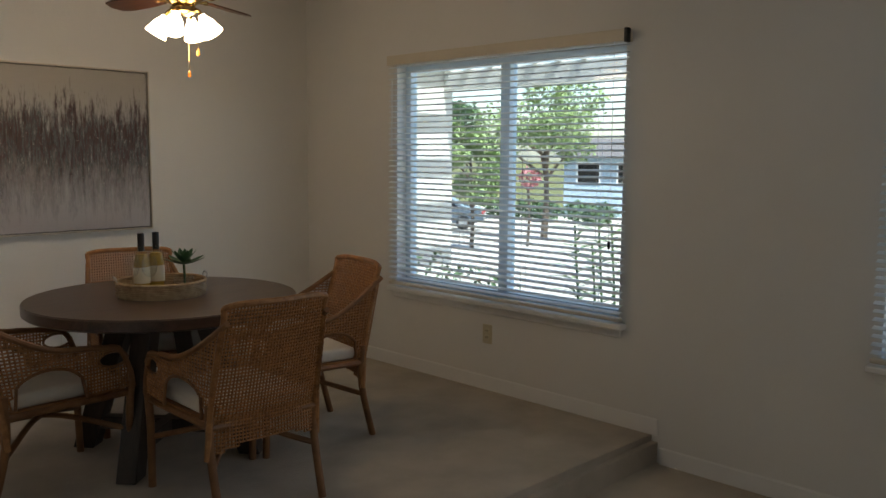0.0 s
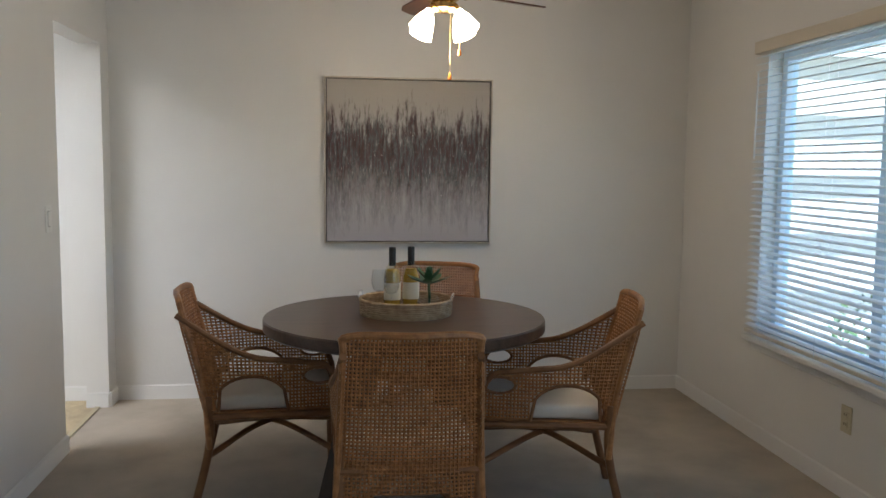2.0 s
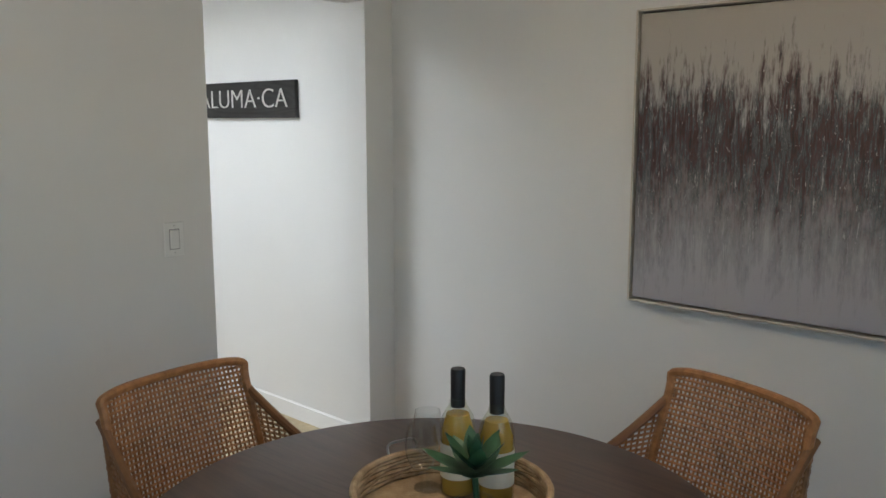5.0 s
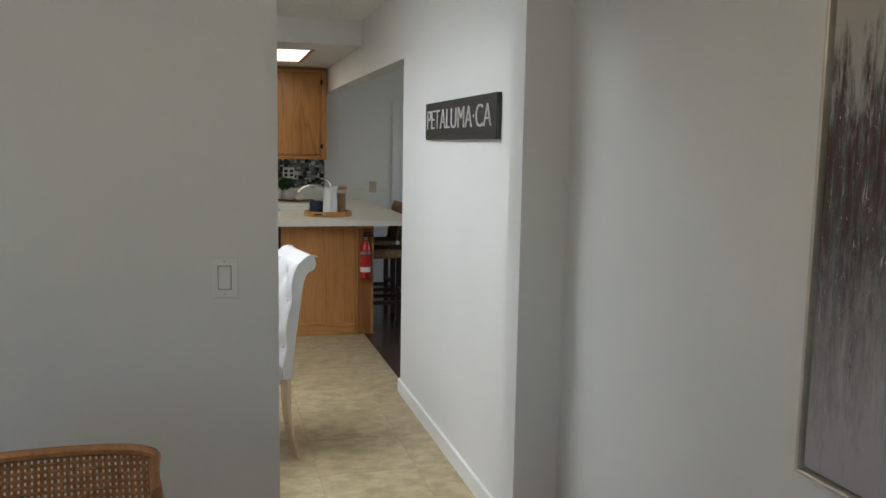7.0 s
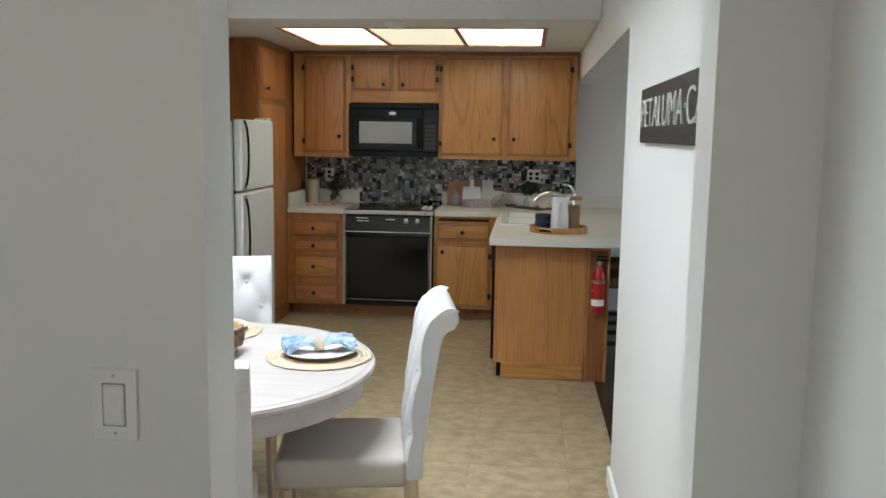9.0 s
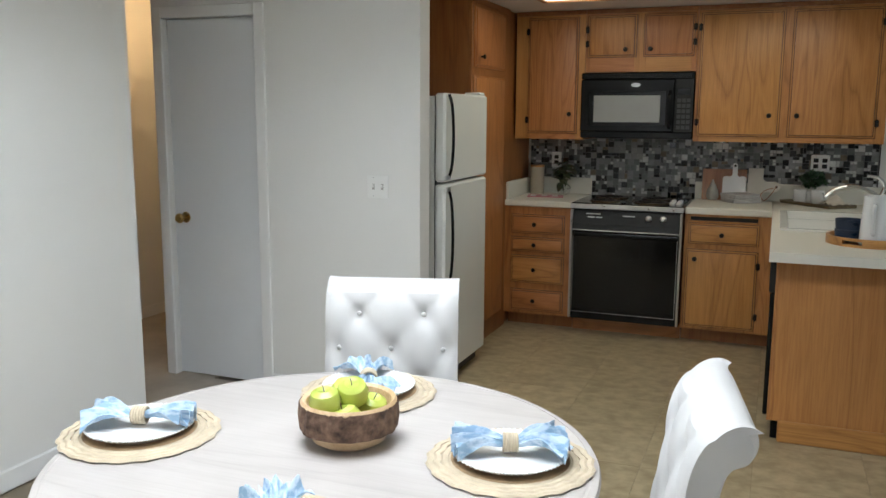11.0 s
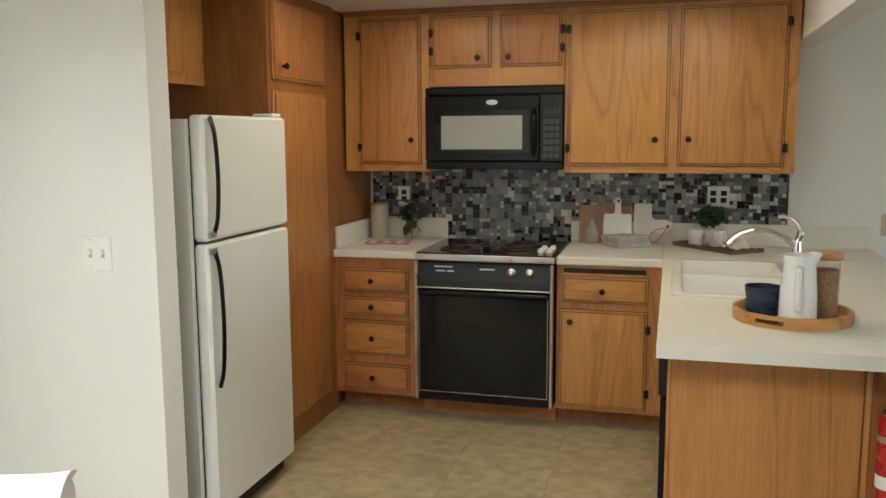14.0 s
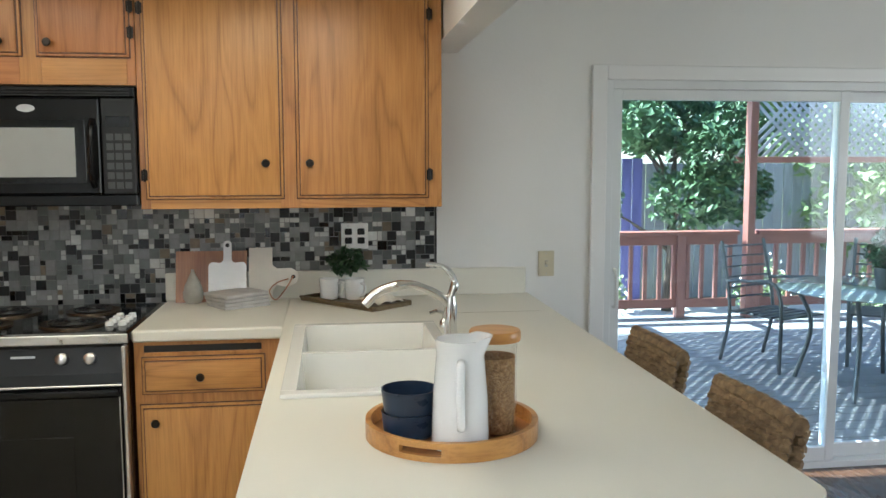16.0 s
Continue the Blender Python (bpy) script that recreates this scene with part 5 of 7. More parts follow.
def dining_window(name, y0, y1, z0, z1, blind_label):
    wd = tagged(thing(name, "", "", Matrix.Translation((XE, y0, z0))), "", "", "", "structure")
    w, h = y1 - y0, z1 - z0
    for d in ((0, 0.045, 0, h), (w - 0.045, w, 0, h), (0.045, w - 0.045, 0, 0.05), (0.045, w - 0.045, h - 0.045, h)):
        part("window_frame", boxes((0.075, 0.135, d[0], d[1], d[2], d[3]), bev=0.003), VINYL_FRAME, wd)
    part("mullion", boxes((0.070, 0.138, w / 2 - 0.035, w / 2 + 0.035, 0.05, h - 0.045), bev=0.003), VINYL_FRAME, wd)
    for a, c_ in ((0.045, w / 2 - 0.035), (w / 2 + 0.035, w - 0.045)):
        pn = part("pane", boxes((0.104, 0.110, a, c_, 0.05, h - 0.045)), CLEAR, wd, "clear window pane")
        pn.visible_shadow = False
    part("window_sill", boxes((-0.055, 0.075, -0.045, w + 0.045, -0.03, 0.0), bev=0.006), TRIM, wd, "painted sill board")
    part("apron", boxes((-0.014, 0.0, -0.02, w + 0.02, -0.075, -0.03), bev=0.003), TRIM, wd)
    bd = thing("window_blind", blind_label, "blind", Matrix.Translation((XE - 0.03, y0, z0)), "slatted blinds")
    part("headrail", boxes((-0.03, 0.028, -0.035, w + 0.035, h - 0.005, h + 0.055), bev=0.003), VALANCE, bd, "cream valance strip")
    part("headrail_clip", boxes((-0.034, 0.0, -0.04, -0.022, h - 0.01, h + 0.06), bev=0.002), DARK_PLASTIC, bd)
    n = 40
    sl = sheet(lambda u, v: (0.019 * (2 * u - 1), -0.03 + (w + 0.06) * v, 0.004 * (1 - (2 * u - 1) ** 2)), 4, 1, 0.0022)
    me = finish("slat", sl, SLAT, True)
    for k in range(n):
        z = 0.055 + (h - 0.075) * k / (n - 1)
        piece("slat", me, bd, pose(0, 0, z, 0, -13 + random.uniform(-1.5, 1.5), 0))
    part("bottom_rail", boxes((-0.02, 0.02, -0.03, w + 0.03, 0.012, 0.032), bev=0.004), VALANCE, bd)
    for y in (0.12, w * 0.36, w * 0.64, w - 0.12):
        cd = bmesh.new()
        tube(cd, [(-0.021, y, h), (-0.021, y, 0.02)], 0.0012, 4)
        tube(cd, [(0.021, y, h), (0.021, y, 0.02)], 0.0012, 4)
        part("ladder_cord", cd, SLAT, bd)
    wdn = bmesh.new()
    tube(wdn, [(-0.032, w - 0.02, h - 0.10), (-0.036, w - 0.02, h - 0.52)], 0.004, 6)
    part("tilt_wand", wdn, SLAT, bd)
    tube_c = bmesh.new()
    tube(tube_c, [(-0.032, 0.03, h), (-0.034, 0.03, 0.42)], 0.0016, 5)
    part("lift_cord", tube_c, SLAT, bd)
    part("cord_knob", boxes((-0.04, -0.028, 0.024, 0.036, 0.38, 0.42), bev=0.003), DARK_PLASTIC, bd)
    return wd


dining_window("window_1", *W1, "white slatted blind lowered with slats open over dining window")
dining_window("window_2", *W2, "white slatted blind lowered over the living room window")

# hall door
dr = tagged(thing("door_1", "", "", Matrix.Translation((-3.34, 1.325, 0.0))), "plain white flush door, closed", "", "", "structure")
part("door_slab", boxes((-0.04, 0.0, 0.004, 0.596, 0.01, 2.026), bev=0.002), DOOR_PAINT, dr)
part("door_stop", boxes((-0.06, -0.04, 0.0, 0.60, 0.0, 2.03)), TRIM, dr)
kn = lathe([(0.0, 0.0), (0.032, 0.0), (0.03, 0.006), (0.012, 0.01), (0.011, 0.03), (0.024, 0.042), (0.029, 0.058), (0.022, 0.07), (0.0, 0.073)], 24)
part("door_knob", kn, BRASS, dr, "aged brass door knob", pose(0.0, 0.08, 0.93, 0, 90, 0), True)
for z in (0.25, 1.05, 1.80):
    part("hinge", boxes((-0.003, 0.006, 0.585, 0.607, z - 0.045, z + 0.045), bev=0.002), DOOR_PAINT, dr)
for d in ((1.265, 1.325, 0.0, 2.09), (1.925, 1.985, 0.0, 2.09), (1.325, 1.925, 2.03, 2.09)):
    built("trim_door_casing", boxes((-3.31, -3.294, d[0], d[1], d[2], d[3]), bev=0.003), TRIM)

# ---- breakfast nook ----
NX, NY, NZ, NR = -1.09, 3.585, 0.735, 0.635
WASHED = wood("whitewashed_wood", (0.42, 0.39, 0.375), (0.46, 0.43, 0.415), (0.50, 0.47, 0.455), "y", 0.4, 2.0, 0.2, 0.0)
nt_ = thing("breakfast_table", "round whitewashed wooden pedestal table set for a meal", "table", Matrix.Translation((NX, NY, 0.0)))
part("tabletop", lathe([(0.0, NZ - 0.03), (NR - 0.02, NZ - 0.03), (NR - 0.004, NZ - 0.022), (NR, NZ - 0.012), (NR - 0.004, NZ - 0.003), (NR - 0.02, NZ), (NR - 0.021, NZ - 0.0015), (NR - 0.027, NZ - 0.0015), (NR - 0.028, NZ), (0.0, NZ)], 96), WASHED, nt_, "", None, True)
part("apron", lathe([(NR - 0.06, NZ - 0.11), (NR - 0.045, NZ - 0.105), (NR - 0.045, NZ - 0.03), (NR - 0.06, NZ - 0.03)], 72), WASHED, nt_, "", None, True)
part("pedestal", lathe([(0.0, 0.05), (0.13, 0.05), (0.14, 0.09), (0.09, 0.16), (0.075, 0.28), (0.11, 0.42), (0.085, 0.52), (0.10, 0.60), (0.22, 0.63), (0.22, NZ - 0.03), (0.0, NZ - 0.03)], 36), WASHED, nt_, "turned pedestal", None, True)
for k in range(4):
    ft = bmesh.new()
    tube(ft, smooth_line([(0.09, 0, 0.15), (0.22, 0, 0.12), (0.34, 0, 0.045), (0.40, 0, 0.028)], 5), [0.04] * 8 + [0.03] * 8, 10)
    part("foot", ft, WASHED, nt_, "", pose(0, 0, 0, 0, 0, 45 + 90 * k), True)

WHITE_CLOTH = mat("white_upholstery", (0.55, 0.54, 0.53), 0.6, var=0.05, scale=6, bump=0.4, bscale=300, depth=0.0008)
PALE_LEG = wood("pale_oak_leg", (0.38, 0.27, 0.17), (0.50, 0.37, 0.25), (0.58, 0.45, 0.32), "z", 0.5)
BACK = [(-0.185, 0.40), (-0.19, 0.50), (-0.20, 0.62), (-0.214, 0.74), (-0.232, 0.86), (-0.25, 0.93), (-0.275, 0.968), (-0.31, 0.985), (-0.345, 0.975), (-0.362, 0.945), (-0.352, 0.915), (-0.325, 0.90), (-0.305, 0.86), (-0.285, 0.74), (-0.268, 0.62), (-0.255, 0.50), (-0.25, 0.40)]
TUFTS = [(x, z) for r, z in enumerate((0.55, 0.66, 0.77, 0.88)) for x in ((-0.105, 0.105) if r % 2 else (-0.17, 0.0, 0.17))]


def tufted_chair(at):
    c = thing("tufted_chair", "white button-tufted dining chair with rolled top and oak legs", "chair", at, "white chairs round the breakfast table")
    pr = smooth_line([(0, y, z) for y, z in BACK], 5)
    bm = bmesh.new()
    nx, hw = 44, 0.216
    rows = []
    for k, p in enumerate(pr):
        front = p.y > -0.262 and k < len(pr) * 0.45
        row = []
        for i in range(nx + 1):
            s = 2 * i / nx - 1
            x = hw * s
            dy = -0.016 * abs(s) ** 10 * (1 if k < len(pr) / 2 else -1)
            if front:
                dip = 0.0
                for tx_, tz in TUFTS:
                    d2 = (x - tx_) ** 2 + (p.z - tz) ** 2
                    dip += 0.017 * math.exp(-d2 / 0.0006)
                diag = abs(math.sin((x / 0.21 + (p.z - 0.55) / 0.22) * math.pi)) * abs(math.sin((x / 0.21 - (p.z - 0.55) / 0.22) * math.pi))
                dy += 0.013 * diag ** 0.5 - dip
            row.append(bm.verts.new((x, p.y + dy, p.z)))
        rows.append(row)
    for a, b_ in zip(rows, rows[1:]):
        for i in range(nx):
            bm.faces.new((a[i], a[i + 1], b_[i + 1], b_[i]))
    bm.faces.new([r[0] for r in rows])
    bm.faces.new([r[-1] for r in rows])
    bm.faces.new(rows[0] + rows[-1][::-1])
    bk = part("backrest", bm, WHITE_CLOTH, c, "button-tufted back with scrolled top", None, True)
    for tx_, tz in TUFTS:
        yy = min(pr, key=lambda p: (p.z - tz) ** 2 + (0 if p.y > -0.262 else 1)).y - 0.012
        bt = lathe([(0.0, 0.006), (0.006, 0.0045), (0.0085, 0.0), (0.007, -0.003)], 12)
        part("button", bt, WHITE_CLOTH, bk, "", pose(tx_, yy + 0.004, tz, -90, 0, 0), True)
    st = bmesh.new()
    box(st, -0.22, 0.22, -0.19, 0.25, 0.37, 0.475, 0.03, 4)
    part("seat", st, mat("taupe_linen_seat", (0.50, 0.455, 0.41), 0.7, var=0.06, scale=6, bump=0.4, bscale=300, depth=0.0008), c, "smooth taupe upholstered seat", None, True)
    for x in (-0.20, 0.20):
        lg = bmesh.new()
        tube(lg, [(x, 0.215, 0.37), (x, 0.22, 0.0)], [0.024, 0.016], 4)
        part("leg", lg, PALE_LEG, c, "pale tapered wooden leg")
        lg = bmesh.new()
        tube(lg, smooth_line([(x, -0.205, 0.40), (x, -0.215, 0.2), (x, -0.26, 0.0)], 4), [0.024] * 3 + [0.021] * 3 + [0.017] * 3, 4)
        part("leg", lg, PALE_LEG, c, "pale tapered wooden leg")
    return c


tc_ = tufted_chair(pose(-1.625, 3.47, 0, 0, 0, -72))
copy_thing(tc_, pose(-1.10, 4.142, 0, 0, 0, 190))
copy_thing(tc_, pose(-0.475, 3.765, 0, 0, 0, 107))

# place settings
RAFFIA = mat("woven_raffia", (0.55, 0.46, 0.33), 0.85, var=0.2, scale=20, bump=0.6, bscale=150, depth=0.002)
RAFFIA_D = mat("brown_raffia", (0.33, 0.22, 0.12), 0.85, var=0.3, scale=30, bump=0.6, bscale=150, depth=0.002)
CHINA = mat("white_china", (0.80, 0.80, 0.79), 0.12, var=0.01, bump=0.0)
NAPKIN = mat("pale_blue_linen", (0.56, 0.66, 0.76), 0.9, var=0.1, scale=60, bump=0.6, bscale=300, depth=0.001, col2=(0.28, 0.42, 0.58), stretch=(0.25, 1, 1), edge=0.08)


def setting(x, y, a):
    m = pose(x, y, NZ, 0, 0, a)
    pm = thing("placemat", "round woven raffia placemat on the breakfast table", "placemat", m, "place settings")
    bm = bmesh.new()
    for k in range(11):
        r = 0.018 + 0.0165 * k
        tube(bm, [((r + (0.0035 * math.sin(q * 1.9) if k > 8 else 0)) * math.cos(q * math.pi / 32), (r + (0.0035 * math.sin(q * 1.9) if k > 8 else 0)) * math.sin(q * math.pi / 32), 0.005) for q in range(65)], 0.009, 5, False, 0.5)
    tagged(part("woven_mat", bm, RAFFIA, pm), "", "", "", "stuff")
    part("inner_ring", lathe([(0.10, 0.0105), (0.118, 0.0125), (0.136, 0.0105)], 48), RAFFIA_D, pm, "brown inner ring", None, True)
    pl = thing("dinner_plate", "white china plate with beaded rim on a placemat", "plate", m @ Matrix.Translation((0, 0, 0.0128)), "place settings")
    part("plate_body", lathe([(0.0, 0.0), (0.07, 0.0), (0.085, 0.004), (0.128, 0.014), (0.13, 0.017), (0.126, 0.0175), (0.083, 0.008), (0.0, 0.006)], 64), CHINA, pl, "", None, True)
    bd = bmesh.new()
    for q in range(60):
        ball(bd, (0.129 * math.cos(q * math.pi / 30), 0.129 * math.sin(q * math.pi / 30), 0.0165), 0.0038, 1)
    tagged(part("beaded_rim", bd, CHINA, pl), "", "", "", "stuff")
    nk = thing("napkin", "pale blue linen napkin gathered in a woven ring", "napkin", m @ pose(0, 0, 0.034, 0, 0, 20), "place settings")
    for s in (-1, 1):
        for j in range(3 if s < 0 else 2):
            wob_ = random.uniform(0, 6)
            spread = (j - (1 if s < 0 else 0.5)) * (18 if s < 0 else 40)

            def fold(u, v, s=s, j=j, wob_=wob_, spread=spread):
                d = 0.014 + 0.12 * u
                wd_ = (0.010 + (0.046 if s > 0 else 0.030) * u ** 0.8 * (0.8 + 0.25 * math.sin(v * 5 + wob_))) * (2 * v - 1)
                ang = radians(spread * (0.4 + 0.6 * u))
                x, y = d, wd_
                z = 0.012 + 0.012 * math.sin(v * 9 + wob_) * (0.35 + u) + 0.006 * math.sin(v * 23 + u * 7 + 2 * wob_) * (0.3 + u) + 0.016 * math.sin(u * 3.0) * (1.3 if s > 0 else 0.6) + 0.004 * j
                z = max(z, -0.008 + 0.0 * u)
                xr, yr = x * math.cos(ang) - y * math.sin(ang), x * math.sin(ang) + y * math.cos(ang)
                return (s * xr, yr, z)
            part("fold", sheet(fold, 14, 22, 0.0022), NAPKIN, nk, "", None, True)
    rg_ = bmesh.new()
    for k in range(5):
        tube(rg_, [(-0.014 + 0.007 * k, 0.021 * math.cos(q * math.pi / 12), 0.014 + 0.019 * math.sin(q * math.pi / 12)) for q in range(25)], 0.0042, 6, False)
    part("napkin_ring", rg_, RAFFIA, nk, "woven straw ring", None, True)


setting(-1.20, 4.0, 90)
setting(-1.51, 3.485, 190)
setting(-0.68, 3.70, 10)
setting(-1.02, 3.10, 270)

bwl = thing("bark_bowl", "wooden bowl with rough bark sides holding green apples", "bowl", Matrix.Translation((-1.175, 3.60, NZ)))
BARK = mat("dark_bark", (0.27, 0.165, 0.11), 0.9, var=0.5, scale=40, bump=1.0, bscale=60, depth=0.008, col2=(0.05, 0.028, 0.02))
PALEWOOD = wood("pale_bowl_wood", (0.42, 0.27, 0.14), (0.55, 0.38, 0.21), (0.65, 0.48, 0.30), "x", 0.5)
bk_ = bmesh.new()
lathe([(0.095, 0.03), (0.118, 0.04), (0.122, 0.07), (0.118, 0.105)], 72, bk_)
for v in bk_.verts:
    k = 1 + 0.05 * noise.noise(Vector((v.co.x * 60, v.co.y * 60, v.co.z * 20)))
    v.co.x *= k
    v.co.y *= k
part("bark", bk_, BARK, bwl, "rough dark bark")
part("inside", lathe([(0.0, 0.0), (0.07, 0.0), (0.09, 0.012), (0.098, 0.032), (0.117, 0.104), (0.112, 0.112), (0.103, 0.106), (0.085, 0.03), (0.0, 0.02)], 48), PALEWOOD, bwl, "pale turned wood", None, True)
APPLE = mat("green_apple", (0.55, 0.60, 0.14), 0.25, var=0.2, scale=20, bump=0.05, col2=(0.44, 0.53, 0.09))
for k, (ax, ay, az) in enumerate(((-0.045, 0.03, 0.075), (0.05, 0.035, 0.075), (0.0, -0.05, 0.078), (-0.005, 0.01, 0.128), (-0.05, -0.04, 0.105), (0.055, -0.03, 0.112))):
    ap = thing("apple", "shiny green apple in the bark bowl", "apple", pose(-1.175 + ax, 3.60 + ay, NZ + az - 0.035, random.uniform(-25, 25), random.uniform(-25, 25), random.uniform(0, 360)), "green apples")
    part("flesh", lathe([(0.0, 0.004), (0.012, 0.0), (0.024, 0.004), (0.036, 0.022), (0.039, 0.042), (0.032, 0.062), (0.018, 0.07), (0.006, 0.066), (0.0, 0.062)], 28), APPLE, ap, "", None, True)
    sb = bmesh.new()
    tube(sb, [(0, 0, 0.06), (0.002, 0, 0.072), (0.005, 0, 0.082)], 0.0014, 5)
    part("stalk", sb, BARK, ap)

# ---- things on the worktop ----
CZ = 0.922
wtr = thing("serving_tray", "round honey-coloured wooden serving tray on the peninsula", "tray", pose(-3.875, 4.96, CZ, 0, 0, 8) @ Matrix.Scale(0.9, 4))
TRAYWOOD = wood("acacia_tray", (0.30, 0.12, 0.03), (0.46, 0.21, 0.055), (0.58, 0.30, 0.09), "y", 0.35)
part("base", lathe([(0.0, 0.0), (0.20, 0.0), (0.20, 0.01), (0.0, 0.01)], 56), OAK_SHADED, wtr, "", None, True)
wl = bmesh.new()
for k in range(64):
    a0, a1 = 2 * math.pi * k / 64, 2 * math.pi * (k + 1) / 64
    mid = math.degrees((a0 + a1) / 2)
    hole = min(abs(mid - 325), abs(mid - 145)) < 15
    for z0, z1 in (((0.0, 0.014), (0.031, 0.045)) if hole else ((0.0, 0.045),)):
        vs = [[wl.verts.new((r * math.cos(a), r * math.sin(a), z)) for r, z in ((0.199, z0), (0.213, z0), (0.213, z1), (0.199, z1))] for a in (a0, a1)]
        for q in range(4):
            wl.faces.new((vs[0][q], vs[0][(q + 1) % 4], vs[1][(q + 1) % 4], vs[1][q]))
        wl.faces.new(vs[0])
        wl.faces.new(vs[1])
bmesh.ops.remove_doubles(wl, verts=wl.verts, dist=1e-5)
part("side_wall", wl, TRAYWOOD, wtr, "curved wall with cut-out grips")
NAVY = mat("navy_stoneware", (0.014, 0.03, 0.062), 0.3, var=0.15, scale=20, bump=0.1)
for k in range(2):
    solo("cereal_bowl", lathe([(0.0, 0.0), (0.045, 0.0), (0.062, 0.012), (0.068, 0.066), (0.065, 0.066), (0.059, 0.014), (0.0, 0.006)], 36), NAVY, "navy blue stoneware bowl stacked on the wooden tray", "bowl", Matrix.Translation((-3.835, 4.862, CZ + 0.0102 + 0.049 * k)) @ Matrix.Scale(0.9, 4), "navy bowls", smooth=True)
pt = thing("pitcher", "tall white ceramic pitcher with a side handle", "pitcher", pose(-3.765, 4.962, CZ + 0.0102, 0, 0, 0))
ptb = lathe([(0.0, 0.0), (0.058, 0.0), (0.0605, 0.006), (0.057, 0.11), (0.050, 0.195), (0.052, 0.228), (0.049, 0.228), (0.047, 0.195), (0.053, 0.11), (0.055, 0.01), (0.0, 0.008)], 40)
for v in ptb.verts:
    if v.co.z > 0.215 and v.co.y > 0.03:
        v.co.y += 0.016 * (v.co.y / 0.05)
        v.co.z += 0.006
part("body", ptb, CHINA, pt, "", None, True)
hd = bmesh.new()
tube(hd, smooth_line([(0.05, -0.006, 0.19), (0.082, -0.012, 0.185), (0.09, -0.014, 0.14), (0.085, -0.012, 0.07), (0.052, -0.006, 0.05)], 6), 0.0085, 10, True, 0.8)
part("handle", hd, CHINA, pt, "", None, True)
jr = thing("storage_jar", "clear glass jar of brown oats with wooden lid", "jar", Matrix.Translation((-3.85, 5.052, CZ + 0.0102)))
OATS = mat("brown_oats", (0.46, 0.29, 0.14), 0.9, var=0.6, scale=150, bump=1.0, bscale=220, depth=0.005, col2=(0.20, 0.10, 0.04))
part("oats", lathe([(0.0, 0.004), (0.044, 0.004), (0.045, 0.17), (0.0, 0.172)], 32), OATS, jr, "rolled brown grain", None, True)
part("glass_wall", lathe([(0.0, 0.0), (0.048, 0.0), (0.049, 0.004), (0.049, 0.205)], 36), STEM, jr, "", None, True)
part("lid", lathe([(0.0, 0.205), (0.056, 0.205), (0.057, 0.209), (0.057, 0.224), (0.054, 0.228), (0.0, 0.228)], 40), TRAYWOOD, jr, "round wooden lid", None, True)

# tray of mugs behind the sink
bt = thing("metal_tray", "rectangular beaded bronze tray with mugs and a napkin", "tray", pose(-5.665, 4.80, CZ, 0, 0, 41))
BRONZE = mat("antique_bronze", (0.20, 0.15, 0.085), 0.45, 0.7, var=0.3, scale=40, bump=0.4, bscale=200)
part("plate", boxes((-0.22, 0.22, -0.105, 0.105, 0.0, 0.006), bev=0.002), BRONZE, bt)
for d in ((-0.23, 0.23, -0.115, -0.10), (-0.23, 0.23, 0.10, 0.115), (-0.23, -0.215, -0.10, 0.10), (0.215, 0.23, -0.10, 0.10)):
    part("raised_edge", boxes((d[0], d[1], d[2], d[3], 0.0, 0.022), bev=0.004), BRONZE, bt)
bds = bmesh.new()
for k in range(36):
    ball(bds, (-0.225 + 0.45 * k / 35, -0.116, 0.018), 0.006, 1)
for k in range(17):
    ball(bds, (0.231, -0.10 + 0.2 * k / 16, 0.018), 0.006, 1)
tagged(part("bead_edge", bds, BRONZE, bt), "", "", "", "stuff")
for mx_, my_, a in ((-5.755, 4.69, 60), (-5.735, 4.80, 40)):
    mg = thing("mug", "plain white ceramic mug on the bronze tray", "mug", pose(mx_, my_, CZ + 0.0062, 0, 0, a), "white mugs")
    part("cup", lathe([(0.0, 0.0), (0.036, 0.0), (0.04, 0.006), (0.043, 0.09), (0.040, 0.09), (0.036, 0.01), (0.0, 0.008)], 28), CHINA, mg, "", None, True)
    hd = bmesh.new()
    tube(hd, smooth_line([(0.04, 0, 0.072), (0.064, 0, 0.07), (0.07, 0, 0.045), (0.058, 0, 0.022), (0.039, 0, 0.02)], 5), 0.0055, 8)
    part("handle", hd, CHINA, mg, "", None, True)
CREAM = mat("cream_cloth", (0.68, 0.62, 0.53), 0.9, var=0.1, scale=15, bump=0.5, bscale=300, depth=0.001)
cl = sheet(lambda u, v: (0.17 * (u - 0.5), 0.14 * (v - 0.5), 0.008 + 0.05 * math.exp(-((u - 0.5) ** 2 + (v - 0.5) ** 2) * 9) * (1.0 + 0.35 * math.sin(u * 13) * math.cos(v * 11)) + 0.01 * abs(math.sin(u * 9 + v * 7))), 22, 22, 0.003)
solo("cloth_napkin", cl, CREAM, "crumpled cream cloth napkin on the bronze tray", "napkin", pose(-5.61, 4.905, CZ + 0.0062, 0, 0, 30), smooth=True)
GREEN = mat("leaf_green", (0.05, 0.125, 0.05), 0.55, var=0.4, scale=30, bump=0.1, random_tone=0.3)
GREEN_D = mat("leaf_dark_green", (0.035, 0.085, 0.03), 0.45, var=0.5, scale=18, bump=0.1, random_tone=0.35, col2=(0.09, 0.06, 0.035))


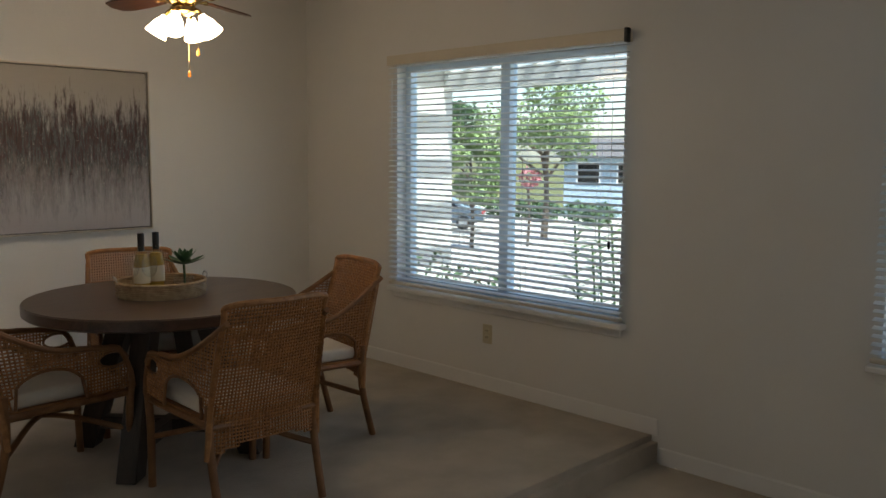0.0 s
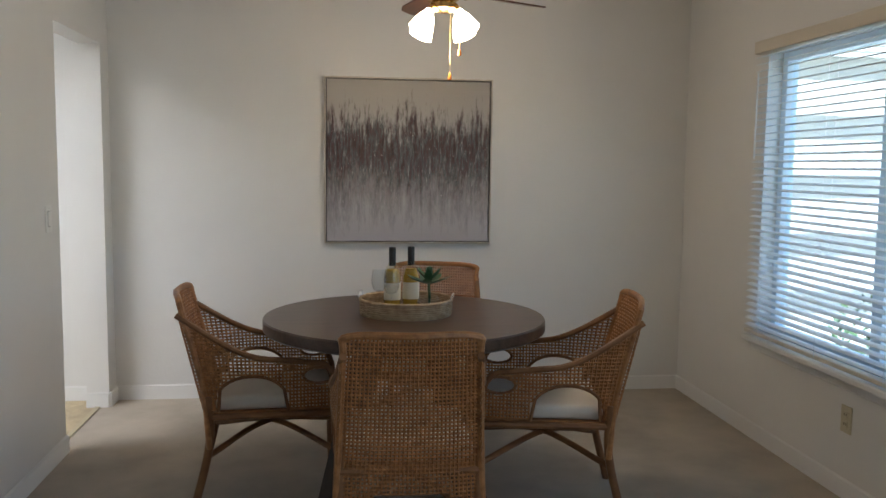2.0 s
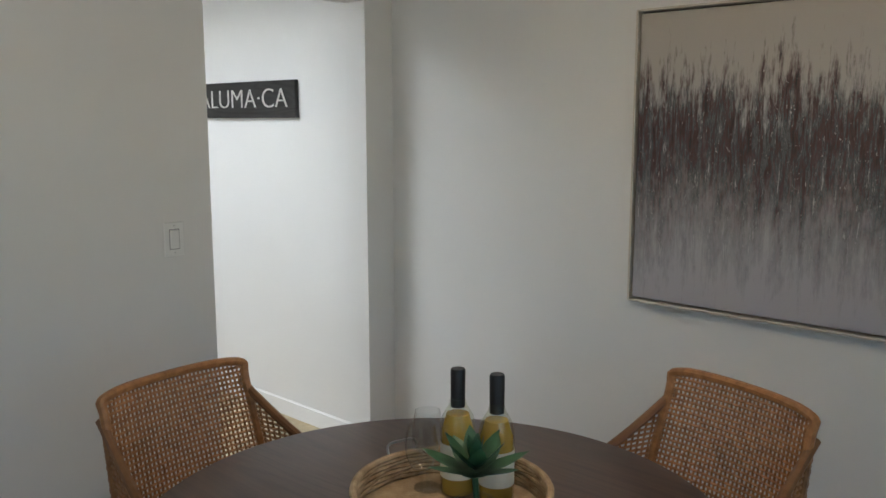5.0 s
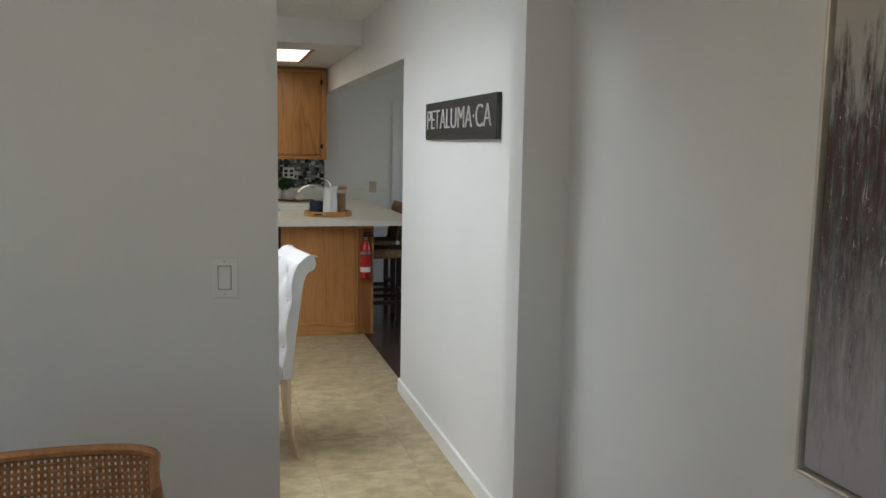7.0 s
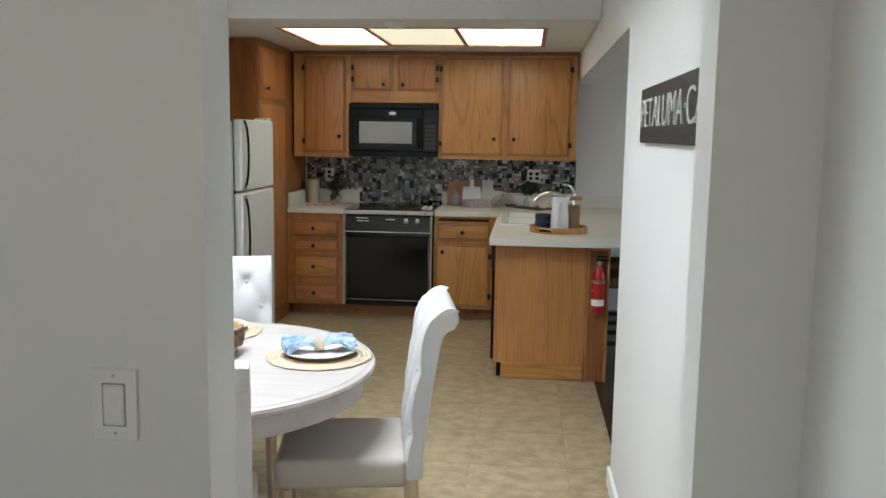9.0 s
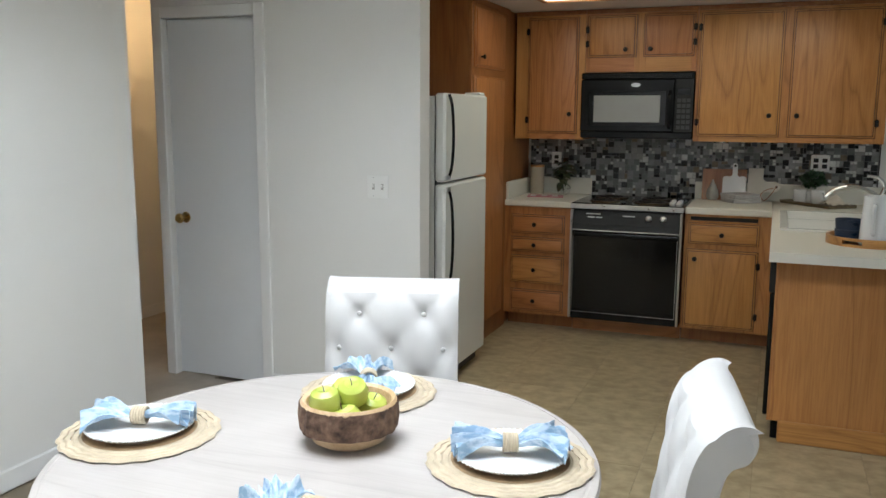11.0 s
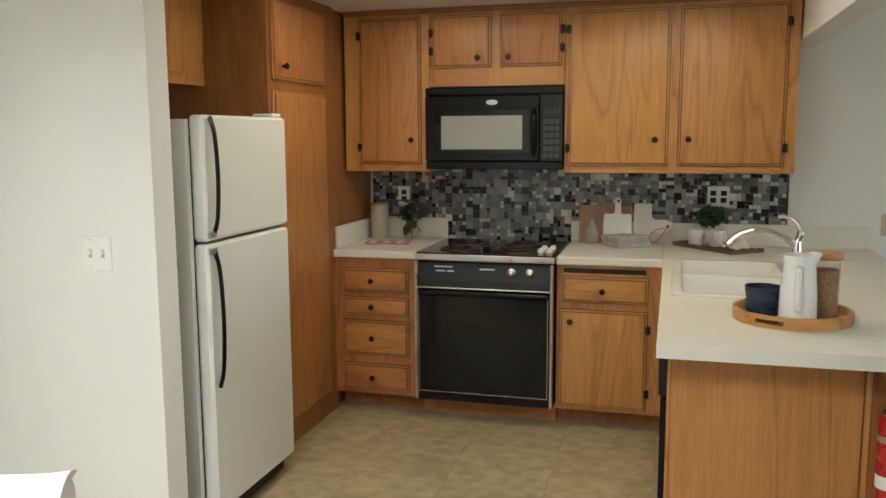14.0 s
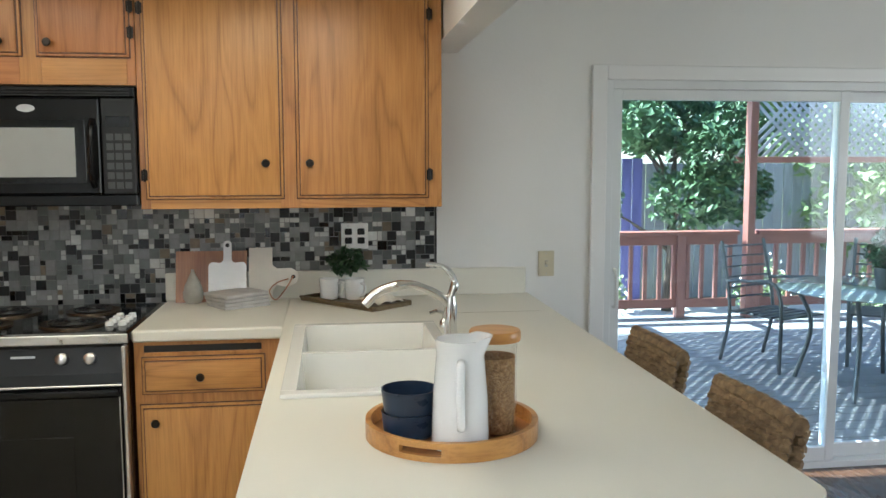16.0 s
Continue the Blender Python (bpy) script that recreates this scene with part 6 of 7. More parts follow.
def bush(bm, centre, radius, n, size, rng, squash=0.8):
    """A cloud of small leaves with gaps."""
    for _ in range(n):
        d = Vector((rng.gauss(0, 1), rng.gauss(0, 1), rng.gauss(0, 1))).normalized()
        r = radius * rng.uniform(0.35, 1.0) ** 0.5 * (0.85 + 0.3 * noise.noise(d * 2.3 + Vector(centre)))
        p = Vector(centre) + Vector((d.x * r, d.y * r, d.z * r * squash))
        s = size * rng.uniform(0.6, 1.3)
        q = Euler((rng.uniform(-1, 1), rng.uniform(-1, 1), rng.uniform(0, 6.3))).to_matrix()
        vs = [bm.verts.new(p + q @ Vector(o)) for o in ((-s, 0, 0), (0, -s * 0.45, 0.1 * s), (s, 0, 0), (0, s * 0.45, 0.1 * s))]
        bm.faces.new(vs)
    return bm


rng = random.Random(5)
bp_ = thing("potted_herb", "small bushy green herb in a white cup", "plant", Matrix.Translation((-5.785, 4.765, CZ)))
part("cup", lathe([(0.0, 0.0), (0.035, 0.0), (0.042, 0.085), (0.039, 0.085), (0.0, 0.07)], 24), CHINA, bp_, "", None, True)
tagged(part("foliage", bush(bmesh.new(), (0.012, 0, 0.165), 0.098, 520, 0.015, rng, 0.72), GREEN, bp_, "dense small green leaves"), "", "", "", "stuff")

# boards, gourd, cloth
def board(name, outline, thick, at, material, label, hole=None):
    bm = bmesh.new()
    lo = [bm.verts.new((0, y, z)) for y, z in outline]
    hi = [bm.verts.new((thick, y, z)) for y, z in outline]
    bm.faces.new(lo)
    bm.faces.new(hi)
    for k in range(len(outline)):
        n = (k + 1) % len(outline)
        bm.faces.new((lo[k], lo[n], hi[n], hi[k]))
    t_ = thing(name, label, "cutting board", at, "cutting boards")
    part("slab", bm, material, t_)
    if hole:
        part("grip_hole", lathe([(0.0, 0.0), (0.009, 0.0)], 14), SLOT, t_, "", Matrix.Translation((thick + 0.0006, *hole)) @ pose(0, 0, 0, 0, 90, 0))
    return t_


MARBLE = mat("white_marble", (0.72, 0.71, 0.69), 0.25, scale=5, var=0.12, bump=0.02)
CHERRY = wood("cherry_board", (0.20, 0.07, 0.03), (0.32, 0.13, 0.055), (0.40, 0.18, 0.08), "z", 0.4)
rr_ = lambda c, r, a0, a1, n=8: [(c[0] + r * math.cos(radians(a0 + (a1 - a0) * k / n)), c[1] + r * math.sin(radians(a0 + (a1 - a0) * k / n))) for k in range(n + 1)]
board("cutting_board", [(0, 0), (0.30, 0), (0.30, 0.222), (0, 0.222)], 0.014, pose(XB + 0.072, 4.035, CZ, 0, -13, 0), CHERRY, "reddish rectangular wooden board leaning on the backsplash")
board("cutting_board", [(0.0, 0.0), (0.16, 0.0)] + rr_((0.14, 0.155), 0.02, 0, 90) + rr_((0.115, 0.19), 0.018, 270, 180, 5) + [(0.097, 0.235)] + rr_((0.08, 0.252), 0.017, 0, 180, 8) + [(0.063, 0.235)] + rr_((0.045, 0.19), 0.018, 360, 270, 5) + rr_((0.02, 0.155), 0.02, 90, 180), 0.014, pose(XB + 0.095, 4.175, CZ, 0, -13, 0), MARBLE, "white marble paddle board leaning on the backsplash", (0.08, 0.248))
board("cutting_board", [(0.0, 0.0), (0.10, 0.0), (0.10, 0.045), (0.12, 0.07), (0.165, 0.06), (0.20, 0.075), (0.215, 0.105), (0.205, 0.13), (0.18, 0.145), (0.12, 0.142), (0.10, 0.16), (0.10, 0.235), (0.0, 0.235)], 0.012, pose(XB + 0.088, 4.345, CZ, 0, -13, 0), mat("painted_cream_board", (0.62, 0.59, 0.52), 0.5), "cream painted handled board leaning on the backsplash", (0.19, 0.105))
lp = thing("leather_loop", "thin brown leather loop hanging from the cream board", "strap", pose(XB + 0.085, 4.535, CZ))
t_ = bmesh.new()
tube(t_, smooth_line([(0, 0.0, 0.11), (0.02, -0.03, 0.06), (0.035, -0.075, 0.012), (0.04, -0.10, 0.05), (0.035, -0.07, 0.085), (0.015, -0.02, 0.10)], 6), 0.003, 6)
part("loop", t_, CHERRY, lp, "", None, True)
solo("gourd_vase", lathe([(0.0, 0.0), (0.03, 0.0), (0.041, 0.018), (0.043, 0.045), (0.034, 0.08), (0.018, 0.112), (0.008, 0.135), (0.0055, 0.146), (0.0, 0.147)], 28), mat("grey_stoneware", (0.38, 0.36, 0.31), 0.6, var=0.15, scale=30, bump=0.4), "pear-shaped grey stoneware vase on the worktop", "vase", Matrix.Translation((-5.755, 4.11, CZ)), smooth=True)
TOWEL = mat("grey_towel", (0.46, 0.44, 0.42), 0.95, var=0.15, scale=20, bump=0.8, bscale=250, depth=0.002)
for k in range(4):
    bm = bmesh.new()
    box(bm, -0.085, 0.085, -0.105, 0.105, 0.0, 0.0155, 0.0065, 3)
    for v in bm.verts:
        v.co.z += 0.0015 * math.sin(v.co.x * 40 + k) * (v.co.z > 0.008)
    solo("kitchen_towel", bm, TOWEL, "folded grey kitchen towel in a low stack", "towel", pose(-5.665 + 0.004 * k, 4.31 - 0.003 * k, CZ + 0.0158 * k, 0, 0, 32 + 3 * k), "stack of towels", smooth=True)
# left of the range
cn = thing("canister", "tall beige ceramic canister with wooden lid", "canister", Matrix.Translation((-5.69, 2.83, CZ)))
part("body", lathe([(0.0, 0.0), (0.05, 0.0), (0.053, 0.005), (0.053, 0.205), (0.0, 0.205)], 36), mat("beige_ceramic", (0.44, 0.39, 0.30), 0.6, var=0.08), cn, "", None, True)
part("lid", lathe([(0.0, 0.205), (0.054, 0.205), (0.054, 0.22), (0.0, 0.222)], 36), TRAYWOOD, cn, "", None, True)
vg = thing("leafy_vase", "glass vase with trailing dark green leaves", "plant", Matrix.Translation((-5.67, 3.04, CZ)))
part("vase", lathe([(0.0, 0.0), (0.03, 0.0), (0.05, 0.02), (0.053, 0.05), (0.035, 0.085), (0.034, 0.085), (0.05, 0.05), (0.0, 0.006)], 28), STEM, vg, "", None, True)
lf2 = finish("leaf", leaf_blade(0.10, 0.026, -0.03), GREEN_D, True)
for k in range(34):
    piece("leaf", lf2, vg, Matrix.Translation((rng.uniform(-0.02, 0.02), rng.uniform(-0.02, 0.02), 0.09 + 0.0045 * k)) @ pose(0, 0, 0, rng.uniform(-30, 30), rng.uniform(-35, 30), 137.5 * k) @ Matrix.Scale(rng.uniform(0.7, 1.15), 4))
stm = bmesh.new()
for k in range(5):
    tube(stm, [(0, 0, 0.02), (0.01 * math.cos(k * 1.3), 0.01 * math.sin(k * 1.3), 0.12), (0.03 * math.cos(k * 1.3), 0.03 * math.sin(k * 1.3), 0.21)], 0.002, 5)
part("stems", stm, GREEN_D, vg)
mgz = thing("magazine", "pink and white magazine lying on the worktop", "magazine", pose(-5.49, 2.95, CZ, 0, 0, 12))
part("cover", boxes((-0.07, 0.07, -0.13, 0.13, 0.0, 0.006), bev=0.001), mat("pink_cover", (0.55, 0.16, 0.22), 0.35), mgz)
for k in range(3):
    part("print_band", boxes((-0.06, 0.06, -0.11 + 0.08 * k, -0.07 + 0.08 * k, 0.006, 0.0066)), PLATE_WHITE, mgz)
box_ = solo("tea_box", boxes((-0.02, 0.02, -0.035, 0.035, 0.0, 0.075), bev=0.003), PLATE_WHITE, "small white box beside the canister", "box", Matrix.Translation((-5.79, 2.80, CZ)))

# ---- patio door ----
sd_ = tagged(thing("door_2", "", "", Matrix.Translation((XB - 0.10, 5.965, 0.0))), "white-framed sliding glass patio door", "", "", "structure")
DW, DH = 2.235, 1.90
ALU = mat("white_aluminium", (0.72, 0.74, 0.74), 0.35, var=0.03, bump=0.03)
for d in ((0, 0.035, 0, DH), (DW - 0.035, DW, 0, DH), (0.035, DW - 0.035, DH - 0.04, DH), (0.035, DW - 0.035, -0.02, 0.03)):
    part("door_frame", boxes((-0.03, 0.10, d[0], d[1], d[2], d[3]), bev=0.002), ALU, sd_)
for x0, y0, y1 in ((0.045, 0.035, 1.225), (0.0, 1.185, DW - 0.035)):
    for d in ((y0, y0 + 0.05, 0.03, DH - 0.04), (y1 - 0.05, y1, 0.03, DH - 0.04), (y0 + 0.05, y1 - 0.05, DH - 0.09, DH - 0.04), (y0 + 0.05, y1 - 0.05, 0.03, 0.10)):
        part("sash", boxes((x0, x0 + 0.035, d[0], d[1], d[2], d[3]), bev=0.003), ALU, sd_)
    pn = part("pane", boxes((x0 + 0.015, x0 + 0.020, y0 + 0.05, y1 - 0.05, 0.10, DH - 0.09)), CLEAR, sd_, "clear glass pane")
    pn.visible_shadow = False
hb = bmesh.new()
tube(hb, smooth_line([(0.08, 0.06, 0.84), (0.11, 0.06, 0.86), (0.11, 0.06, 1.0), (0.08, 0.06, 1.02)], 5), 0.008, 8)
part("pull_handle", hb, ALU, sd_, "white pull handle", None, True)
for d in ((5.895, 5.965, 0.0, 1.965), (8.20, 8.265, 0.0, 1.965), (5.965, 8.20, 1.90, 1.965)):
    built("trim_patio_door", boxes((XB, XB + 0.018, d[0], d[1], d[2], d[3]), bev=0.003), TRIM)

# ---- bar stools ----
SEAGRASS = mat("woven_seagrass", (0.30, 0.20, 0.105), 0.8, var=0.5, scale=45, bump=0.8, bscale=130, depth=0.004, col2=(0.11, 0.068, 0.033))
STOOL_LEG = mat("espresso_wood", (0.03, 0.018, 0.012), 0.4, var=0.2)


def bar_stool(at):
    s_ = thing("bar_stool", "woven seagrass bar stool with dark wooden legs", "stool", at, "stools along the peninsula")
    bm = bmesh.new()
    for k in range(18):
        z = 0.66 + 0.0172 * k
        y = -0.20 - 0.05 * (k / 17)
        for side in (-1, 1):
            tube(bm, [(-0.185 + 0.37 * q / 26, y + side * (0.017 + 0.0065 * math.sin((q + (k % 2)) * math.pi)) + 0.006 * math.cos(q * math.pi + k * math.pi) - 0.012 * math.sin(q / 26 * math.pi), z + 0.002 * math.sin(q * 2.1 + k)) for q in range(27)], 0.0098, 5)
    tagged(part("woven_back", bm, SEAGRASS, s_, "thick plaited seagrass back"), "thick plaited seagrass back", "", "", "stuff")
    top = bmesh.new()
    tube(top, [(-0.185 + 0.37 * q / 20, -0.252 - 0.012 * math.sin(q / 20 * math.pi), 0.968 + 0.003 * math.sin(q * 2.0)) for q in range(21)], 0.022, 8)
    part("top_roll", top, SEAGRASS, s_, "", None, True)
    st = bmesh.new()
    box(st, -0.185, 0.185, -0.19, 0.19, 0.58, 0.655, 0.02, 3)
    part("seat", st, SEAGRASS, s_, "woven seat", None, True)
    for x in (-0.16, 0.16):
        for y in (-0.165, 0.165):
            part("leg", boxes((x - 0.02, x + 0.02, y - 0.02, y + 0.02, 0.0, 0.585), bev=0.003), STOOL_LEG, s_)
        part("stretcher", boxes((x - 0.012, x + 0.012, -0.145, 0.145, 0.20, 0.23), bev=0.002), STOOL_LEG, s_)
    for y in (-0.165, 0.165):
        part("stretcher", boxes((-0.14, 0.14, y - 0.012, y + 0.012, 0.26, 0.29), bev=0.002), STOOL_LEG, s_)
    return s_


b1 = bar_stool(pose(-4.49, 5.435, 0, 0, 0, 180))
copy_thing(b1, pose(-3.86, 5.42, 0, 0, 0, 180))

# ---- garden behind the patio door ----
CONCRETE = mat("sunny_concrete", (0.50, 0.47, 0.42), 0.9, var=0.1, scale=1.2, bump=0.4, bscale=40, depth=0.003)
DECK = wood("weathered_deck", (0.21, 0.215, 0.225), (0.27, 0.275, 0.285), (0.33, 0.335, 0.34), "y", 0.7, 3.0, 0.4, 0.0)
REDWOOD = wood("redwood_rail", (0.20, 0.07, 0.05), (0.29, 0.11, 0.08), (0.36, 0.15, 0.11), "y", 0.6)
REDWOOD_Z = wood("redwood_post", (0.22, 0.085, 0.065), (0.31, 0.13, 0.10), (0.38, 0.17, 0.13), "z", 0.6)
FENCE = wood("blue_grey_fence", (0.10, 0.10, 0.26), (0.14, 0.135, 0.36), (0.18, 0.17, 0.43), "z", 0.7)
GREYFENCE = wood("grey_fence", (0.22, 0.22, 0.23), (0.30, 0.30, 0.31), (0.38, 0.38, 0.38), "z", 0.8)
GRASS = mat("dry_lawn", (0.16, 0.17, 0.06), 0.95, scale=2.0, var=0.4, bump=0.8, bscale=60, depth=0.02)
gr = bmesh.new()
for x0, x1, y0, y1 in ((-400, XB - 0.16, -400, 400), (XB - 0.16, XE + 0.15, -400, -3.8), (XB - 0.16, XE + 0.15, 9.8, 400)):
    box(gr, x0, x1, y0, y1, -0.9, -0.45)


def falling(bm, xs, y0, y1, lift, thick=0.4):
    """A slab that follows the street side's fall: level, then down to the road, then level."""
    fall = lambda x: -0.45 - 0.081 * min(22.0, max(0.0, x - 8.0)) + lift
    rings = [[bm.verts.new((x, y, fall(x) - d)) for y, d in ((y0, 0), (y1, 0), (y1, thick), (y0, thick))] for x in xs]
    for a, b in zip(rings, rings[1:]):
        for q in range(4):
            bm.faces.new((a[q], a[(q + 1) % 4], b[(q + 1) % 4], b[q]))
    bm.faces.new(rings[0])
    bm.faces.new(rings[-1])
    return bm


falling(gr, (XE + 0.15, 8.0, 30.0, 400.0), -400, 400, 0.0)
built("ground", gr, GRASS)
dk = built("deck_frame", boxes((-10.25, XB - 0.15, 3.0, 15.0, -0.40, -0.085)), DECK)
plank = finish("deck_board", boxes((-0.068, 0.068, -6.0, 6.0, 0.0, 0.035), bev=0.004), DECK)
for k in range(29):
    piece("deck_board", plank, dk, Matrix.Translation((-10.17 + 0.1425 * k, 9.0, -0.085)))


def railing(x, y0, y1, along="y"):
    r = thing("deck_railing", "reddish-brown wooden deck railing with upright balusters", "railing", Matrix.Translation((x, y0, -0.05)))
    n = y1 - y0
    part("cap_rail", boxes((-0.07, 0.07, 0, n, 0.84, 0.88), bev=0.005), REDWOOD, r)
    part("top_rail", boxes((-0.02, 0.02, 0, n, 0.74, 0.84), bev=0.004), REDWOOD, r)
    part("bottom_rail", boxes((-0.02, 0.02, 0, n, 0.10, 0.19), bev=0.004), REDWOOD, r)
    bal = finish("baluster", boxes((-0.018, 0.018, -0.018, 0.018, 0.19, 0.74)), REDWOOD_Z)
    for k in range(int(n / 0.15)):
        piece("baluster", bal, r, Matrix.Translation((0, 0.08 + 0.15 * k, 0)))
    for k in range(int(n / 1.6) + 1):
        part("post", boxes((-0.045, 0.045, 1.6 * k - 0.045, 1.6 * k + 0.045, 0.0, 0.84), bev=0.004), REDWOOD_Z, r)
    return r


railing(-10.1, 3.4, 8.8)
railing(-10.1, 9.0, 14.6)
# lattice roof over the deck
pg = thing("pergola", "redwood pergola with grey lattice roof over the deck", "pergola", Matrix.Translation((-10.05, 0.0, -0.05)))
for y in (4.2, 8.9, 13.6):
    part("post", boxes((-0.055, 0.055, y - 0.04, y + 0.04, 0.0, 2.22), bev=0.005), REDWOOD_Z, pg)
part("beam", boxes((-0.06, 0.06, 3.4, 14.4, 2.22, 2.40), bev=0.005), REDWOOD, pg)
part("wall_beam", boxes((3.85, 3.92, 3.4, 14.4, 2.22, 2.40)), REDWOOD, pg)
raf = finish("rafter", boxes((0.06, 3.85, -0.025, 0.025, 2.26, 2.40), bev=0.003), REDWOOD)
for k in range(10):
    piece("rafter", raf, pg, Matrix.Translation((0, 4.0 + 1.12 * k, 0)))
lat = bmesh.new()
for k in range(118):
    y = 3.0 + 0.098 * k
    for s, z in ((1, 2.41), (-1, 2.425)):
        a = (0.35, y if s > 0 else y + 3.0)
        b_ = (3.9, y + 3.0 if s > 0 else y)
        w_ = 0.033
        vs = [(a[0], a[1] - w_), (b_[0], b_[1] - w_), (b_[0], b_[1] + w_), (a[0], a[1] + w_)]
        lo = [lat.verts.new((*p, z)) for p in vs]
        hi = [lat.verts.new((*p, z + 0.01)) for p in vs]
        lat.faces.new(lo)
        lat.faces.new(hi)
        for q in range(4):
            lat.faces.new((lo[q], lo[(q + 1) % 4], hi[(q + 1) % 4], hi[q]))
tagged(part("lattice", lat, GREYFENCE, pg, "criss-cross lattice strips"), "", "", "", "stuff")

ls = thing("lattice_screen", "weathered white lattice screen on redwood posts beyond the deck", "trellis", Matrix.Translation((-11.2, 9.25, -0.45)))
for y in (2.4, 4.8):
    part("post", boxes((-0.045, 0.045, y - 0.045, y + 0.045, 0.0, 2.95), bev=0.004), REDWOOD_Z, ls)
for z in (1.96, 2.86):
    part("rail", boxes((-0.02, 0.02, 0.045, 4.755, z, z + 0.07), bev=0.003), REDWOOD, ls)
strip = bmesh.new()
for k in range(52):
    for sgn, x in ((1, 0.022), (-1, 0.03)):
        y0 = -0.7 + 0.108 * k
        a, c_ = (y0, y0 + 0.83) if sgn > 0 else (y0 + 0.83, y0)
        if min(a, c_) < 0.05 or max(a, c_) > 4.75:
            continue
        q = [strip.verts.new((x + dx, yy + dy, zz)) for dx in (0, 0.007) for yy, zz, dy in ((a, 2.03, -0.026), (a, 2.03, 0.026), (c_, 2.86, 0.026), (c_, 2.86, -0.026))]
        for f in ((0, 1, 2, 3), (7, 6, 5, 4), (0, 4, 5, 1), (1, 5, 6, 2), (2, 6, 7, 3), (3, 7, 4, 0)):
            strip.faces.new([q[m] for m in f])
tagged(part("lattice", strip, GREYFENCE, ls, "criss-cross lattice strips"), "", "", "", "stuff")
fn = thing("garden_fence", "dark blue board fence behind the deck", "fence", Matrix.Translation((-13.2, 2.0, -0.45)))
bd_ = finish("fence_board", boxes((-0.01, 0.01, -0.07, 0.07, 0.0, 2.02), bev=0.002), FENCE)
for k in range(47):
    piece("fence_board", bd_, fn, Matrix.Translation((0.004 * (k % 2), 0.15 * k, 0)))
fn = thing("garden_fence", "weathered grey board fence at the garden's end", "fence", Matrix.Translation((-13.6, 9.1, -0.45)))
bd_ = finish("fence_board", boxes((-0.01, 0.01, -0.07, 0.07, 0.0, 1.95), bev=0.002), GREYFENCE)
for k in range(56):
    piece("fence_board", bd_, fn, Matrix.Translation((0.004 * (k % 2), 0.15 * k, 0)))
TREE_BARK = mat("tree_bark", (0.10, 0.075, 0.055), 0.95, var=0.4, scale=12, bump=1.0, bscale=40, depth=0.02)
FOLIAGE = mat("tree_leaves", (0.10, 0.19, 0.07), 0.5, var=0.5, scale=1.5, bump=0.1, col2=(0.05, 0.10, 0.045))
# yellower leaves, with strong sunlight put into the raised colour
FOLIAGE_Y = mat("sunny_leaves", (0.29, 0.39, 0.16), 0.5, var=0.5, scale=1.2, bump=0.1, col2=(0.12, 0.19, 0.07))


def tree(name, at, height, spread, leaves, size, material, label, seed, low=0.35):
    r_ = random.Random(seed)
    t_ = thing(name, label, "tree", at)
    tk = bmesh.new()
    tube(tk, smooth_line([(0, 0, 0), (0.05 * spread, 0.02, height * 0.3), (0, 0.06 * spread, height * 0.75)], 4), [0.05 * spread] * 3 + [0.035 * spread] * 3 + [0.02 * spread] * 3, 9)
    part("trunk", tk, TREE_BARK, t_, "", None, True)
    cr = bmesh.new()
    tips = []
    for k in range(9):
        a = k * 2.4
        h0 = height * r_.uniform(low * 0.8, 0.7)
        tip = (spread * r_.uniform(0.35, 0.8) * math.cos(a), spread * r_.uniform(0.35, 0.8) * math.sin(a), min(height * 0.95, h0 + height * r_.uniform(0.1, 0.3)))
        tips.append(tip)
        lb = bmesh.new()
        tube(lb, smooth_line([(0, 0, h0), (tip[0] * 0.5, tip[1] * 0.5, (h0 + tip[2]) / 2 + 0.05), tip], 3), [0.022 * spread] * 3 + [0.012 * spread] * 3 + [0.005 * spread], 6)
        part("limb", lb, TREE_BARK, t_, "", None, True)
    tips.append((0, 0, height * 0.85))
    for tip in tips:
        bush(cr, tip, spread * r_.uniform(0.32, 0.5), leaves // 10, size, r_, 0.8)
    tagged(part("crown", cr, material, t_, "uneven leafy crown"), "", "", "", "stuff")
    return t_


tree("garden_tree", Matrix.Translation((-12.45, 9.05, -0.45)), 3.3, 1.3, 12000, 0.06, FOLIAGE, "dense green garden tree beyond the deck railing", 3, 0.12)
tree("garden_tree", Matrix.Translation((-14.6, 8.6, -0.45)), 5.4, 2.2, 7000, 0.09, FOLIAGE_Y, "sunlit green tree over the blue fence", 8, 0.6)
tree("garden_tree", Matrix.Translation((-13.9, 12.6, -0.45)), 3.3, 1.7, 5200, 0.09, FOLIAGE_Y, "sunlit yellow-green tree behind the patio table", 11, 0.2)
tree("garden_tree", Matrix.Translation((-17.5, 12.5, -0.45)), 6.0, 3.2, 7000, 0.13, FOLIAGE, "tall dark green tree behind the fence", 14, 0.3)
for k, (sx, sy) in enumerate(((-10.75, 7.6), (-10.8, 9.5), (-10.9, 10.9))):
    s_ = thing("garden_shrub", "low pale flowering shrub below the deck railing", "shrub", Matrix.Translation((sx, sy, -0.45)), "shrubs along the deck")
    r_ = random.Random(30 + k)
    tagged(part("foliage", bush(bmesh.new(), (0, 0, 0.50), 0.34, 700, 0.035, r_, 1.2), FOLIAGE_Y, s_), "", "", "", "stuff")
    tagged(part("blossom", bush(bmesh.new(), (0, 0, 0.56), 0.36, 150, 0.03, r_, 1.2), PLATE_WHITE, s_, "white blossoms"), "", "", "", "stuff")
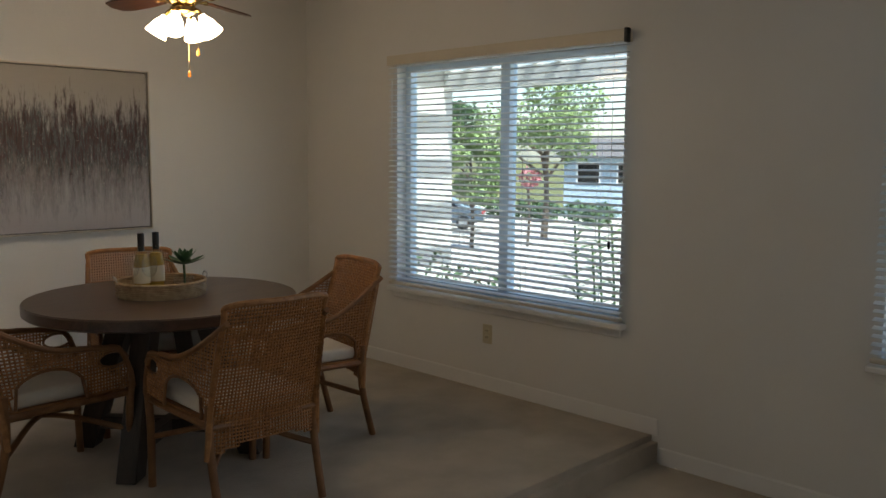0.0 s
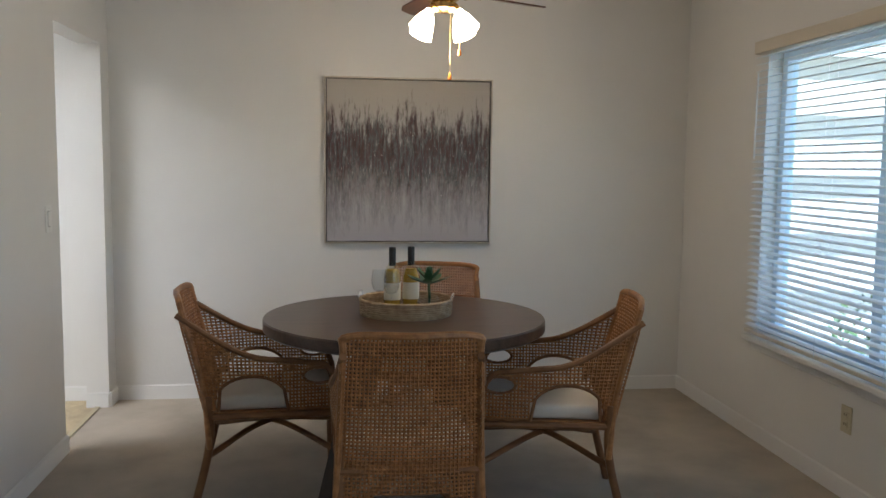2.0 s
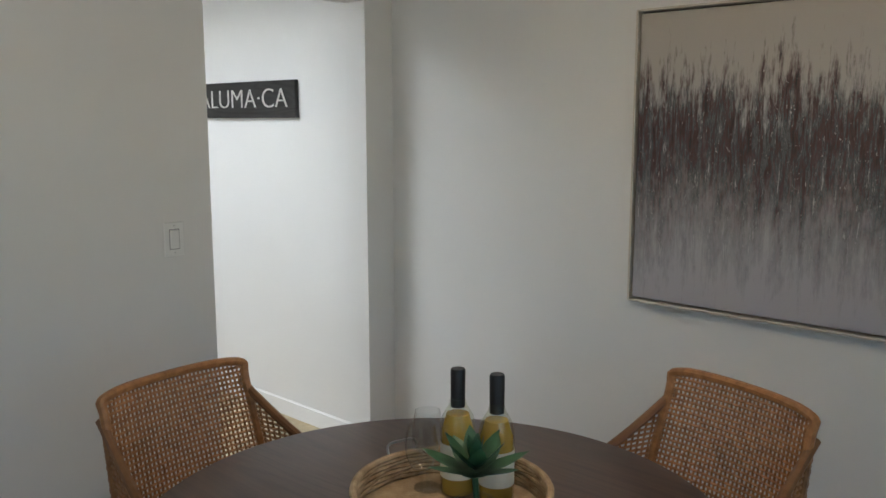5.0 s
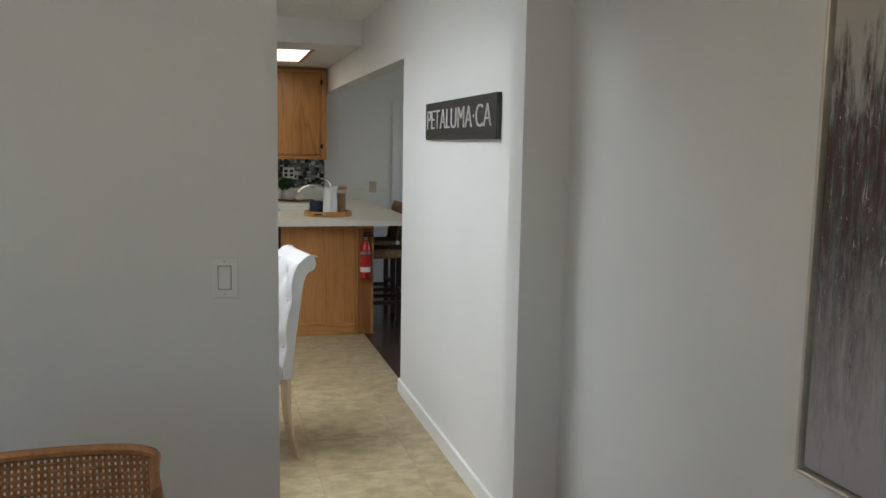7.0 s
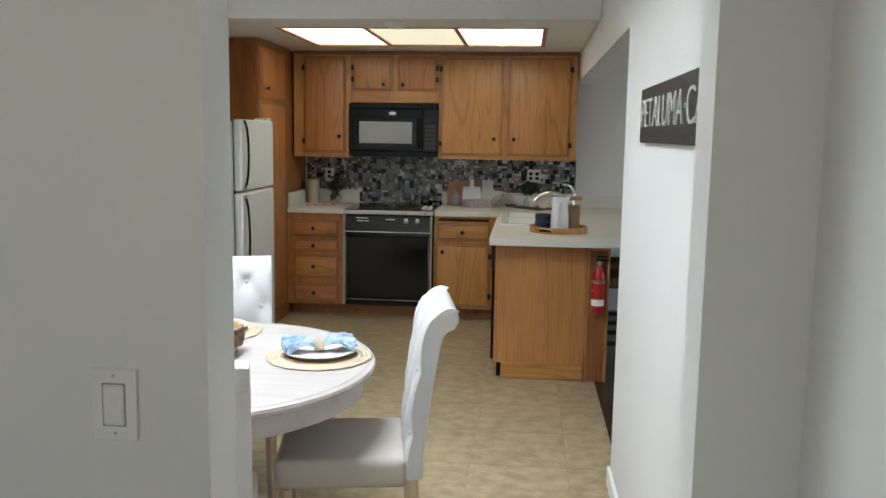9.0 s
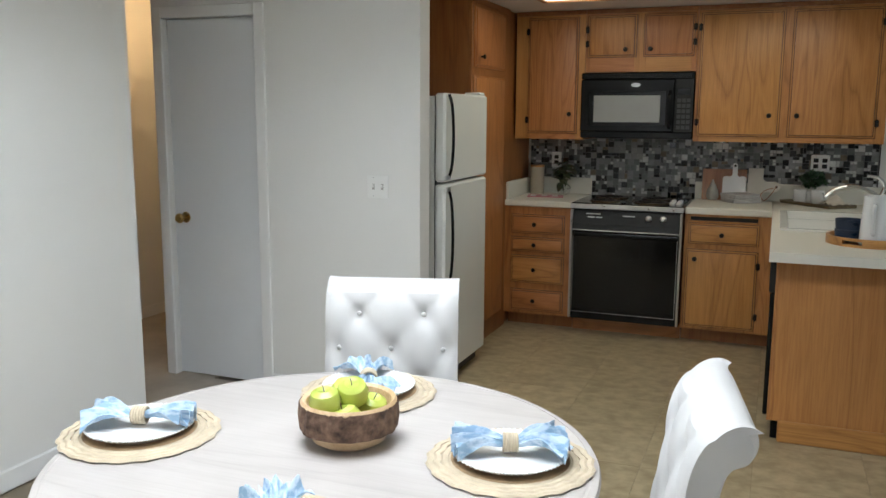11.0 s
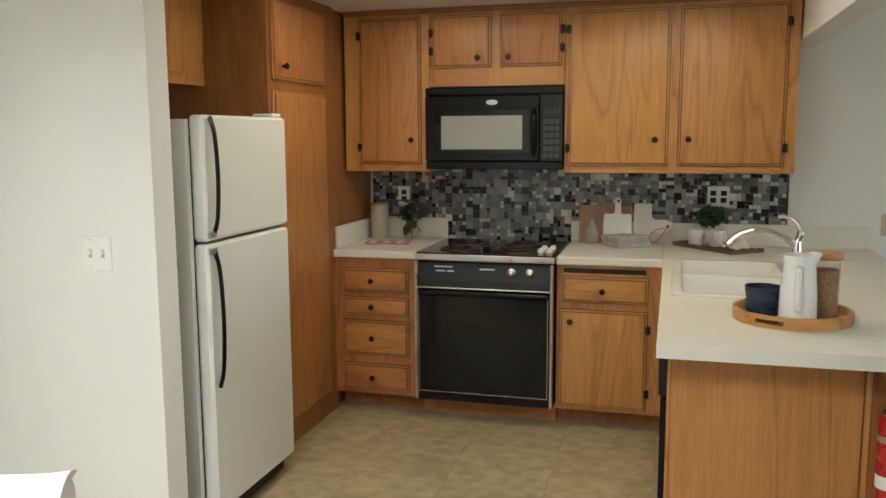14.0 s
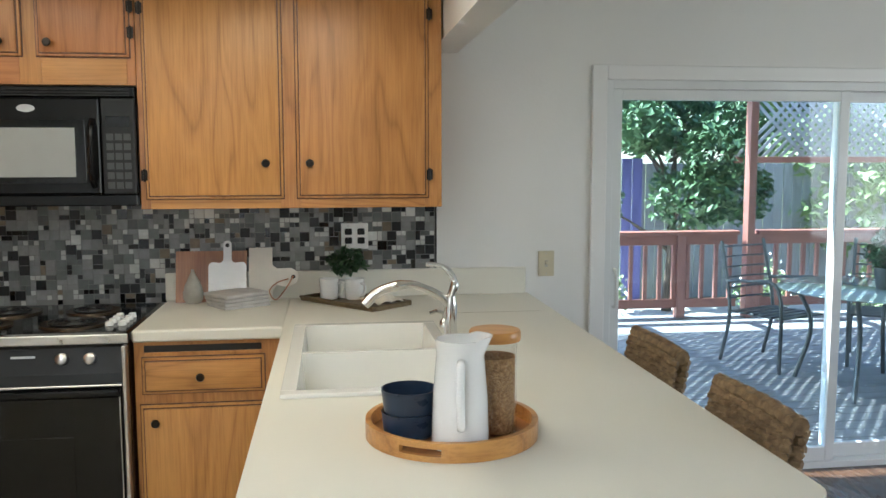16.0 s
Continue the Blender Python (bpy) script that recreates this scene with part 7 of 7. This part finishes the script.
# patio set
PTX, PTY, PTZ = -7.36, 8.42, 0.66
pt_ = thing("patio_table", "round glass patio table with dark metal legs", "table", Matrix.Translation((PTX, PTY, -0.05)))
TABLE_GLASS = mat("frosted_table_glass", (0.42, 0.52, 0.50), 0.12, var=0.05, bump=0.0)
IRON = mat("dark_patio_metal", (0.13, 0.135, 0.13), 0.45, 0.6)
part("tabletop", lathe([(0.0, PTZ + 0.03), (0.62, PTZ + 0.03), (0.63, PTZ + 0.036), (0.62, PTZ + 0.042), (0.0, PTZ + 0.042)], 48), TABLE_GLASS, pt_, "", None, True)
for k in range(4):
    lg = bmesh.new()
    tube(lg, smooth_line([(0.52, 0, PTZ + 0.03), (0.40, 0, 0.4), (0.50, 0, 0.0)], 5), 0.016, 8)
    part("leg", lg, IRON, pt_, "", pose(0, 0, 0, 0, 0, 45 + 90 * k), True)
pp = thing("topiary_pot", "round clipped green plant in a dark pot", "plant", Matrix.Translation((PTX + 0.05, PTY + 0.05, PTZ - 0.008)))
part("pot", lathe([(0.0, 0.0), (0.06, 0.0), (0.085, 0.15), (0.075, 0.15), (0.0, 0.13)], 24), IRON, pp, "", None, True)
tagged(part("foliage", bush(bmesh.new(), (0, 0, 0.27), 0.16, 700, 0.022, random.Random(4), 1.0), GREEN, pp), "", "", "", "stuff")


def patio_chair(at):
    c = thing("patio_chair", "dark metal patio chair with horizontal back slats", "chair", at, "chairs round the patio table")
    for s in (-1, 1):
        fr_ = bmesh.new()
        tube(fr_, smooth_line([(s * 0.25, -0.30, 0.0), (s * 0.25, -0.22, 0.42), (s * 0.24, -0.33, 0.95)], 5), 0.014, 8)
        tube(fr_, smooth_line([(s * 0.25, 0.26, 0.0), (s * 0.26, 0.24, 0.62), (s * 0.255, -0.05, 0.66), (s * 0.245, -0.26, 0.64)], 5), 0.014, 8)
        part("side_frame", fr_, IRON, c, "", None, True)
    for k in range(6):
        sl = bmesh.new()
        z = 0.50 + 0.08 * k
        tube(sl, [(-0.245, -0.235 - 0.10 * (z - 0.42) / 0.5, z), (0, -0.265 - 0.10 * (z - 0.42) / 0.5, z), (0.245, -0.235 - 0.10 * (z - 0.42) / 0.5, z)], 0.017, 6, True, 0.4)
        part("back_slat", sl, IRON, c)
    for k in range(6):
        part("seat_slat", boxes((-0.245, 0.245, -0.21 + 0.08 * k, -0.15 + 0.08 * k, 0.40, 0.415), bev=0.003), IRON, c)
    return c


pc_ = patio_chair(pose(-8.12, 8.12, -0.05, 0, 0, -68))
copy_thing(pc_, pose(-8.0, 8.98, -0.05, 0, 0, -125))
copy_thing(pc_, pose(-6.85, 8.98, -0.05, 0, 0, 140))

# ---- street side beyond the dining window ----
built("driveway", falling(bmesh.new(), (XE + 0.6, 8.0, 30.0, 44.0), -14.0, 46.0, 0.04, 0.05), CONCRETE)
built("garden_path", boxes((-13.1, -10.3, 2.5, 16.0, -0.45, -0.42)), CONCRETE)
built("wall_porch", boxes((XE + 0.14, 5.72, 5.48, 5.68, -0.45, 2.75)), SHELL)
pr_ = thing("porch_rafters", "pale painted open porch rafters outside the window", "pergola", Matrix.Translation((4.05, 2.0, 2.05)))
for k in range(7):
    part("rafter", boxes((0.0, 1.62, 1.95 + 0.24 * k, 2.0 + 0.24 * k, 0.06, 0.15), bev=0.004), SHELL, pr_)
part("beam", boxes((1.56, 1.66, 1.6, 3.478, -0.10, 0.06), bev=0.004), SHELL, pr_)
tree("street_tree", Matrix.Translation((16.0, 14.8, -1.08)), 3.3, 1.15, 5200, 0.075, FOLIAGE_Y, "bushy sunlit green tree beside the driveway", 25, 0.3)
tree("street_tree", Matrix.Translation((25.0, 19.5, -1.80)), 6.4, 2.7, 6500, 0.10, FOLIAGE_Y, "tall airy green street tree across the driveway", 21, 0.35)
tree("street_tree", Matrix.Translation((30.0, 30.5, -2.20)), 6.5, 2.6, 5200, 0.15, FOLIAGE, "leafy green tree beside the parked car", 33, 0.4)
rp = thing("red_shrub", "spiky red-leaved shrub in a front garden", "shrub", Matrix.Translation((20.0, 16.2, -1.40)))
tagged(part("foliage", bush(bmesh.new(), (0, 0, 2.05), 0.46, 200, 0.10, random.Random(9), 0.8), mat("red_leaves", (0.50, 0.20, 0.22), 0.6, col2=(0.30, 0.10, 0.10)), rp), "", "", "", "stuff")
stm = bmesh.new()
tube(stm, smooth_line([(0, 0, 0), (0.05, 0.0, 1.0), (0, 0.03, 1.9)], 4), 0.04, 7)
part("stem", stm, TREE_BARK, rp)
for k in range(5):
    s_ = thing("street_hedge", "low dark green hedge shrub along the road", "shrub", Matrix.Translation((36.0 + 0.5 * (k % 2), 24.5 + 1.7 * k, -2.2)), "hedge shrubs along the road")
    tagged(part("foliage", bush(bmesh.new(), (0, 0, 0.6), 0.95, 420, 0.14, random.Random(80 + k), 0.7), FOLIAGE, s_), "", "", "", "stuff")
hs = thing("neighbour_house", "grey-blue house with pale windows across the street", "house", pose(44.0, 28.3, -2.2, 0, 0, 36))
part("wall", boxes((-2.5, 2.5, -3.6, 3.6, 0.0, 3.6)), mat("blue_grey_siding", (0.32, 0.42, 0.50), 0.8, var=0.1), hs)
rf = bmesh.new()
rv = [rf.verts.new(p) for p in ((-3.2, -4.1, 3.5), (3.2, -4.1, 3.5), (0, -4.1, 4.6), (-3.2, 4.1, 3.5), (3.2, 4.1, 3.5), (0, 4.1, 4.6))]
for q in ((0, 1, 2), (3, 5, 4), (0, 2, 5, 3), (1, 4, 5, 2), (0, 3, 4, 1)):
    rf.faces.new([rv[k] for k in q])
part("roof", rf, mat("shingle_grey", (0.16, 0.15, 0.15), 0.9, var=0.3), hs)
for k in range(3):
    wdw = part("window", boxes((-2.56, -2.49, -3.1 + 2.3 * k, -1.7 + 2.3 * k, 1.9, 3.2)), TRIM, hs)
    part("pane", boxes((-2.58, -2.56, -3.0 + 2.3 * k, -1.8 + 2.3 * k, 2.0, 3.1)), BLACK_GLASS, wdw)

# parked car
car = thing("parked_car", "dark grey sedan parked across the driveway", "car", pose(27.3, 27.6, -1.975, 0, 0, 128))
CARPAINT = mat("dark_car_paint", (0.10, 0.13, 0.16), 0.25, 0.3, bump=0.0, coat=0.6)
pr2 = [(-2.2, 0.42), (-2.22, 0.72), (-2.05, 0.92), (-1.35, 0.98), (-0.75, 1.40), (0.35, 1.42), (1.05, 0.98), (1.95, 0.84), (2.2, 0.66), (2.22, 0.36), (1.9, 0.28), (-1.9, 0.28)]
cb_ = bmesh.new()
for s in (-1, 1):
    cb_.faces.new([cb_.verts.new((x, s * (0.86 - 0.16 * max(0, z - 0.95) / 0.45), z)) for x, z in pr2])
cb_.verts.ensure_lookup_table()
n = len(pr2)
for k in range(n):
    cb_.faces.new((cb_.verts[k], cb_.verts[(k + 1) % n], cb_.verts[n + (k + 1) % n], cb_.verts[n + k]))
bmesh.ops.bevel(cb_, geom=list(cb_.edges), offset=0.05, segments=2, affect="EDGES")
body = part("body", cb_, CARPAINT, car, "", None, True)
for s in (-1, 1):
    gw = bmesh.new()
    gw.faces.new([gw.verts.new((x, s * (0.875 - 0.16 * (z - 0.95) / 0.45), z)) for x, z in ((-1.15, 1.0), (-0.68, 1.34), (0.30, 1.36), (0.85, 1.0))])
    part("side_window", gw, BLACK_GLASS, body)
    for x in (-1.35, 1.40):
        wh_ = part("wheel", lathe([(0.0, -0.10), (0.22, -0.10), (0.31, -0.09), (0.32, 0.0), (0.31, 0.09), (0.22, 0.10), (0.0, 0.10)], 28), DARK_PLASTIC, car, "", pose(x, s * 0.80, 0.32, 90, 0, 0), True)
        part("rim", lathe([(0.0, 0.0), (0.2, 0.0), (0.2, 0.02), (0.0, 0.035)], 20), STEEL, wh_, "", Matrix.Translation((0, 0, 0.10 if s < 0 else -0.13)), True)
    part("tail_light", boxes((-2.25, -2.16, s * 0.62 - 0.16, s * 0.62 + 0.16, 0.68, 0.82), bev=0.02), RED, car, "red tail light")
    part("head_light", boxes((2.12, 2.2, s * 0.62 - 0.15, s * 0.62 + 0.15, 0.58, 0.70), bev=0.02), PLATE_WHITE, car)
part("bumper", boxes((-2.28, -2.18, -0.8, 0.8, 0.36, 0.58), bev=0.03), CARPAINT, car)
part("number_plate", boxes((-2.30, -2.28, -0.2, 0.2, 0.62, 0.72)), PLATE_WHITE, car)
# window bed plants
STALK = mat("pale_green_stalk", (0.14, 0.22, 0.10), 0.7, var=0.4, scale=20)
blade_me = finish("leaf", leaf_blade(0.22, 0.014, -0.07), STALK, True)
for k, (sx, sy, h) in enumerate(((4.95, 3.20, 1.38), (5.0, 3.34, 1.45), (4.9, 3.46, 1.36), (5.05, 3.56, 1.22), (4.85, 3.28, 1.25))):
    pl_ = thing("tall_garden_plant", "tall narrow-leaved green plant outside the window", "plant", Matrix.Translation((sx, sy, -0.45)), "plants in the window bed")
    stk = bmesh.new()
    tube(stk, smooth_line([(0, 0, 0), (0.03, 0.02, h * 0.5), (0.0, 0.05, h)], 4), 0.008, 6)
    part("stalk", stk, STALK, pl_)
    for q in range(24):
        piece("leaf", blade_me, pl_, Matrix.Translation((0.0, 0.03, h * (0.45 + 0.55 * q / 23))) @ pose(0, 0, 0, 0, -25, 137.5 * q))
for k in range(6):
    s_ = thing("bed_shrub", "low leafy green shrub under the window", "shrub", Matrix.Translation((4.9 + 0.12 * (k % 2), 4.15 + 0.17 * k, -0.45)), "shrubs in the window bed")
    tagged(part("foliage", bush(bmesh.new(), (0, 0, 0.66 + 0.06 * (k % 3)), 0.2, 60, 0.04, random.Random(60 + k), 1.8), FOLIAGE, s_), "", "", "", "stuff")

# ---- mosaic backsplash ----
ms = tagged(thing("backsplash", "", "", Matrix.Translation((XB, 0.0, 0.0))), "", "", "", "structure")
part("mortar", boxes((0.001, 0.006, 2.737, 3.225, CZ + 0.122, 1.347), (0.001, 0.006, 3.225, 3.984, CZ - 0.02, 1.362), (0.001, 0.006, 3.984, 5.17, CZ + 0.122, 1.347)), mat("grey_grout", (0.22, 0.22, 0.215), 0.9), ms)
TILES = [mat("slate_dark", (0.022, 0.024, 0.026), 0.3, var=0.3, scale=30, random_tone=0.3, spec=0.3), mat("slate_mid", (0.125, 0.135, 0.135), 0.35, var=0.2, scale=30, random_tone=0.25), mat("slate_grey", (0.25, 0.26, 0.255), 0.4, var=0.2, scale=30, random_tone=0.2), mat("slate_brown", (0.17, 0.13, 0.09), 0.45, var=0.3, scale=30, random_tone=0.25), mat("tile_white", (0.62, 0.63, 0.61), 0.25, var=0.1, scale=30, random_tone=0.12), mat("tile_gloss_black", (0.008, 0.008, 0.009), 0.08, random_tone=0.2)]
U = 0.0215
rg2 = random.Random(17)
taken, rest, shown = set(), collections.defaultdict(list), 0
tile_me = {}
for sz in ((1, 1), (2, 2), (2, 1), (1, 2)):
    for k, m in enumerate(TILES):
        bm = boxes((0.0, 0.005, 0.0, U * sz[0] - 0.0028, 0.0, U * sz[1] - 0.0028))
        tile_me[sz, k] = finish("tile", bm, m)
rows_ = int((1.347 - CZ + 0.02) / U) + 1
cols_ = int((5.17 - 2.737) / U)
z_top = 1.347
small = []
for i in range(cols_):
    for j in range(rows_):
        if (i, j) in taken:
            continue
        y, z = 2.737 + i * U, z_top - (j + 1) * U
        sz = rg2.choices(((2, 2), (2, 1), (1, 2), (1, 1)), (5, 1.6, 1.6, 3))[0]
        cells = [(i + a, j + b) for a in range(sz[0]) for b in range(sz[1])]
        if any(c in taken or c[0] >= cols_ or c[1] >= rows_ for c in cells):
            sz, cells = (1, 1), [(i, j)]
        taken.update(cells)
        zb = z_top - (j + sz[1]) * U
        over_range = 3.225 - 0.03 < y < 3.984
        if zb < (CZ - 0.02 if over_range else CZ + 0.122) - 0.001:
            continue
        k = rg2.choices(range(6), (2.6, 4, 5, 0.9, 1.0, 1.3))[0] if sz != (1, 1) else rg2.choices(range(6), (1.6, 1, 1.4, 0.4, 6, 1.6))[0]
        if sz == (2, 2) and shown < 300 and y > 3.2:
            piece("tile", tile_me[sz, k], ms, Matrix.Translation((0.005, y, zb)))
            shown += 1
        else:
            rest[k].append((y, zb, sz))
for k, items in rest.items():
    bm = bmesh.new()
    for y, zb, sz in items:
        box(bm, 0.005, 0.0105, y, y + U * sz[0] - 0.0028, zb, zb + U * sz[1] - 0.0028)
    tagged(part("mosaic", bm, TILES[k], ms), "", "", "", "stuff")
part("edge_trim", boxes((0.001, 0.012, 5.1705, 5.175, CZ + 0.122, 1.347)), DARK_PLASTIC, ms)

# ---- vinyl floor tiles ----
vf = built("floor_kitchen", boxes((XB, XP - 0.062, 2.02, YN + 0.055, -0.012, -0.004)), mat("vinyl_joint", (0.27, 0.21, 0.13), 0.7))
T = 0.457
for i in range(-14, 3):
    for j in range(4, 13):
        x0, x1 = max(XB, i * T + 0.20), min(XP - 0.062, (i + 1) * T + 0.20)
        y0, y1 = max(2.02, j * T - 0.06), min(YN + 0.055, (j + 1) * T - 0.06)
        if x1 - x0 > 0.03 and y1 - y0 > 0.03:
            me = finish("floor_tile", boxes((0.0007, x1 - x0 - 0.0007, 0.0007, y1 - y0 - 0.0007, 0.0, 0.004)), VINYL)
            piece("floor_tile", me, vf, Matrix.Translation((x0, y0, -0.004)))
